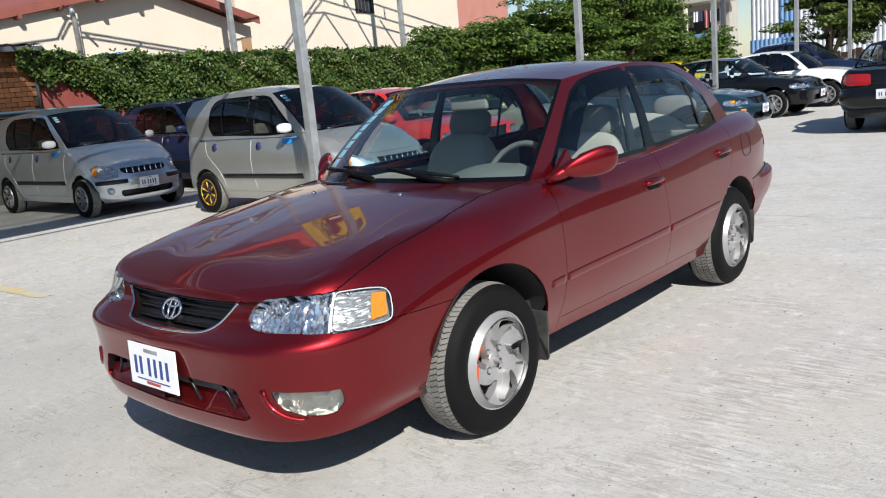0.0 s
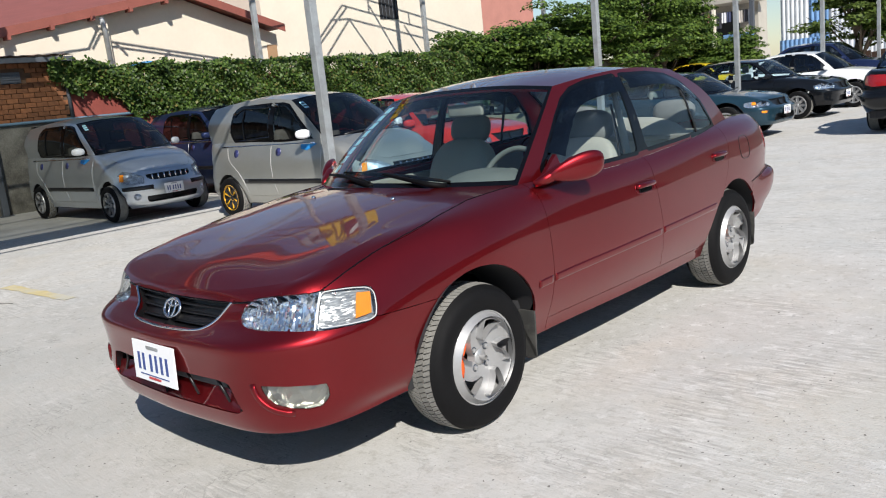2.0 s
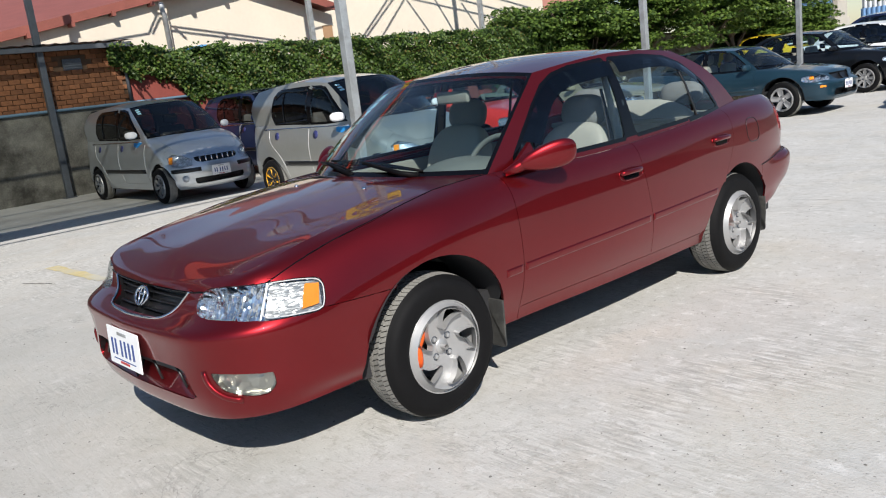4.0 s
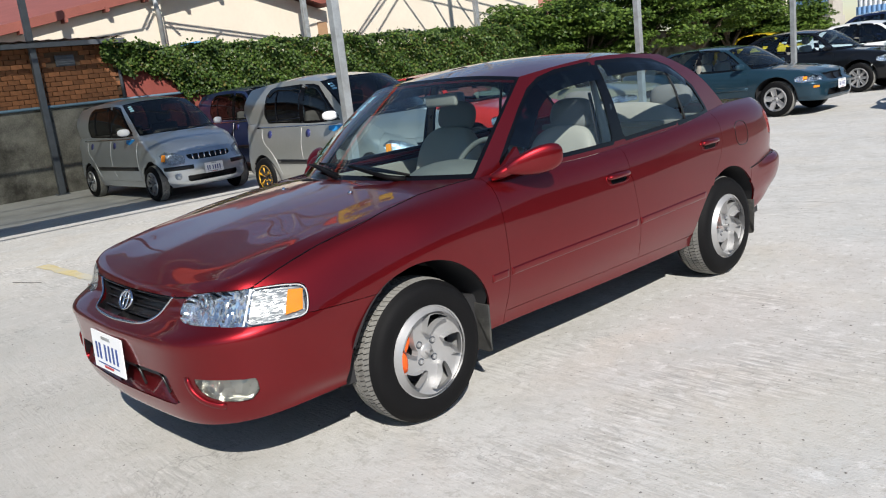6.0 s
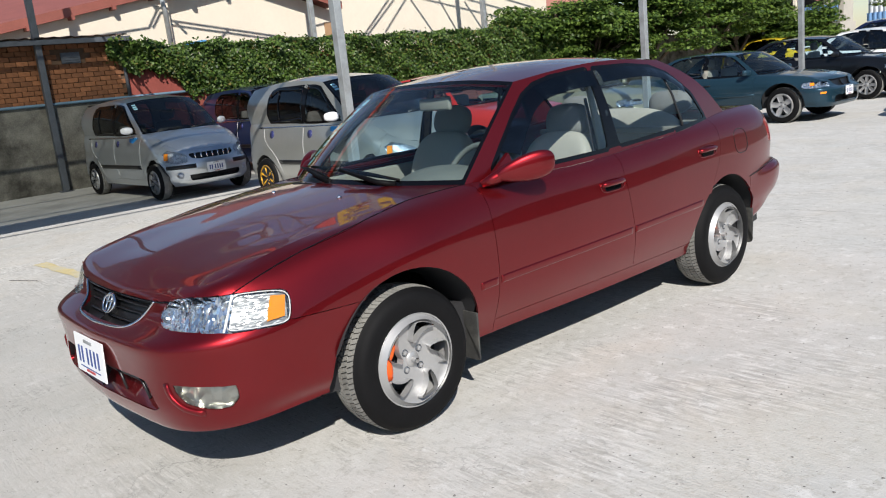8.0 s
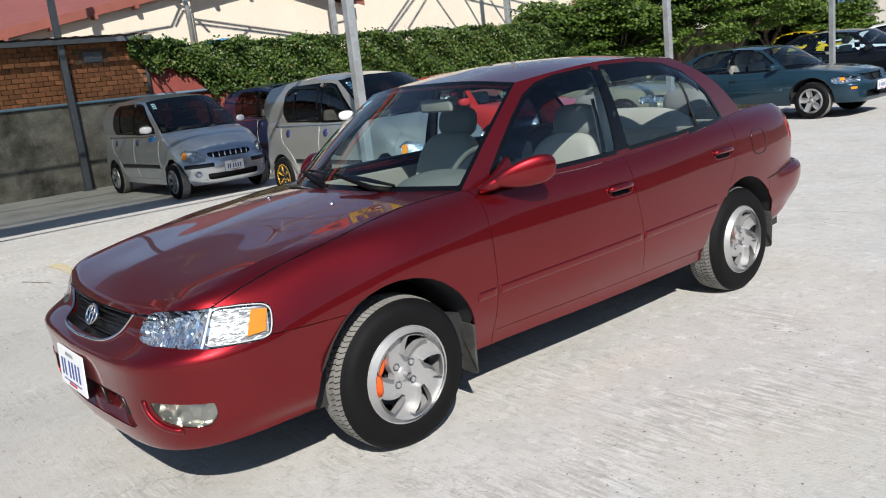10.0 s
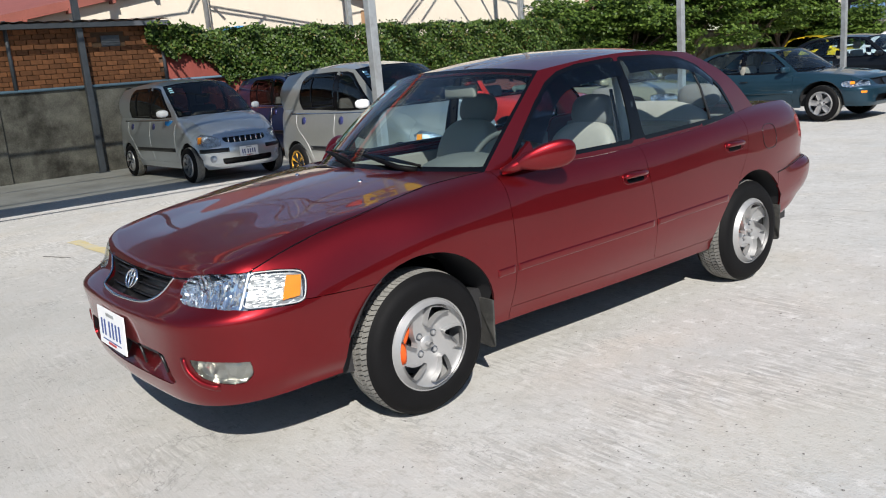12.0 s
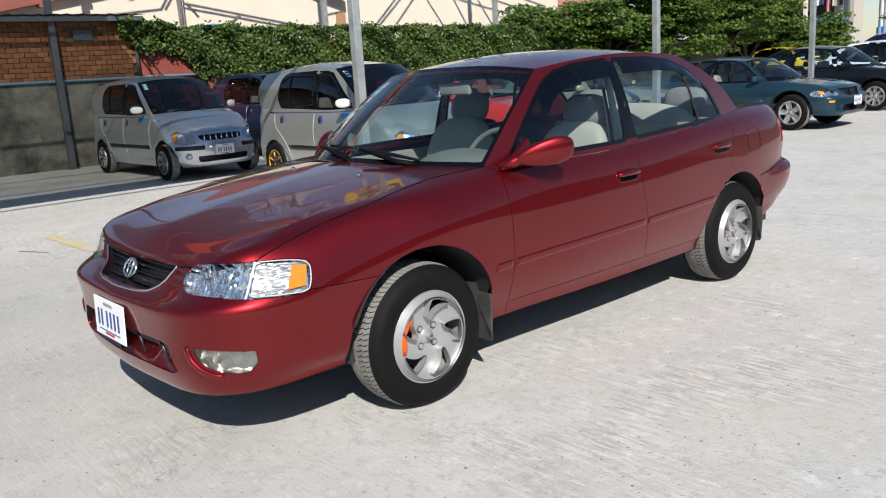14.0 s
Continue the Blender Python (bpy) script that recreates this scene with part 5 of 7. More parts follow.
def badge_ring(rx, rz, cz=0.0, n=32):
    return [bp + Vector((rx * math.cos(a), -0.003, 0)) + lean_ * (rz * math.sin(a) + cz) for a in np.linspace(0, 2 * math.pi, n + 1)[:-1]]
part("badge", tube(bmesh.new(), badge_ring(0.056, 0.038), 0.0062, 8, closed=True), M_CHROME, hero, "plain chrome oval badge", smooth=True)
part("badge_bar", tube(bmesh.new(), badge_ring(0.019, 0.037), 0.0050, 8, closed=True), M_CHROME, hero, smooth=True)
part("badge_bar", tube(bmesh.new(), badge_ring(0.040, 0.013, 0.021), 0.0050, 8, closed=True), M_CHROME, hero, smooth=True)
M_BLUEGREY = mat("dark_blue_grey_plastic", (0.030, 0.036, 0.048), 0.5, vary=0.1)
# lower intake: sloping painted floor, dark board, slanted ribs
def intake_floor():
    bm = bmesh.new()
    rows = []
    for x in np.linspace(-0.46, 0.46, 31):
        w = 1 - 0.5 * max(0.0, abs(x) - 0.36) / 0.10
        rows.append([bm.verts.new(on_front(skin, x, z, -d * w)[0]) for z, d in ((0.346, 0.002), (0.358, 0.018), (0.380, 0.036), (0.408, 0.052))])
    for a, b in zip(rows, rows[1:]):
        for k in range(3):
            bm.faces.new((a[k], b[k], b[k + 1], a[k + 1]))
    return bm
part("intake_floor", intake_floor(), M_RED, hero, "sloping painted floor of the air intake", smooth=True)
pts = [on_front(skin, x, 0.432, -0.046)[0] for x in np.linspace(-0.36, 0.36, 21)]
part("intake_bar", strip(pts, [Vector((0, -1, 0))] * 21, 0.040, 0.006), M_BLUEGREY, hero, "dark blue-grey board in the intake")
for x in (-0.36, -0.17, 0.17, 0.36):
    a, b, c = on_front(skin, x - 0.02 * (1 if x > 0 else -1), 0.455, -0.020)[0], on_front(skin, x, 0.42, -0.024)[0], on_front(skin, x + 0.035 * (1 if x > 0 else -1), 0.372, -0.022)[0]
    part("intake_rib", tube(bmesh.new(), [a, b, c], 0.006, 6), M_PLASTIC, hero, smooth=True)
# moulded lip beside each fog lamp
def fog_lip():
    pts = [loft_point(t, z, 0.002) for t, z in path_between([(.545, .462), (.553, .430), (.578, .396), (.625, .366), (.690, .350)], 14)]
    nn = [(loft_point(t, z, 0.01) - loft_point(t, z)).normalized() for t, z in path_between([(.545, .462), (.553, .430), (.578, .396), (.625, .366), (.690, .350)], 14)]
    return strip(pts, nn, 0.022, 0.007)
both_sides(fog_lip, "fog_lamp_surround", M_RED, hero)


# number plate with plain bars for its characters
def build_plate(parent, m, w=0.318, h=0.158):
    bm = box(bmesh.new(), (-w / 2, -0.006, -h / 2), (w / 2, 0.0, h / 2), 0.002)
    bm.transform(m)
    pl = part("number_plate", bm, M_PLATE, parent, "white number plate with blue bars")
    for k, xc in enumerate((-0.112, -0.076, -0.020, 0.020, 0.060, 0.100)):
        bm = box(bmesh.new(), (xc * w / 0.318 - 0.0085, -0.0075, -0.036 * h / 0.158), (xc * w / 0.318 + 0.0085, -0.006, 0.032 * h / 0.158))
        bm.transform(m)
        part("character_bar", bm, M_INK, pl)
    for x0, x1, z0, z1, mt in ((-0.045, 0.045, 0.052, 0.064, M_STEEL), (-0.11, 0.11, -0.054, -0.051, M_INK), (-0.045, 0.045, -0.067, -0.059, M_INKRED)):
        bm = box(bmesh.new(), (x0, -0.0085, z0), (x1, -0.006, z1))
        bm.transform(m)
        part("plate_line", bm, mt, pl)
    return pl


build_plate(hero, pose(0.0, -2.236, 0.478, -3))
build_plate(hero, pose(0.0, 2.25, 0.72, 0, 0, 180))

# mud flaps
def flap(y, x0, x1):
    def f():
        bm = bmesh.new()
        ring = [(x0, 0.40), (x0, 0.19), (x0 + 0.012, 0.178), (x1 - 0.030, 0.174), (x1 - 0.012, 0.180), (x1 - 0.003, 0.196), (x1, 0.225), (x1 + 0.006, 0.30), (x1 + 0.006, 0.40)]
        sides = [[bm.verts.new((x, y + d + (z - 0.135) * -0.10 - 0.010 * math.sin((z - 0.17) * 22), z)) for x, z in ring] for d in (0.0, 0.010)]
        bm.faces.new(sides[0][::-1])
        bm.faces.new(sides[1])
        for a in range(len(ring)):
            b = (a + 1) % len(ring)
            bm.faces.new((sides[0][a], sides[0][b], sides[1][b], sides[1][a]))
        return bm
    return f


both_sides(flap(-0.865, 0.68, 0.79), "mud_flap", M_FLAP, hero, smooth=False)
both_sides(flap(1.60, 0.67, 0.775), "mud_flap", M_FLAP, hero, smooth=False)

# headlamp pieces: divider, amber turn lens, side lens and its frosted edge
def lens_patch(ts, zs, deep, nt=12, nz=9):
    """A patch in the skin's own shape, set back by deep; ts, zs: stations and heights of its corners (low start, low end, high end, high start)."""
    bm = bmesh.new()
    grid = []
    for k in np.linspace(0, 1, nt):
        row = []
        for q in np.linspace(0, 1, nz):
            t, z = ((1 - q) * ((1 - k) * c[0] + k * c[1]) + q * (k * c[2] + (1 - k) * c[3]) for c in (ts, zs))
            row.append(bm.verts.new(loft_point(t, z, -deep)))
        grid.append(row)
    for a, b in zip(grid, grid[1:]):
        for i in range(nz - 1):
            bm.faces.new((a[i], b[i], b[i + 1], a[i + 1]))
    return bm


def ribbed_mat():
    """Clear ribbed lens over a bright bowl: fine level ribs and small facets."""
    m = facet_mat("ribbed_clear_lens", (0.40, 0.40, 0.39), 200, 0.45, (0.30, 0.30, 1.6), 0.34, 0.65)
    return m


both_sides(lambda: lens_patch((.958, 1.026, 1.050, .996), (.640, .645, .712, .720), 0.005), "turn_lens", M_AMBER, hero, "amber turn signal lens")
both_sides(lambda: lens_patch((.812, 1.036, 1.054, .866), (.632, .626, .726, .744), 0.014), "side_lens", ribbed_mat(), hero, "ribbed clear side lamp lens")
both_sides(lambda: lens_patch((.794, .802, .860, .852), (.632, .631, .746, .746), 0.003, 3, 9), "lamp_divider", M_PLATE, hero)


def lamp_rim():
    pts = [loft_point(t, z, 0.001) for t, z in ((.806, .632), (.83, .688), (.860, .743), (.90, .743), (.968, .739), (1.034, .730), (1.052, .720), (1.060, .700), (1.050, .658), (1.036, .630), (1.010, .623), (.911, .628))]
    for _ in range(2):
        pts = [q for a, b in zip(pts, pts[1:] + pts[:1]) for q in (a.lerp(b, 0.2), a.lerp(b, 0.8))]
    return tube(bmesh.new(), pts, 0.0024, 6, closed=True)


both_sides(lamp_rim, "lamp_rim", mat("frosted_lens_edge", (0.50, 0.50, 0.50), 0.4, vary=0.15, scale=40), hero, "frosted pale edge of the side lamp")
Lf = skin["loft"]


def bulb(t, z, deep, r):
    def f():
        p = Lf.at(np.array([t / Lf.length[-1]]), np.array([0.78]))[0]
        c = Vector((p[0] - 0.01, p[1] + deep, z))
        bm = bmesh.new()
        for rr, a in ((r, 0.0), (r * 0.55, 0.012)):
            pts = [c + Vector((rr * math.cos(q), -a, rr * math.sin(q))) for q in np.linspace(0, 2 * math.pi, 25)[:-1]]
            tube(bm, pts, 0.006, 6, closed=True)
        return bm
    return f


both_sides(bulb(0.545, 0.690, 0.040, 0.030), "lamp_bezel", M_CHROME, hero)
both_sides(bulb(0.69, 0.408, 0.045, 0.022), "fog_lamp_bezel", M_CHROME, hero)

# wipers, washer jets, cowl grille
def screen_point(x, v, out):
    """A place on the windscreen's outer face at that x and share of its height, lifted off it."""
    p = skin["screen"].at(np.array([min(abs(x) / 0.70, 1.0)]), np.array([v]))[0]
    return Vector((x, p[1] - 0.7 * out, p[2] + 0.7 * out))


for hinge, x0, x1, v0, v1 in ((0.38, 0.40, -0.38, 0.035, 0.125), (-0.04, -0.07, -0.60, 0.035, 0.10)):
    a, b = screen_point(x0, v0, 0.012), screen_point(x1, v1, 0.010)
    mid = screen_point((x0 + x1) / 2, (v0 + v1) / 2 + 0.01, 0.026)
    bm = tube(bmesh.new(), [Vector((hinge, -0.955 + 0.1 * abs(hinge), 0.955)), Vector((hinge - 0.06, -0.97, 0.974)), mid], [0.016, 0.013, 0.008], 8)
    part("wiper_arm", bm, M_WIPER, hero, smooth=True)
    bm = tube(bmesh.new(), [a, a.lerp(b, 0.3) + Vector((0, -0.004, 0.006)), a.lerp(b, 0.7) + Vector((0, -0.004, 0.006)), b], [0.006, 0.011, 0.011, 0.006], 8)
    part("wiper_blade", bm, M_WIPER, hero, smooth=True)
part("cowl_grille", strip([Vector((x, -0.995 + 0.14 * x * x, 0.947 - 0.01 * x * x)) for x in np.linspace(-0.40, 0.20, 21)], [Vector((0, -0.1, 1))] * 21, 0.04, 0.008), M_WIPER, hero, "black cowl grille below the windscreen", smooth=True)
for x in (-0.28, 0.28):
    bm = bmesh.new()
    bmesh.ops.create_uvsphere(bm, u_segments=12, v_segments=8, radius=0.011, matrix=pose(x, -1.16, 0.936))
    part("washer_jet", bm, M_CHROME, hero, smooth=True)

# rain visors over the side windows
Pp = skin["sideP"][0]
def visor(pts_top):
    def f():
        bm = bmesh.new()
        top, low = [], []
        for i, (y, z, drop) in enumerate(pts_top):
            d = (Pp[:, 1] - y) ** 2 + (Pp[:, 2] - z) ** 2
            x = Pp[int(np.argmin(d)), 0]
            d2 = (Pp[:, 1] - (y + drop[0])) ** 2 + (Pp[:, 2] - (z + drop[1])) ** 2
            x2 = Pp[int(np.argmin(d2)), 0]
            top.append(bm.verts.new((x + 0.004, y, z)))
            low.append((bm.verts.new((x * 0.45 + x2 * 0.55 + 0.020, y + drop[0] * 0.55, z + drop[1] * 0.55)), bm.verts.new((x2 + 0.022, y + drop[0], z + drop[1]))))
        for i in range(len(top) - 1):
            bm.faces.new((top[i], low[i][0], low[i + 1][0], top[i + 1]))
            bm.faces.new((low[i][0], low[i][1], low[i + 1][1], low[i + 1][0]))
        return bm
    return f


fp = path_between([(-0.525, 1.055), (-0.39, 1.19), (-0.28, 1.274), (-0.19, 1.317), (-0.05, 1.347), (0.228, 1.362)], 24)
fv = [(y, z, (0.085 - 0.08 * k, -0.030 - 0.045 * k)) for (y, z), k in zip(fp, np.clip(np.linspace(0, 1.7, 24), 0, 1))]
rp = path_between([(0.29, 1.365), (0.58, 1.360), (0.80, 1.336), (0.95, 1.282), (1.04, 1.22)], 20)
rv = [(y, z, (-0.035 * k, -0.070 + 0.025 * k)) for (y, z), k in zip(rp, np.linspace(0, 1, 20))]
both_sides(visor(fv), "rain_visor", M_VISOR, hero, "smoked plastic rain visor")
both_sides(visor(rv), "rain_visor", M_VISOR, hero, "smoked plastic rain visor")
# bar in the rear door window
def quarter_bar():
    pts = []
    for y, z in path_between([(0.905, 0.998), (0.897, 1.13), (0.872, 1.292)], 6):
        x = Pp[int(np.argmin((Pp[:, 1] - y) ** 2 + (Pp[:, 2] - z) ** 2)), 0]
        pts.append((x + 0.001, y, z))
    return tube(bmesh.new(), pts, 0.011, 8, 0.6)


both_sides(quarter_bar, "window_bar", M_PLASTIC, hero)

# interior
for sx, sy, sz in ((0.36, -0.07, 0.39), (-0.36, -0.27, 0.43)):
    build_seat(hero, sx, sy, sz)
build_seat(hero, 0.0, 0.95, 0.42, rear=True)
bm = box(bmesh.new(), (-0.64, -0.98, 0.55), (0.64, -0.42, 0.925), 0.08)
for v in bm.verts:
    v.co.z -= 0.10 * max(0, (v.co.y + 0.75)) / 0.3
part("dashboard", bm, M_DASH, hero, "grey-beige dashboard", smooth=True)
bm = bmesh.new()
bmesh.ops.create_uvsphere(bm, u_segments=32, v_segments=16, radius=1)
for v in bm.verts:
    v.co = Vector((0.36 + 0.27 * v.co.x, -0.60 + 0.24 * v.co.y, 0.88 + 0.115 * v.co.z))
part("dash_hood", bm, M_DASH, hero, smooth=True)
sw = Matrix.Translation((0.36, -0.41, 0.895)) @ Matrix.Rotation(radians(-28), 4, "X")
bm = bmesh.new()
tube(bm, [sw @ Vector((0.185 * math.cos(a), 0, 0.185 * math.sin(a))) for a in np.linspace(0, 2 * math.pi, 41)[:-1]], 0.015, 8, closed=True)
part("steering_wheel", bm, M_DASH, hero, smooth=True)
bm = bmesh.new()
for a in (0.1, math.pi - 0.1, -math.pi / 2):
    tube(bm, [sw @ Vector((0.06 * math.cos(a), 0, 0.06 * math.sin(a))), sw @ Vector((0.18 * math.cos(a), 0, 0.18 * math.sin(a)))], 0.016, 6)
tube(bm, [sw @ Vector((0, -0.02, 0)), sw @ Vector((0, 0.02, 0))], 0.075, 16)
part("steering_hub", bm, M_DASH, hero, smooth=True)
part("parcel_shelf", box(bmesh.new(), (-0.58, 1.18, 0.93), (0.58, 1.60, 0.965), 0.01), M_TRIMIN, hero)
part("cabin_floor", box(bmesh.new(), (-0.70, -0.95, 0.34), (0.70, 1.5, 0.38)), M_TRIMIN, hero)
both_sides(lambda: box(bmesh.new(), (0.69, -0.72, 0.40), (0.735, 1.1, 0.90), 0.01), "door_lining", M_TRIMIN, hero, smooth=False)
bm = bmesh.new()
vs = [[bm.verts.new((sx * 0.535, y, z)) for sx in (-1, -0.5, 0, 0.5, 1)] for y, z in ((-0.26, 1.345), (0.05, 1.38), (0.5, 1.385), (0.84, 1.345))]
for a, b in zip(vs, vs[1:]):
    for i in range(4):
        bm.faces.new((a[i], a[i + 1], b[i + 1], b[i]))
part("headliner", bm, M_TRIMIN, hero, smooth=True)
part("interior_mirror", box(bmesh.new(), (-0.12, -0.30, 1.235), (0.12, -0.275, 1.30), 0.012), M_TRIMIN, hero, "grey rear-view mirror", smooth=True)
both_sides(lambda: tube(bmesh.new(), [(0.66, 0.30, 0.55), (0.60, 0.32, 1.0), (0.555, 0.30, 1.28)], 0.030, 8, 0.5), "pillar_lining", M_SEAT, hero)
both_sides(lambda: tube(bmesh.new(), [(0.62, 0.27, 0.55), (0.585, 0.29, 0.95), (0.545, 0.28, 1.22)], 0.020, 6, 0.2), "seat_belt", M_DARKIN, hero)
# inspection stickers inside the passenger side of the windscreen
M_STICKER = mat("pale_blue_sticker", (0.35, 0.62, 0.70), 0.5, vary=0.25, scale=30)
scr = skin["screen"]
for i in range(8):
    v0 = 0.14 + 0.098 * i
    c = [scr.at(np.array([0.83 + a]), np.array([v0 + b]))[0] for a, b in ((0, 0), (0.115, 0.0), (0.115, 0.082), (0, 0.082))]
    bm = bmesh.new()
    bm.faces.new([bm.verts.new((-p[0], p[1] + 0.004, p[2] - 0.004)) for p in c])
    part("windscreen_sticker", bm, M_STICKER, hero, "pale blue paper sticker")


# ---- parked cars ----
def derive(S, sx=1.0, sy=1.0, sz=1.0, nose=0.80, **changes):
    """A saloon of other proportions from another one's lines."""
    def p3(p):
        return (p[0] * sx, p[1] * sy, p[2] * sz)
    D = dict(S)
    D["outline"] = [(x * sx, (y if y > -1.24 else -1.24 + (y + 1.24) * nose) * sy) for x, y in S["outline"]]
    D["rows"] = [[(i * sx, z * sz) for i, z in r] for r in S["rows"]]
    for n in ("cowl_centre", "back_centre"):
        D[n] = p3(S[n])
    for n in ("cowl_mid", "header", "rear_header", "back_mid", "hood_line", "a_pillar", "c_pillar", "screen_line", "back_line", "roof_line", "rail", "deck_line"):
        if n in S:
            D[n] = [p3((p[0], p[1] if p[1] > -1.24 else -1.24 + (p[1] + 1.24) * nose, p[2])) for p in S[n]]
    for n in ("windows", "pillars"):
        D[n] = {k: [(y * sy, z * sz) for y, z in p] for k, p in S[n].items()}
    D["arches"] = {k: (a[0] * sy, a[1], a[2] * 0.97) for k, a in S["arches"].items()}
    D["cuts"] = {k: (kind, [(a * (sx if kind != "yz" else sy), z * sz) for a, z in p], r) for k, (kind, p, r) in S["cuts"].items()}
    D.update(changes)
    return D


SALOON_PANELS = dict(HERO["panels"])
SALOON_PANELS["lamp"] = ("headlamp_lens", M_LENS, "sides", "")
SALOON_PANELS.pop("fog"); SALOON_PANELS.pop("bonnet")
SALOON_ORDER = [n for n in HERO["order"] if n not in ("fog", "bonnet")]
SALOON_BOWLS = [b for b in HERO["bowls"] if b[0] != "fog"]

HATCH = dict(
    res=0.040, side_res=0.022, trim=0.020, paint=M_SILVER, glass=M_TINT, screen=M_TINT,
    outline=[(0, -1.74), (.28, -1.725), (.48, -1.66), (.62, -1.54), (.69, -1.38), (.715, -1.25), (.73, -1.10), (.74, -.80), (.745, -.2),
             (.745, .3), (.745, .8), (.74, 1.15), (.725, 1.45), (.68, 1.65), (.55, 1.735), (.28, 1.765), (0, 1.77)],
    rows=[
        [(.08, .19)] * 5 + [(.08, .20)] * 7 + [(.08, .24)] * 5,
        [(.025, .24)] * 5 + [(.06, .25)] * 7 + [(.03, .29)] * 5,
        [(.010, .33)] * 5 + [(.035, .34)] * 7 + [(.0, .38)] * 5,
        [(.0, .40)] * 5 + [(.012, .45)] * 7 + [(.0, .47)] * 5,
        [(.0, .47)] * 5 + [(.0, .55)] * 7 + [(.0, .55)] * 5,
        [(.02, .53)] * 4 + [(.012, .56)] + [(.0, .64)] * 7 + [(.012, .64)] * 5,
        [(.045, .58)] * 4 + [(.03, .63)] + [(.006, .73)] * 7 + [(.02, .74)] * 5,
        [(.085, .64)] * 3 + [(.08, .67), (.06, .72), (.05, .78)] + [(.03, .84)] * 6 + [(.03, .87)] * 5,
        [(.15, .705), (.15, .705), (.16, .715), (.17, .755), (.17, .81), (.165, .87), (.16, .925), (.11, .985), (.065, .975), (.065, .985), (.07, .995), (.07, 1.0), (.07, 1.0), (.06, 1.0), (.04, .99), (.04, .985), (.04, .985)],
    ],
    vk=[0, .05, .14, .25, .34, .41, .49, .58, .74],
    arches={"arch_f": (-1.19, 0.27, 0.315), "arch_r": (1.19, 0.27, 0.315)},
    cuts={
        "lamp": ("tz", [(.43, .545), (.42, .625), (.55, .675), (.76, .715), (.83, .67), (.78, .58), (.60, .535)], 0.01),
        "grille": ("xz", [(-.5, .655), (.36, .655), (.33, .590), (.25, .570), (-.5, .570)], 0.0),
        "intake": ("xz", [(-.5, .345), (.42, .345), (.38, .265), (-.5, .265)], 0.004),
        "bumper": ("tz", [(-1, 0), (1.6, 0), (1.35, .30), (1.18, .55), (1.1, .60), (.9, .62), (.85, .9), (-1, .9)], 0.0),
        "fender": ("yz", [(-1.9, .2), (-.80, .2), (-.80, .33), (-.81, 1.2), (-2.4, 1.2), (-2.4, .5)], 0.0),
        "door_f": ("yz", [(-.90, .30), (.14, .30), (.16, .50), (.18, 1.1), (-.90, 1.1)], 0.0),
        "door_r": ("yz", [(.1, .30), (.78, .30), (.83, .50), (1.0, .68), (1.14, .80), (1.17, 1.1), (.1, 1.1)], 0.0),
        "tail": ("tz", [(4.55, .66), (4.55, .95), (4.74, .95), (4.76, .66)], 0.01),
        "bumper_r": ("yz", [(1.45, .2), (1.45, .52), (1.55, .58), (2.6, .58), (2.6, 0), (1.45, 0)], 0.0),
    },
    order=["lamp", "grille", "intake", "bumper", "fender", "door_f", "door_r", "tail", "bumper_r"],
    panels={"bumper": ("front_bumper", None, "both", ""), "fender": ("front_wing", None, "sides", ""), "door_f": ("front_door", None, "sides", ""), "door_r": ("rear_door", None, "sides", ""),
            "bumper_r": ("rear_bumper", None, "both", ""), "rest": ("rear_quarter", None, "both", ""), "tail": ("tail_lamp", M_TAILRED, "sides", ""),
            "lamp": ("headlamp_lens", M_LENS, "sides", "")},
    bowls=[("lamp", "headlamp_reflector", M_REFLECT, 0.05, ""), ("grille", "grille_back", M_PLASTIC, 0.03, ""), ("intake", "intake_back", M_PLASTIC, 0.05, "")],
    knots=(3, 7, 13, 14, 16),
    cowl_centre=(0, -1.00, 1.0), cowl_mid=[(0.33, -.96, 1.0)],
    header=[(0, -.22, 1.505), (.28, -.20, 1.50), (.53, -.14, 1.47)],
    rear_header=[(0, 1.62, 1.50), (.28, 1.61, 1.495), (.53, 1.55, 1.455)],
    back_centre=(0, 1.755, 0.99), back_mid=[(0.30, 1.745, 0.995)],
    hood_line=[(0, -1.50, 0.815), (0, -1.22, 0.925)],
    a_pillar=[(0.60, -.50, 1.245)], c_pillar=[(0.635, 1.64, 1.25)],
    screen_line=[(0, -.60, 1.27)], back_line=[(0, 1.715, 1.28)],
    roof_line=[(0, .3, 1.563), (0, .9, 1.557)], rail=[(.555, .3, 1.513), (.555, .9, 1.508)],
    frit=(0.96, 0.96, 0.03),
    windows={"front_window": [(-.585, 1.015), (.13, 1.02), (.115, 1.425), (-.02, 1.42), (-.13, 1.395), (-.30, 1.265)], "rear_side_window": [(.22, 1.02), (.99, 1.03), (1.04, 1.12), (.99, 1.35), (.93, 1.40), (.84, 1.425), (.205, 1.43)]},
    pillars={"b": [(.13, 1.0), (.22, 1.0), (.205, 1.425), (.115, 1.425)]},
    under=(0.19, 0.50),
)


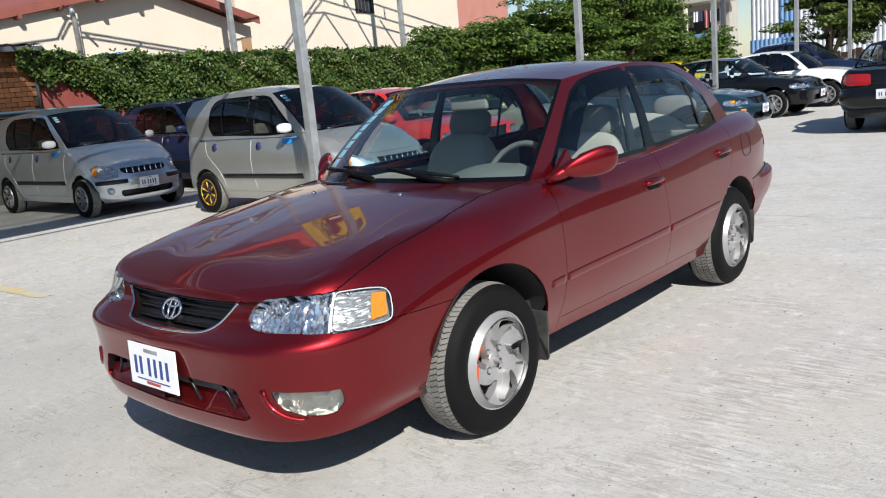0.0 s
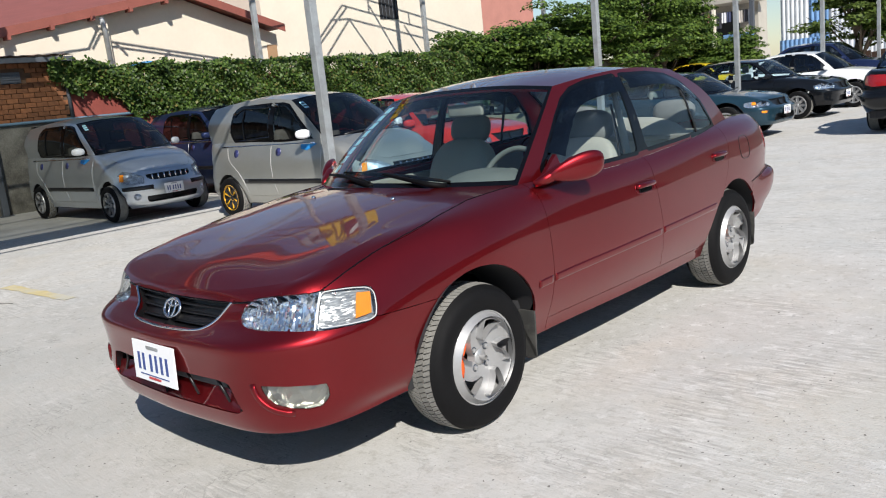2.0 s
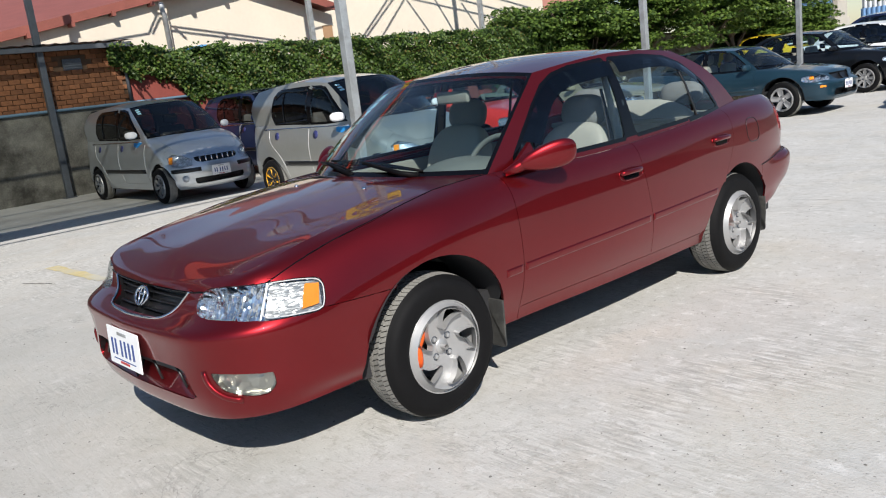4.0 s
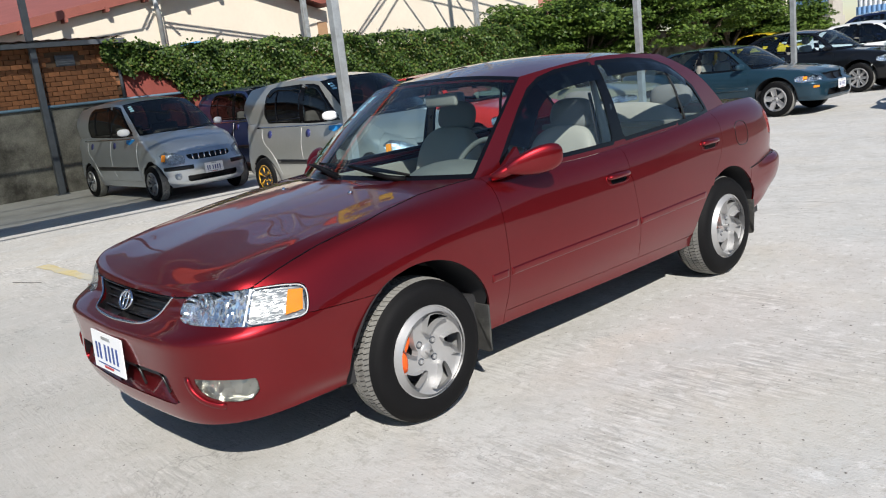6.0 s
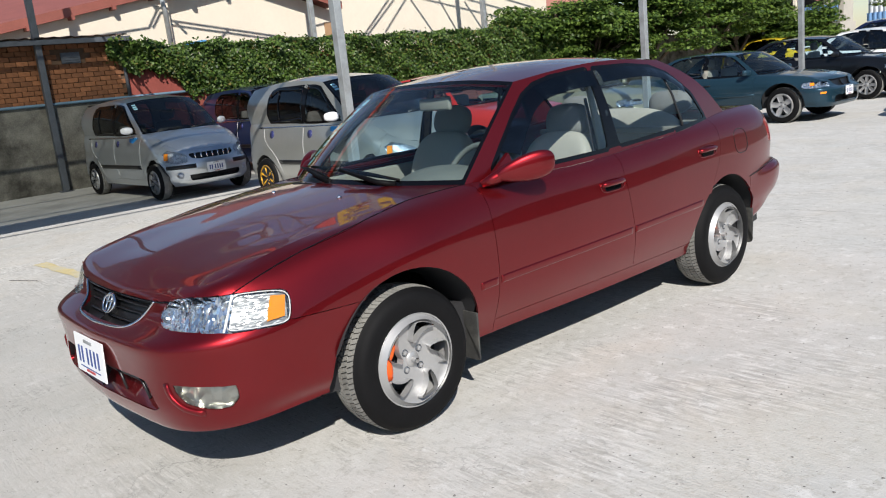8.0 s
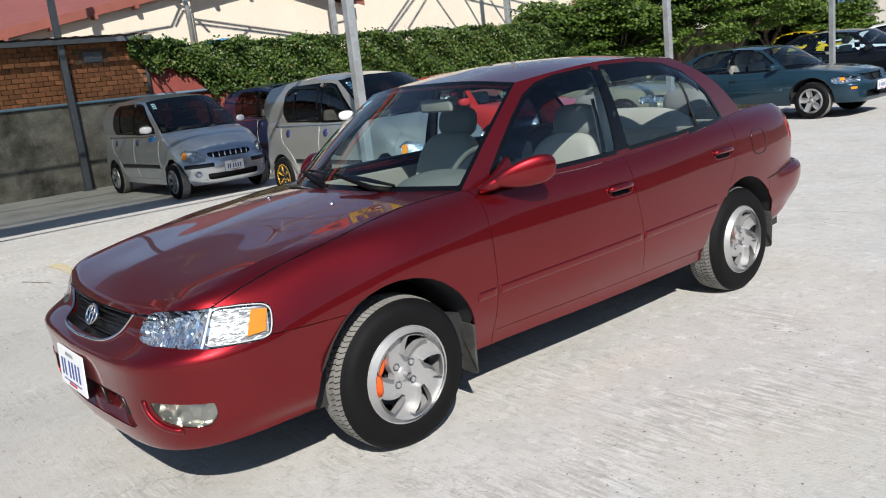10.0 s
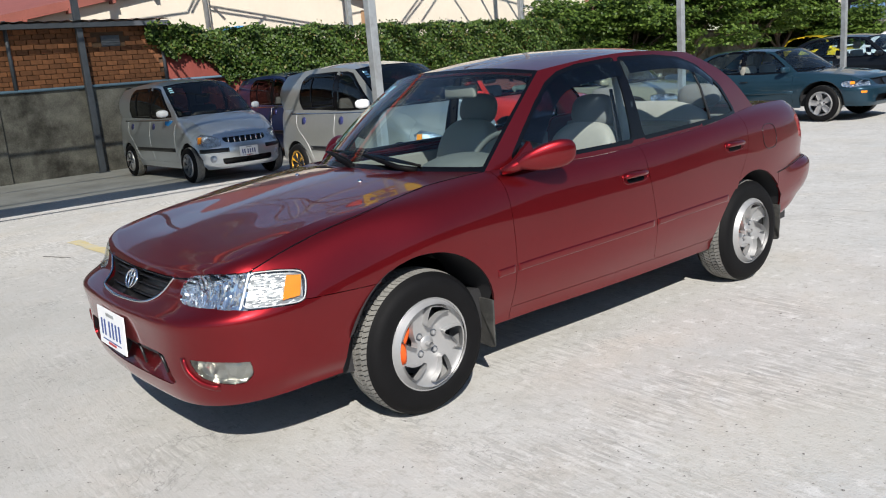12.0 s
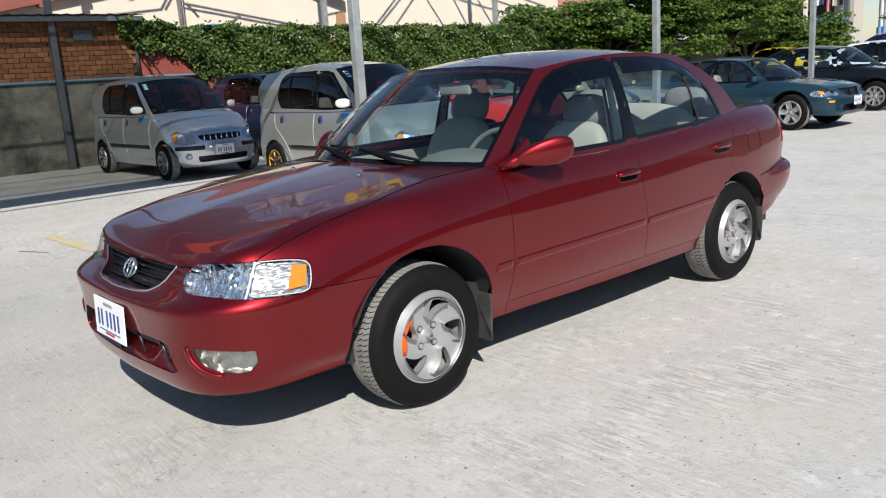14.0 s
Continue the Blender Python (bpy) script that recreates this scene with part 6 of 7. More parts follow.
def dress(car, sk, S, wheel, hubs, plate_front=None, mirror=None, mirror_mat=None, bars=6, plate_rear=None):
    """Wheels, mirrors, grille bars, plates and a dark cabin for a parked car."""
    for i, (x, y) in enumerate(hubs):
        z = S["wheel_r"]
        if i == 0:
            wheel.parent = car
            wheel.matrix_basis = pose(x, y, z, 20)
        else:
            copy_thing(wheel, pose(x, y, z, 33 * i, 0, 0 if x > 0 else 180))
    if mirror:
        mx, my, mz = mirror

        def shell():
            bm = bmesh.new()
            bmesh.ops.create_uvsphere(bm, u_segments=16, v_segments=10, radius=1)
            for v in bm.verts:
                c = v.co.copy()
                v.co = Vector((mx + 0.075 + c.x * 0.085, my + math.copysign(abs(c.y) ** 0.8, c.y) * 0.045 + 0.03 * c.x, mz + math.copysign(abs(c.z) ** 0.7, c.z) * 0.055))
            return bm
        both_sides(shell, "mirror_shell", mirror_mat or S["paint"], car)
    o = S["outline"]
    yf, yr = o[0][1], o[-1][1]
    if plate_front:
        build_plate(car, pose(0, yf - 0.012, plate_front), 0.30, 0.15)
    if plate_rear:
        build_plate(car, pose(0, yr + 0.012, plate_rear, 0, 0, 180), 0.30, 0.15)
    W = max(x for x, _ in o)
    zc = S["cowl_centre"][2]
    part("cabin_floor", box(bmesh.new(), (-W * 0.82, S["cowl_centre"][1], 0.35), (W * 0.82, S["back_centre"][1] - 0.05, 0.45)), M_DARKIN, car)
    part("dashboard", box(bmesh.new(), (-W * 0.78, S["cowl_centre"][1] + 0.05, 0.5), (W * 0.78, S["cowl_centre"][1] + 0.45, zc - 0.05), 0.06), M_DARKIN, car, smooth=True)
    for sx in (W * 0.42, -W * 0.42):
        y = S["cowl_centre"][1] + 1.25
        part("seat_backrest", box(bmesh.new(), (sx - 0.22, y, 0.45), (sx + 0.22, y + 0.14, zc + 0.12), 0.06), M_TRIMIN, car, smooth=True)
        part("headrest", box(bmesh.new(), (sx - 0.12, y + 0.02, zc + 0.15), (sx + 0.12, y + 0.11, zc + 0.31), 0.04), M_TRIMIN, car, smooth=True)
    part("rear_seat", box(bmesh.new(), (-W * 0.75, S["back_centre"][1] - 0.75, 0.45), (W * 0.75, S["back_centre"][1] - 0.55, zc), 0.06), M_TRIMIN, car, smooth=True)


def wiper_pair(car, S, z):
    for x0, x1 in ((0.05, 0.52), (-0.5, -0.02)):
        c = S["cowl_centre"]
        part("wiper_blade", tube(bmesh.new(), [(x0, c[1] - 0.02, c[2] + 0.012), ((x0 + x1) / 2, c[1] + 0.01, c[2] + 0.03), (x1, c[1] + 0.06, c[2] + 0.035)], 0.009, 6), M_PLASTIC, car, smooth=True)


def hatch_car(name, m, paintm, label, rim_mat, wheel_args, mirror_mat=None, spokes=None):
    S = dict(HATCH, paint=paintm, wheel_r=0.272)
    car = thing(name, m, label, "car")
    sk = build_car(S, car)
    w = build_wheel(0.272, 0.175, 0.155, *wheel_args, rim_mat, False, hole=(0.26, 0.90, 0.80))
    if spokes:
        for i in range(6):
            a = math.pi / 3 * i
            part("spoke", tube(bmesh.new(), [(-0.016, 0.04 * math.cos(a), 0.04 * math.sin(a)), (-0.010, 0.10 * math.cos(a), 0.10 * math.sin(a)), (-0.006, 0.160 * math.cos(a), 0.160 * math.sin(a))], [0.013, 0.017, 0.020], 8, 0.6), spokes, w, "yellow spoke", smooth=True)
        bm = bmesh.new()
        lathe(bm, [(0.158, -0.004), (0.164, 0.008), (0.174, 0.009), (0.176, 0.0)], (0, 0, 0), 40)
        part("rim_ring", bm, spokes, w, "yellow rim edge", smooth=True)
    dress(car, sk, S, w, ((.735, -1.19), (.735, 1.19), (-.735, -1.19), (-.735, 1.19)), 0.425, (.72, -.62, 1.06), mirror_mat)
    for i in range(7):
        x = -0.27 + 0.09 * i
        p = on_front(sk, x, 0.613, 0.004)[0]
        part("grille_bar", tube(bmesh.new(), [p + Vector((0, -0.012, -0.04)), p + Vector((0, 0, 0.04))], 0.012, 6), M_CHROME, car, smooth=True)
    both_sides(lambda: tube(bmesh.new(), [on_front(sk, 0.52, 0.355, 0.0)[0], on_front(sk, 0.52, 0.355, 0.012)[0]], 0.05, 16), "fog_lamp", M_REFLECT, car, "round clear fog lamp")
    both_sides(lambda: lens_on(sk, 0.735, 0.805, 0.585, 0.685), "turn_lens", M_AMBER, car, "amber turn signal lens")
    for hy in (0.02, 0.95):
        both_sides(lambda: tube(bmesh.new(), [on_side(sk, hy, 0.855, -0.004)[0], on_side(sk, hy, 0.855, 0.006)[0]], 0.052, 18), "handle_cup", M_HANDLE, car)
    ys = np.linspace(-.78, .80, 14)
    both_sides(lambda: strip([on_side(sk, y, 0.495, 0.002)[0] for y in ys], [on_side(sk, y, 0.495)[1] for y in ys], 0.062, 0.012), "side_moulding", M_PLASTIC, car, "black side moulding")
    both_sides(lambda: strip([on_front(sk, x, 0.475, 0.002)[0] for x in np.linspace(0.30, 0.66, 9)], [on_front(sk, x, 0.475)[1] for x in np.linspace(0.30, 0.66, 9)], 0.062, 0.012), "bumper_strip", M_PLASTIC, car, "black bumper strip")
    both_sides(lambda: strip([on_side(sk, y, 0.945, 0.002)[0] for y in np.linspace(-.66, 1.3, 16)], [on_side(sk, y, 0.945)[1] for y in np.linspace(-.66, 1.3, 16)], 0.022, 0.006), "belt_trim", M_CHROME, car)
    # pale tubes along the door seams paint in their sunlit edges
    for path in ([(.14, .31), (.16, .50), (.175, .75), (.18, .93)], [(.78, .31), (.83, .50), (1.0, .68), (1.14, .80), (1.165, .93)], [(-.80, .34), (-.805, .60), (-.81, .90)]):
        both_sides(lambda: tube(bmesh.new(), [on_side(sk, y, z, 0.001)[0] for y, z in path_between(path, 10)], 0.0042, 6), "door_edge_highlight", M_EDGELIGHT, car, "pale edge trim of a door")
    both_sides(lambda: tube(bmesh.new(), [side_point(sk, y, z, 0.003) for y, z in path_between([(.76, 1.03), (.77, 1.20), (.75, 1.42)], 6)], 0.010, 6, 0.6), "window_bar", M_FRIT, car)
    fv = path_between([(-.52, 1.085), (-.30, 1.278), (-.12, 1.410), (.10, 1.432)], 14)
    rv = path_between([(.22, 1.436), (.60, 1.436), (.86, 1.425), (.98, 1.355)], 12)
    for pts in (fv, rv):
        both_sides(lambda: strip([side_point(sk, y, z - 0.012, 0.010) for y, z in pts], [Vector((1, 0, 0.3)).normalized()] * len(pts), 0.042, 0.004), "rain_visor", M_VISOR, car, "smoked rain visor")
    part("rear_spoiler", box(bmesh.new(), (-.46, 1.56, 1.475), (.46, 1.70, 1.500), 0.010), M_FRIT, car, "black roof spoiler edge", smooth=True)
    part("hub_cap", tube(bmesh.new(), [(-0.03, 0, 0), (-0.008, 0, 0)], 0.040, 14), M_DARKSTEEL, w)
    wiper_pair(car, S, 1.0)
    return car, sk


def side_point(sk, y, z, out):
    """A place on the left side above the belt at that y and height, moved outwards."""
    P = sk["sideP"][0]
    i = np.argsort((P[:, 1] - y) ** 2 + (P[:, 2] - z) ** 2)[:3]
    return Vector((P[i, 0].mean() + out, y, z))


def lens_on(sk, t0, t1, z0, z1):
    Lf = sk["loft"]
    bm = bmesh.new()
    vv = np.linspace(0.4, 1.0, 160)
    rows = []
    for t in np.linspace(t0, t1, 6):
        col = Lf.at(np.full(160, t / Lf.length[-1]), vv)
        row = []
        for z in np.linspace(z0, z1, 5):
            p = col[int(np.argmin(np.abs(col[:, 2] - z)))]
            row.append(bm.verts.new((p[0] + 0.002, p[1] - 0.004, p[2])))
        rows.append(row)
    for a, b in zip(rows, rows[1:]):
        for i in range(4):
            bm.faces.new((a[i], b[i], b[i + 1], a[i + 1]))
    return bm


M_EDGELIGHT = mat("pale_door_highlight", (0.45, 0.45, 0.44), 0.35, 0.2, vary=0.08)
M_HANDLE = mat("dark_blue_handle_film", (0.03, 0.035, 0.12), 0.3, vary=0.3, scale=30)
M_BLUETAG = mat("blue_sticker", (0.02, 0.22, 0.55), 0.5, vary=0.1, scale=20)
M_YRIM = mat("yellow_alloy_paint", (0.80, 0.42, 0.02), 0.4, vary=0.1)
M_WMIRROR = mat("pale_mirror_shell", (0.72, 0.72, 0.73), 0.3, vary=0.05)
FACE_X = 90   # turns a car that looks to -y so that it looks to +x

van_a, sk_a = hatch_car("silver_hatchback", pose(-9.81, 2.34, 0, 0, 0, FACE_X + 1), M_SILVER, "small silver hatchback parked in shade near the wall", M_ALLOY, (7, 0.0), M_WMIRROR)
van_b, sk_b = hatch_car("beige_silver_hatchback", pose(-5.47, 3.14, 0, 0, 0, FACE_X), M_SILVER2, "small beige-silver hatchback with yellow spoked wheels", M_DARKIN, (6, 0.0), M_WMIRROR, M_YRIM)
hatch_car("navy_hatchback", pose(-10.34, 4.83, 0, 0, 0, FACE_X), M_NAVY, "small dark blue hatchback parked behind another", M_ALLOY, (7, 0.0), M_NAVY)
for car, sk in ((van_a, sk_a), (van_b, sk_b)):
    p, n = on_side(sk, -0.56, 0.90, 0.003)
    for sx in (-1,):
        bm = bmesh.new()
        bm.faces.new([bm.verts.new((-q[0], q[1], q[2])) for q in (on_side(sk, y, z, 0.004)[0] for y, z in ((-.72, .935), (-.42, .935), (-.42, .88), (-.55, .86)))])
        part("blue_tag", bm, M_BLUETAG, car, "blue paper tag")
    S = HATCH
    for i in range(3):
        bm = bmesh.new()
        c = [sk["screen"].at(np.array([0.80 + a]), np.array([0.70 + 0.07 * i + b]))[0] for a, b in ((0, 0), (0.10, 0), (0.10, 0.05), (0, 0.05))]
        bm.faces.new([bm.verts.new((-q[0], q[1] - 0.004, q[2] + 0.004)) for q in c])
        part("windscreen_sticker", bm, M_STICKER, car)


def saloon(name, m, paintm, label, scales, wheel, rim_mat, glass=None, plate_front=0.46, plate_rear=None, res=0.05):
    sx, sy, sz = scales
    S = derive(HERO, sx, sy, sz, paint=paintm, res=res, glass=glass or M_GLASS, screen=glass or M_GLASS, wheel_r=0.30)
    S["panels"], S["order"], S["bowls"] = SALOON_PANELS, SALOON_ORDER, SALOON_BOWLS
    S["cuts"] = {k: v for k, v in S["cuts"].items() if k not in ("fog", "bonnet")}
    car = thing(name, m, label, "car")
    sk = build_car(S, car)
    w = build_wheel(0.30, 0.20, 0.185, *wheel, rim_mat, False, hole=(0.36, 0.88, 0.62))
    x = 0.79 * sx
    dress(car, sk, S, w, ((x, -1.24 * sy), (x, 1.23 * sy), (-x, -1.24 * sy), (-x, 1.23 * sy)), plate_front, (0.74 * sx, -0.62 * sy, 1.0 * sz), None, plate_rear=plate_rear)
    both_sides(lambda: strip([on_side(sk, y, 0.50, 0.002)[0] for y in np.linspace(-.75, .9, 12)], [on_side(sk, y, 0.50)[1] for y in np.linspace(-.75, .9, 12)], 0.045, 0.010), "side_moulding", paintm, car)
    for hy in (0.16, 1.06):
        both_sides(lambda: tube(bmesh.new(), [on_side(sk, (hy + d) * sy, 0.79 * sz, o)[0] for d, o in ((-.07, 0), (-.05, .014), (.05, .014), (.07, 0))], 0.013, 8, 0.7), "door_handle", M_PLASTIC, car)
    wiper_pair(car, S, 1.0)
    return car, sk, S


green, sk_g, S_g = saloon("teal_saloon", pose(-4.46, 11.18, 0, 0, 0, FACE_X), M_TEAL, "dark teal saloon car with silver alloy wheels", (1.0, 0.98, 0.885), (5, 0.0), M_ALLOY)
both_sides(lambda: lens_on(sk_g, 0.66, 0.76, 0.455, 0.49), "turn_lens", M_AMBER, green, "amber bumper turn lens")
both_sides(lambda: lens_on(sk_g, 0.86, 0.93, 0.60, 0.645), "side_lamp", M_AMBER, green, "amber corner lamp")
saloon("black_saloon", pose(-4.74, 15.45, 0, 0, 0, FACE_X), M_BLACK, "glossy black saloon car with multi-spoke wheels", (1.0, 1.0, 0.96), (8, 0.0), M_ALLOY)
white, sk_w, S_w = saloon("white_saloon", pose(-4.40, 18.3, 0, 0, 0, FACE_X), M_WHITE, "white saloon car with tinted windows", (0.98, 0.98, 0.99), (8, 0.0), M_ALLOY, M_TINT)
both_sides(lambda: strip([on_side(sk_w, y, 0.66, 0.003)[0] for y in np.linspace(-.72, 1.1, 16)], [on_side(sk_w, y, 0.66)[1] for y in np.linspace(-.72, 1.1, 16)], 0.075, 0.004), "side_stripe", M_SCARLET, white, "red stripe along the doors")
part("rear_spoiler", box(bmesh.new(), (-.5, 1.98, 1.10), (.5, 2.16, 1.135), 0.012), M_WHITE, white, "white boot spoiler", smooth=True)
saloon("dark_saloon", pose(-0.35, 10.15 + 2.45, 0, 0, 0, 180), M_BLACK, "black saloon car seen from behind, red tail lamps", (1.0, 1.0, 1.0), (6, 0.0), M_DARKSTEEL, plate_front=None, plate_rear=0.62)
saloon("scarlet_saloon", pose(-6.1, 5.6, 0, 0, 0, FACE_X), M_SCARLET, "bright red saloon car behind the hatchback", (0.98, 0.94, 0.98), (6, 0.0), M_ALLOY)
saloon("khaki_saloon", pose(-6.5, 8.9, 0, 0, 0, FACE_X), M_KHAKI, "dusty beige saloon car beside the teal one", (0.97, 0.95, 0.92), (6, 0.0), M_ALLOY)
saloon("navy_estate_car", pose(-5.0, 21.6, 0, 0, 0, FACE_X), M_NAVY, "dark blue car parked at the far end of the row", (1.02, 1.0, 1.15), (6, 0.0), M_ALLOY, M_TINT)
saloon("yellow_saloon", pose(-10.6, 25.8, 0, 0, 0, FACE_X), M_YELLOW, "yellow car at the back of the yard", (0.97, 0.95, 1.0), (6, 0.0), M_ALLOY, M_TINT)


# ---- canopy of steel poles and trusses ----
def pole_thing(name, x, y, h, r, material, label, group):
    p = thing(name, pose(x, y, 0), label, "pole", group)
    part("shaft", boxes(((-r, -r, 0.012), (r, r, h)), bevel=0.008), material, p)
    part("base_plate", boxes(((-0.11, -0.11, 0), (0.11, 0.11, 0.012)), bevel=0.003), material, p)
    for sx in (-0.085, 0.085):
        for sy in (-0.085, 0.085):
            bm = bmesh.new()
            bmesh.ops.create_cone(bm, cap_ends=True, segments=6, radius1=0.013, radius2=0.013, depth=0.016, matrix=pose(sx, sy, 0.020))
            part("bolt", bm, M_DARKSTEEL, p)
    return p


ROOF_Z = 3.24    # top of the pole row; the canopy rises from it to the wall
ROWS_Y = [(-4.02, -9.6), (-3.95, -3.9), (-3.79, 1.84), (-4.16, 7.81), (-4.18, 13.21), (-4.2, 18.55), (-4.22, 23.6)]
for x, y in ROWS_Y:
    pole_thing("canopy_pole", x, y, ROOF_Z - 0.02, 0.046, M_STEEL, "grey galvanised square steel pole of the canopy", "canopy poles")
for x, y, h in ((WALL_X + 0.12, -9.7, 5.6), (WALL_X + 0.12, -4.1, 5.6), (WALL_X + 0.12, 1.55, 5.6), (WALL_X - 0.28, 7.70, 7.3), (WALL_X - 0.28, 13.30, 7.3), (WALL_X - 0.28, 19.0, 7.3)):
    pole_thing("wall_pole", x, y, h, 0.055, M_DARKSTEEL if y < 5 else M_STEEL, "dark steel pole standing against the wall" if y < 5 else "grey steel pole standing behind the wall", "wall poles")


def bar(bm, a, b, r=0.025):
    return tube(bm, [a, b], r, 4)


def truss(name, a, b, high, n, r=0.028, material=M_STEEL, label="", parent=None):
    """A flat truss between two points: two chords and diagonal webs, each a part."""
    t = thing(name, None, label, "truss", name + "es") if parent is None else parent
    a, b, up = Vector(a), Vector(b), Vector((0, 0, high))
    part("lower_chord", bar(bmesh.new(), a, b, r), material, t)
    part("upper_chord", bar(bmesh.new(), a + up, b + up, r), material, t)
    for i in range(n):
        p, q = a.lerp(b, i / n), a.lerp(b, (i + 1) / n)
        part("web_bar", bar(bmesh.new(), p, (p + q) / 2 + up, r * 0.7), material, t)
        part("web_bar", bar(bmesh.new(), (p + q) / 2 + up, q, r * 0.7), material, t)
    return t


M_DARKRED = mat("dark_red_sign_paint", (0.12, 0.012, 0.010), 0.5, vary=0.1)
EDGE_X = -4.50    # eastern, lower edge of the canopy, on the pole row


def canopy_z(x):
    return 3.65 - 0.10 * (x - EDGE_X)


for x, y in ROWS_Y:
    truss("canopy_truss", (-12.45, y, canopy_z(-12.45) - 0.33), (-3.75, y, ROOF_Z), 0.28, 12, r=0.02, material=M_STEEL, label="steel roof truss from the wall to a canopy pole")
for i, x in enumerate((-12.3, -10.6, -8.9, -7.2, -5.5, -4.0)):
    z = canopy_z(x)
    tagged(part("purlin", boxes(((x - 0.025, -14, z - 0.05), (x + 0.025, 24, z - 0.01)), bevel=0.005), M_STEEL), "long steel purlin on the canopy trusses", "purlin", "purlins")
# a narrow sheet along the edge and an unseen net, added for part shade, cover the southern bays only
STRIP_X = -5.08
roof = thing("canopy_roof", None, "grey corrugated sheets along the canopy edge", "roof")
net = thing("shade_net", None, "dark grey-green shade net stretched over the canopy trusses", "net")
for j in range(11):
    y0 = -13.4 + 1.35 * j
    vs, fs = [], []
    n = 36
    for i in range(n + 1):
        y = y0 + 1.35 * i / n
        z = 0.015 + 0.012 * math.sin(i * 2 * math.pi / 4)
        vs += [(STRIP_X, y, canopy_z(STRIP_X) + z), (EDGE_X, y, canopy_z(EDGE_X) + z)]
        if i:
            fs.append((2 * i - 2, 2 * i, 2 * i + 1, 2 * i - 1))
    mesh_object("roof_sheet", vs, fs, M_SHEET, roof, smooth=True)
    vs, fs = [], []
    xs = np.linspace(-12.5, STRIP_X - 0.02, 16)
    for x in xs:
        sag = 0.03 * math.sin((x - xs[0]) * 1.85) ** 2
        vs += [(x, y0 - 0.004, canopy_z(x) + 0.012), (x, y0 + 0.675, canopy_z(x) + 0.012 - sag), (x, y0 + 1.35, canopy_z(x) + 0.014)]
    for i in range(15):
        fs += [(3 * i + k, 3 * i + 3 + k, 3 * i + 4 + k, 3 * i + 1 + k) for k in (0, 1)]
    mesh_object("net_panel", vs, fs, M_NET, net, smooth=True)
tagged(part("canopy_fascia", boxes(((EDGE_X - 0.04, -13.5, 3.40), (EDGE_X - 0.005, 1.68, 3.56)), bevel=0.006), M_RSTEEL), "red fascia board along the canopy edge", "fascia")
tagged(part("canopy_gutter", boxes(((EDGE_X, -13.5, 3.62), (EDGE_X + 0.09, 1.45, 3.70)), bevel=0.01), M_WHITELINE), "white gutter along the canopy edge", "gutter")
tagged(part("gutter_pipe", tube(bmesh.new(), [(EDGE_X + 0.14, -13.5, 3.66), (EDGE_X + 0.14, 1.45, 3.66)], 0.024, 8), M_WHITELINE, smooth=True), "thin white conduit beside the gutter", "conduit")
sign = thing("corner_sign", pose(EDGE_X + 0.02, 2.18, 3.40), "yellow sign board with a dark red panel at the canopy corner", "sign")
part("board", boxes(((-0.02, -0.48, -0.18), (0.02, 0.48, 0.18)), bevel=0.008), M_YSTEEL, sign)
part("sign_panel", boxes(((0.020, -0.14, -0.15), (0.028, 0.18, 0.02)), bevel=0.006), M_DARKRED, sign, "dark red sign panel")
for k, (y0, y1) in enumerate(((-0.45, -0.36), (-0.26, 0.0), (0.05, 0.22), (0.26, 0.46))):
    part("sign_bar", boxes(((0.020, y0 * 0.9, 0.07), (0.025, y1 * 0.9, 0.14))), M_INK if k == 0 else M_DARKSTEEL, sign)
part("sign_bar", boxes(((0.028, -0.08, -0.09), (0.033, 0.12, -0.04))), M_WHITELINE, sign)
part("sign_bracket", boxes(((-0.05, -0.03, -0.20), (-0.02, 0.03, 0.20)), bevel=0.004), M_STEEL, sign)
# unseen bars added at the wall poles to cast truss shadows, as (y, height) from bar to bar
FRAME_X = -12.98
for bars in ((((3.20, 5.30), (3.49, 5.73)), ((3.49, 5.73), (7.43, 5.04)), ((3.29, 5.29), (3.53, 5.62)), ((3.53, 5.62), (7.43, 4.96)), ((5.11, 5.42), (4.89, 5.25)), ((3.78, 5.68), (4.03, 5.39)), ((6.3, 5.23), (6.1, 5.03)), ((3.20, 5.30), (1.30, 5.10))),
             (((9.20, 5.65), (10.85, 7.18)), ((9.33, 5.65), (11.02, 7.12)), ((10.05, 5.76), (11.06, 6.77)), ((10.85, 7.18), (15.6, 6.18)), ((11.0, 7.54), (16.6, 6.30)), ((10.32, 6.75), (11.04, 6.79)), ((11.04, 6.79), (15.2, 5.97)),
              ((11.94, 7.16), (12.97, 5.60)), ((11.08, 6.75), (11.93, 5.67)), ((13.37, 6.55), (14.11, 5.61)), ((14.28, 5.2), (14.28, 6.85)), ((11.9, 6.98), (11.9, 7.32)), ((13.6, 6.61), (13.6, 6.95)), ((11.05, 5.78), (13.0, 5.45)), ((9.20, 5.65), (7.43, 5.4)))):
    t = thing("pole_frame", None, "open steel roof frame carried by the wall poles", "frame", "pole frames")
    for (ya, za), (yb, zb) in bars:
        part("shadow_bar", bar(bmesh.new(), Vector((FRAME_X, ya + 0.25, za - 0.375)), Vector((FRAME_X, yb + 0.25, zb - 0.375)), 0.030), M_STEEL, t)


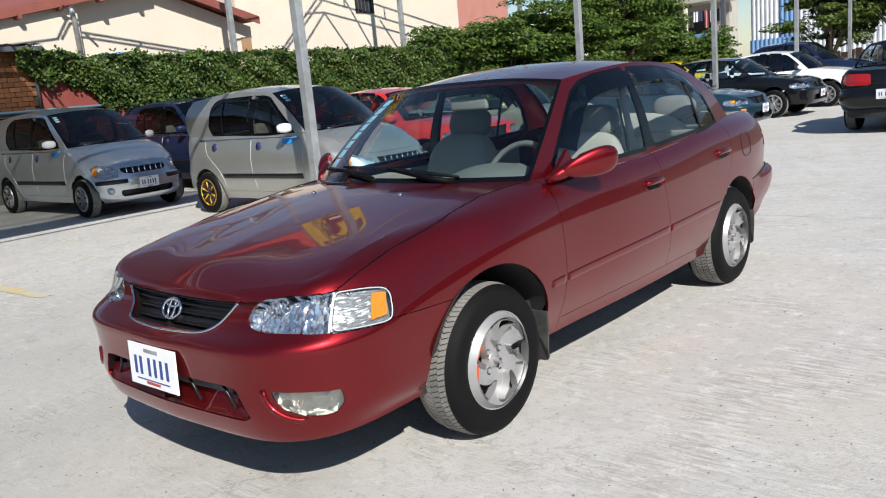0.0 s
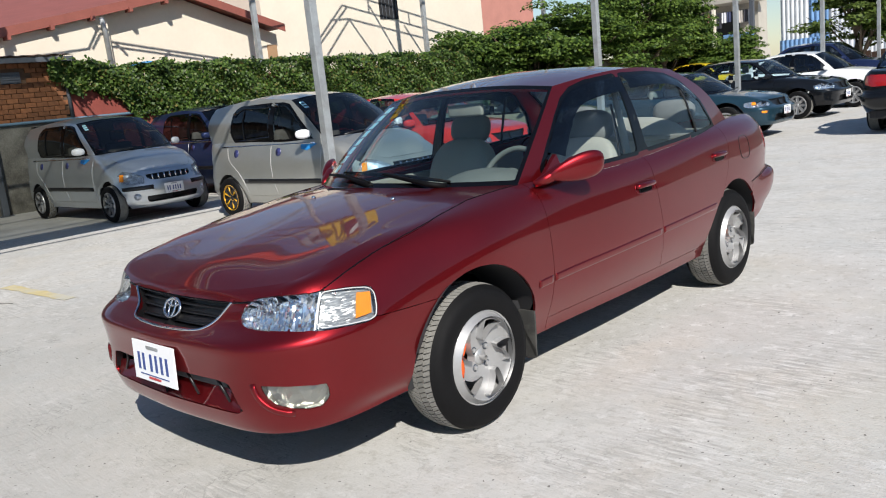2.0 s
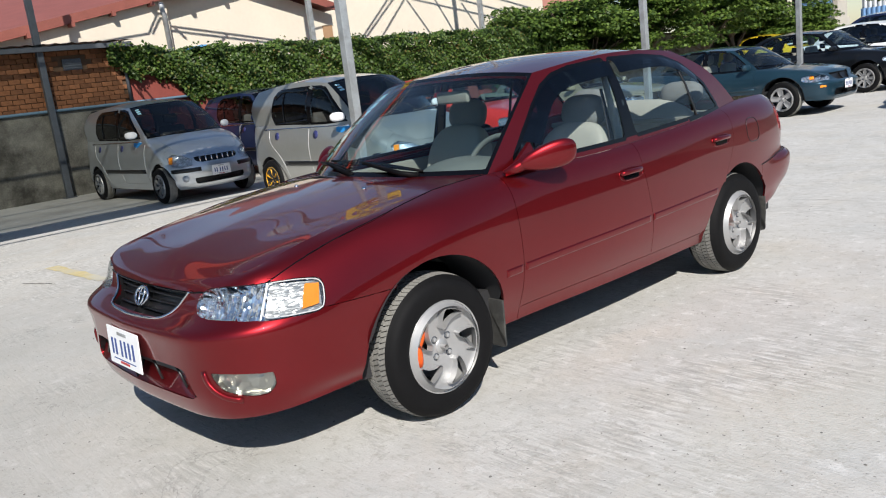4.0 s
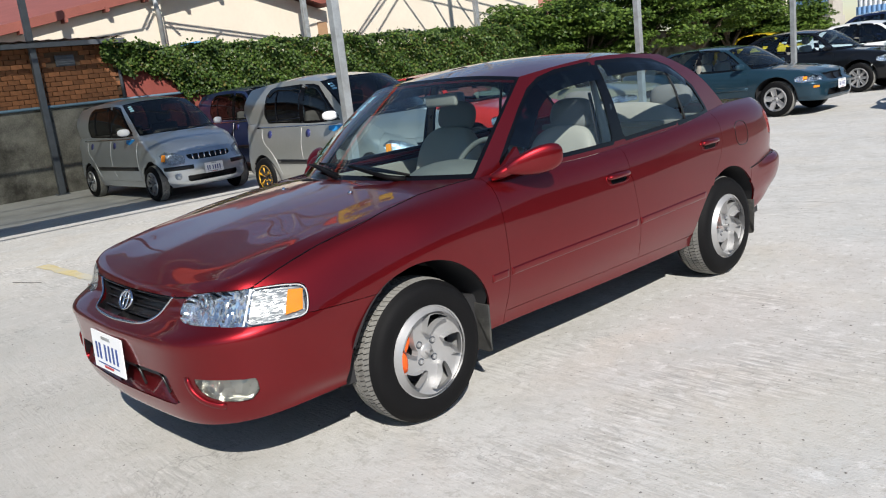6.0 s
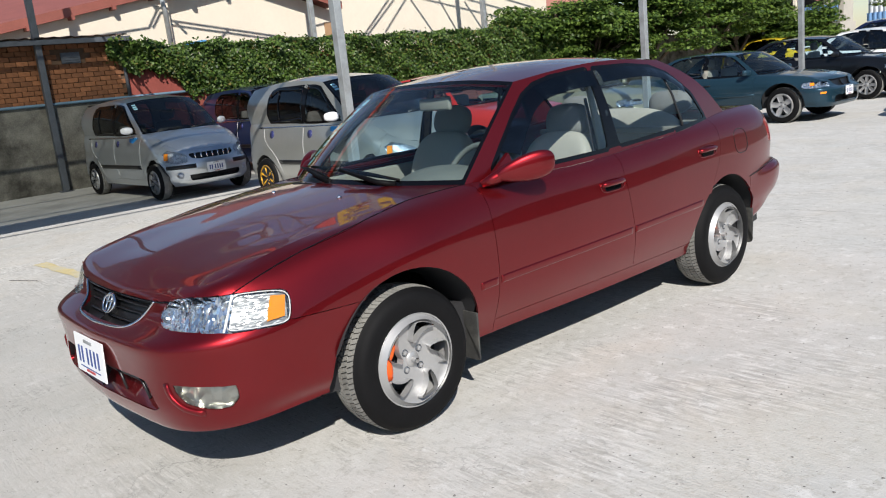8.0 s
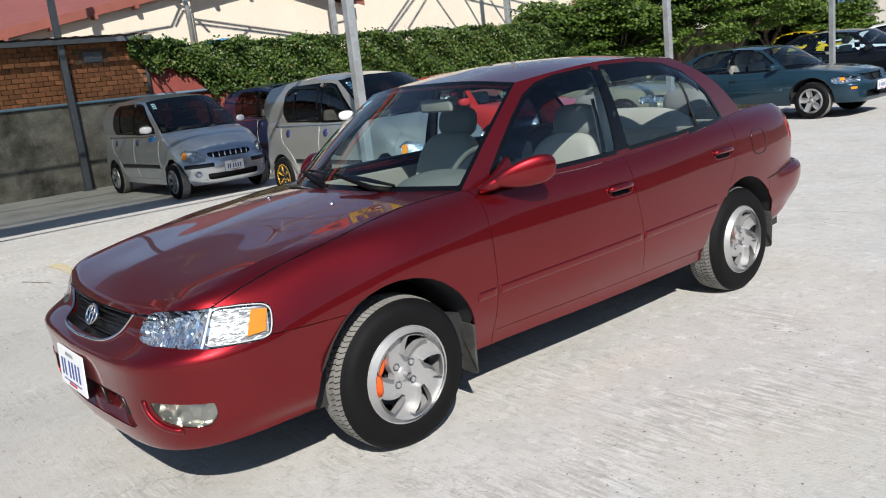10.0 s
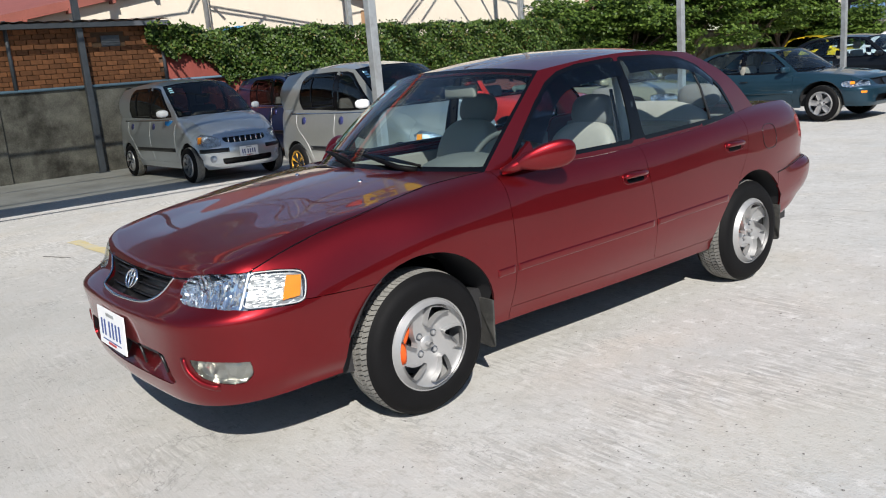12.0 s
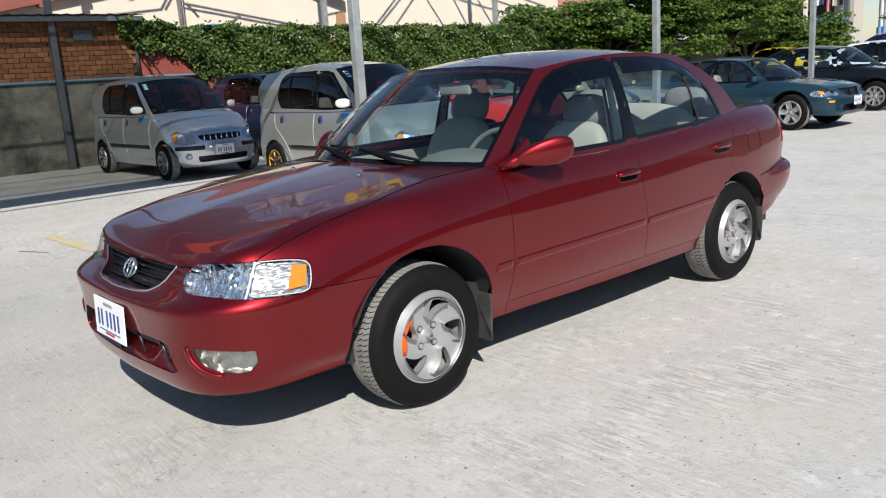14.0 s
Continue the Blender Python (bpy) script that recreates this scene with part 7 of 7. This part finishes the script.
# ---- ivy and trees ----
def leaf_material(name, dark, light, dry=None):
    m = bpy.data.materials.new(name)
    m.use_nodes = True
    nt = m.node_tree
    N, L = nt.nodes, nt.links
    p = N["Principled BSDF"]
    g = N.new("ShaderNodeNewGeometry")
    r = N.new("ShaderNodeValToRGB")
    r.color_ramp.elements[0].color = (*dark, 1)
    r.color_ramp.elements[1].color = (*light, 1)
    r.color_ramp.elements[1].position = 0.9 if dry else 1.0
    if dry:
        e = r.color_ramp.elements.new(0.97)
        e.color = (*dry, 1)
    L.new(g.outputs["Random Per Island"], r.inputs[0])
    L.new(r.outputs[0], p.inputs["Base Color"])
    p.inputs["Roughness"].default_value = 0.5
    p.inputs["Specular IOR Level"].default_value = 0.35
    tr = N.new("ShaderNodeBsdfTranslucent")
    L.new(r.outputs[0], tr.inputs[0])
    mx = N.new("ShaderNodeMixShader")
    mx.inputs[0].default_value = 0.28
    L.new(p.outputs[0], mx.inputs[1]); L.new(tr.outputs[0], mx.inputs[2])
    L.new(mx.outputs[0], N["Material Output"].inputs[0])
    return m


M_IVY = leaf_material("ivy_leaves", (0.014, 0.040, 0.007), (0.105, 0.175, 0.030), (0.16, 0.14, 0.04))
M_TREE = leaf_material("tree_leaves", (0.026, 0.062, 0.010), (0.135, 0.205, 0.034))
M_TREE2 = leaf_material("fine_leaves", (0.03, 0.06, 0.010), (0.14, 0.19, 0.04))
M_BARK = mat("grey_brown_bark", (0.12, 0.09, 0.065), 0.95, vary=0.3, scale=10, bump=0.4, bump_scale=30)


def leaves_mesh(name, centres, normals, sizes, material, parent=None, seed=1):
    """Many pointed leaves, each a folded kite, in one mesh."""
    rg = np.random.RandomState(seed)
    n = len(centres)
    nn = normals / (np.linalg.norm(normals, axis=1)[:, None] + 1e-9)
    t = rg.normal(size=(n, 3))
    t[:, 2] -= 0.6
    t -= nn * (t * nn).sum(1)[:, None]
    t /= np.linalg.norm(t, axis=1)[:, None] + 1e-9
    s = np.cross(nn, t)
    L, W = sizes[:, None], sizes[:, None] * rg.uniform(0.55, 0.95, (n, 1)) * 0.5
    a = centres - t * L * 0.5
    b = centres + t * L * 0.5 - nn * L * 0.12
    c = centres - t * L * 0.08 + s * W + nn * L * 0.08
    d = centres - t * L * 0.08 - s * W + nn * L * 0.08
    V = np.stack([a, c, b, d], 1).reshape(-1, 3)
    F = np.arange(4 * n).reshape(n, 4)
    me = bpy.data.meshes.new(name)
    me.vertices.add(4 * n)
    me.vertices.foreach_set("co", V.ravel())
    me.loops.add(4 * n)
    me.loops.foreach_set("vertex_index", F.ravel())
    me.polygons.add(n)
    me.polygons.foreach_set("loop_start", np.arange(0, 4 * n, 4))
    me.update(calc_edges=True)
    me.materials.append(material)
    ob = new(name, me)
    if parent is not None:
        ob.parent = parent
    return ob


rg = np.random.RandomState(4)
n = 76000
y = rg.uniform(2.75, 18.0, n)
bumpy = 0.16 * np.sin(y * 2.3) + 0.12 * np.sin(y * 5.1 + 1) + 0.08 * np.sin(y * 11.3)
low = np.interp(y, [2.75, 3.4, 4.2, 5.5, 7, 18], [2.35, 2.0, 1.75, 1.45, 1.25, 1.1]) + bumpy * 0.8
top = np.interp(y, [2.75, 4, 6, 18], [2.62, 2.50, 2.47, 2.36]) + 0.035 * np.sin(y * 3.7 + 2) + 0.025 * np.sin(y * 8.9)
q = rg.uniform(0, 1, n) ** 0.85
z = low + (top - low) * q + rg.normal(0, 0.05, n)
lump = 0.16 + 0.10 * np.sin(y * 4.1 + z * 3) * np.sin(z * 6 + y) + 0.06 * np.sin(y * 9 + 2)
x = WALL_X + 0.02 + lump * (0.5 + 0.7 * (z - low) / (top - low + 0.01)) + rg.normal(0, 0.05, n)
over = rg.uniform(0, 1, n) < 0.12
x = np.where(over, WALL_X - rg.uniform(-0.2, 0.45, n), x)
z = np.where(over, top + rg.uniform(-0.06, 0.06, n), z)
keep = (np.sin(y * 6.3 + z * 9.1) + np.sin(y * 13.7 - z * 5.3) + rg.normal(0, 0.9, n) > -1.9)
C = np.stack([x, y, z], 1)[keep]
Nn = np.stack([np.ones(n) * 0.8, rg.normal(0, 0.45, n), rg.normal(0.55, 0.4, n)], 1)[keep]
ivy = leaves_mesh("ivy_hedge", C, Nn, rg.uniform(0.045, 0.088, len(C)), M_IVY)
tagged(ivy, "dense green ivy hanging over the boundary wall", "ivy", kind="stuff")


bm = box(bmesh.new(), (-0.10, -0.24, -0.008), (0.16, 0.24, 0.008), 0.004)
bm.transform(pose(WALL_X + 0.06, 4.55, 2.545, 8, 6, 0))
tagged(part("blue_sheet", bm, mat("blue_plastic_sheet", (0.10, 0.33, 0.60), 0.5, vary=0.15, scale=8)), "small scrap of blue plastic sheet lying on the ivy", "sheet")


def tree(name, x, y, h, spread, n, seed, material, label, low=0.6, size=(0.10, 0.20), group="yard trees"):
    """A tree: tapered trunk, forking limbs, and a crown of leaf clumps with gaps."""
    rg = np.random.RandomState(seed)
    t = thing(name, pose(x, y, 0), label, "tree", group)
    bm = bmesh.new()
    bend = [Vector((0.12 * math.sin(i * 1.3 + seed), 0.12 * math.cos(i * 1.7 + seed), h * 0.55 * i / 5)) for i in range(6)]
    tube(bm, bend, [0.13, 0.115, 0.10, 0.085, 0.07, 0.05], 9)
    part("trunk", bm, M_BARK, t, smooth=True)
    C, Nn = [], []
    k = 22
    for i in range(k):
        a = 2 * math.pi * i / k * 2.4 + rg.uniform(0, 0.5)
        f = rg.uniform(0.25, 1.0)
        base = bend[min(5, int(1 + 4 * f))]
        out = spread * rg.uniform(0.55, 1.0) * (1.15 - 0.55 * f)
        zz = low + (h - low) * (0.10 + 0.85 * f) + rg.uniform(-0.2, 0.2)
        tip = Vector((math.cos(a) * out, math.sin(a) * out, zz))
        mid = base.lerp(tip, 0.5) + Vector((0, 0, 0.25))
        part("limb", tube(bmesh.new(), [base, mid, tip], [0.045, 0.03, 0.012], 6), M_BARK, t, smooth=True)
        for c in range(5):
            p = np.array(mid.lerp(tip, rg.uniform(0.1, 1.15))) + rg.normal(0, 0.22, 3)
            r = rg.uniform(0.34, 0.62)
            m = int(n / (k * 5))
            d = rg.normal(size=(m, 3))
            d /= np.linalg.norm(d, axis=1)[:, None]
            rad = r * rg.uniform(0.35, 1.0, (m, 1)) ** 0.6
            q = d * rad * (1.35, 1.35, 0.30)
            q[:, 2] -= 0.22 * (q[:, :2] ** 2).sum(1)
            C.append(p + q)
            Nn.append(d * (0.35, 0.35, 0.2) + (0.15, -0.1, 0.85) + rg.normal(0, 0.28, (m, 3)))
    C, Nn = np.concatenate(C), np.concatenate(Nn)
    crown = leaves_mesh("crown", C, Nn, rg.uniform(*size, len(C)), material, t, seed)
    tagged(crown, kind="stuff")
    return t


for i, (x, y, h, s) in enumerate(((-13.4, 15.6, 2.9, 1.5), (-12.6, 17.6, 3.3, 1.9), (-12.0, 19.8, 4.0, 2.1), (-11.6, 22.4, 5.0, 2.2), (-11.9, 25.0, 4.4, 1.9), (-12.2, 26.6, 3.2, 1.6), (-10.4, 27.2, 2.1, 1.3))):
    tree("yard_tree", x, y, h, s, 22000, 20 + i, M_TREE, "bushy green tree along the yard wall", low=0.9, size=(0.07, 0.15))
for i, (x, y, h, s) in enumerate(((-6.3, 29.0, 4.3, 2.1), (-4.1, 29.4, 5.2, 2.5))):
    tree("feathery_tree", x, y, h, s, 16000, 50 + i, M_TREE2, "feathery light green tree at the far fence", low=1.3, size=(0.09, 0.2), group="far trees")

# bricks of the upper wall
bm = bmesh.new()
box(bm, (-0.05, -0.095, -0.040), (0.05, 0.095, 0.040), 0.006)
brick_mesh = bpy.data.meshes.new("brick")
bm.to_mesh(brick_mesh)
bm.free()
brick_mesh.materials.append(M_BRICK)
rbk = random.Random(8)
for r in range(13):
    z = 1.64 + 0.088 * r
    k = 0
    yy = -1.35 + (0.10 if r % 2 else 0.0)
    while yy < 3.02:
        if not (abs(yy - 2.12) < 0.27 and abs(z - 2.40) < 0.14) and not (abs(yy + 0.75) < 0.27 and abs(z - 2.40) < 0.14):
            b = new("brick", brick_mesh)
            b.parent = wall_brick
            b.matrix_basis = pose(WALL_X - 0.05 + rbk.uniform(-0.006, 0.006), yy, z + rbk.uniform(-0.003, 0.003), rbk.uniform(-1, 1), 0, rbk.uniform(-1.2, 1.2))
        yy += 0.202
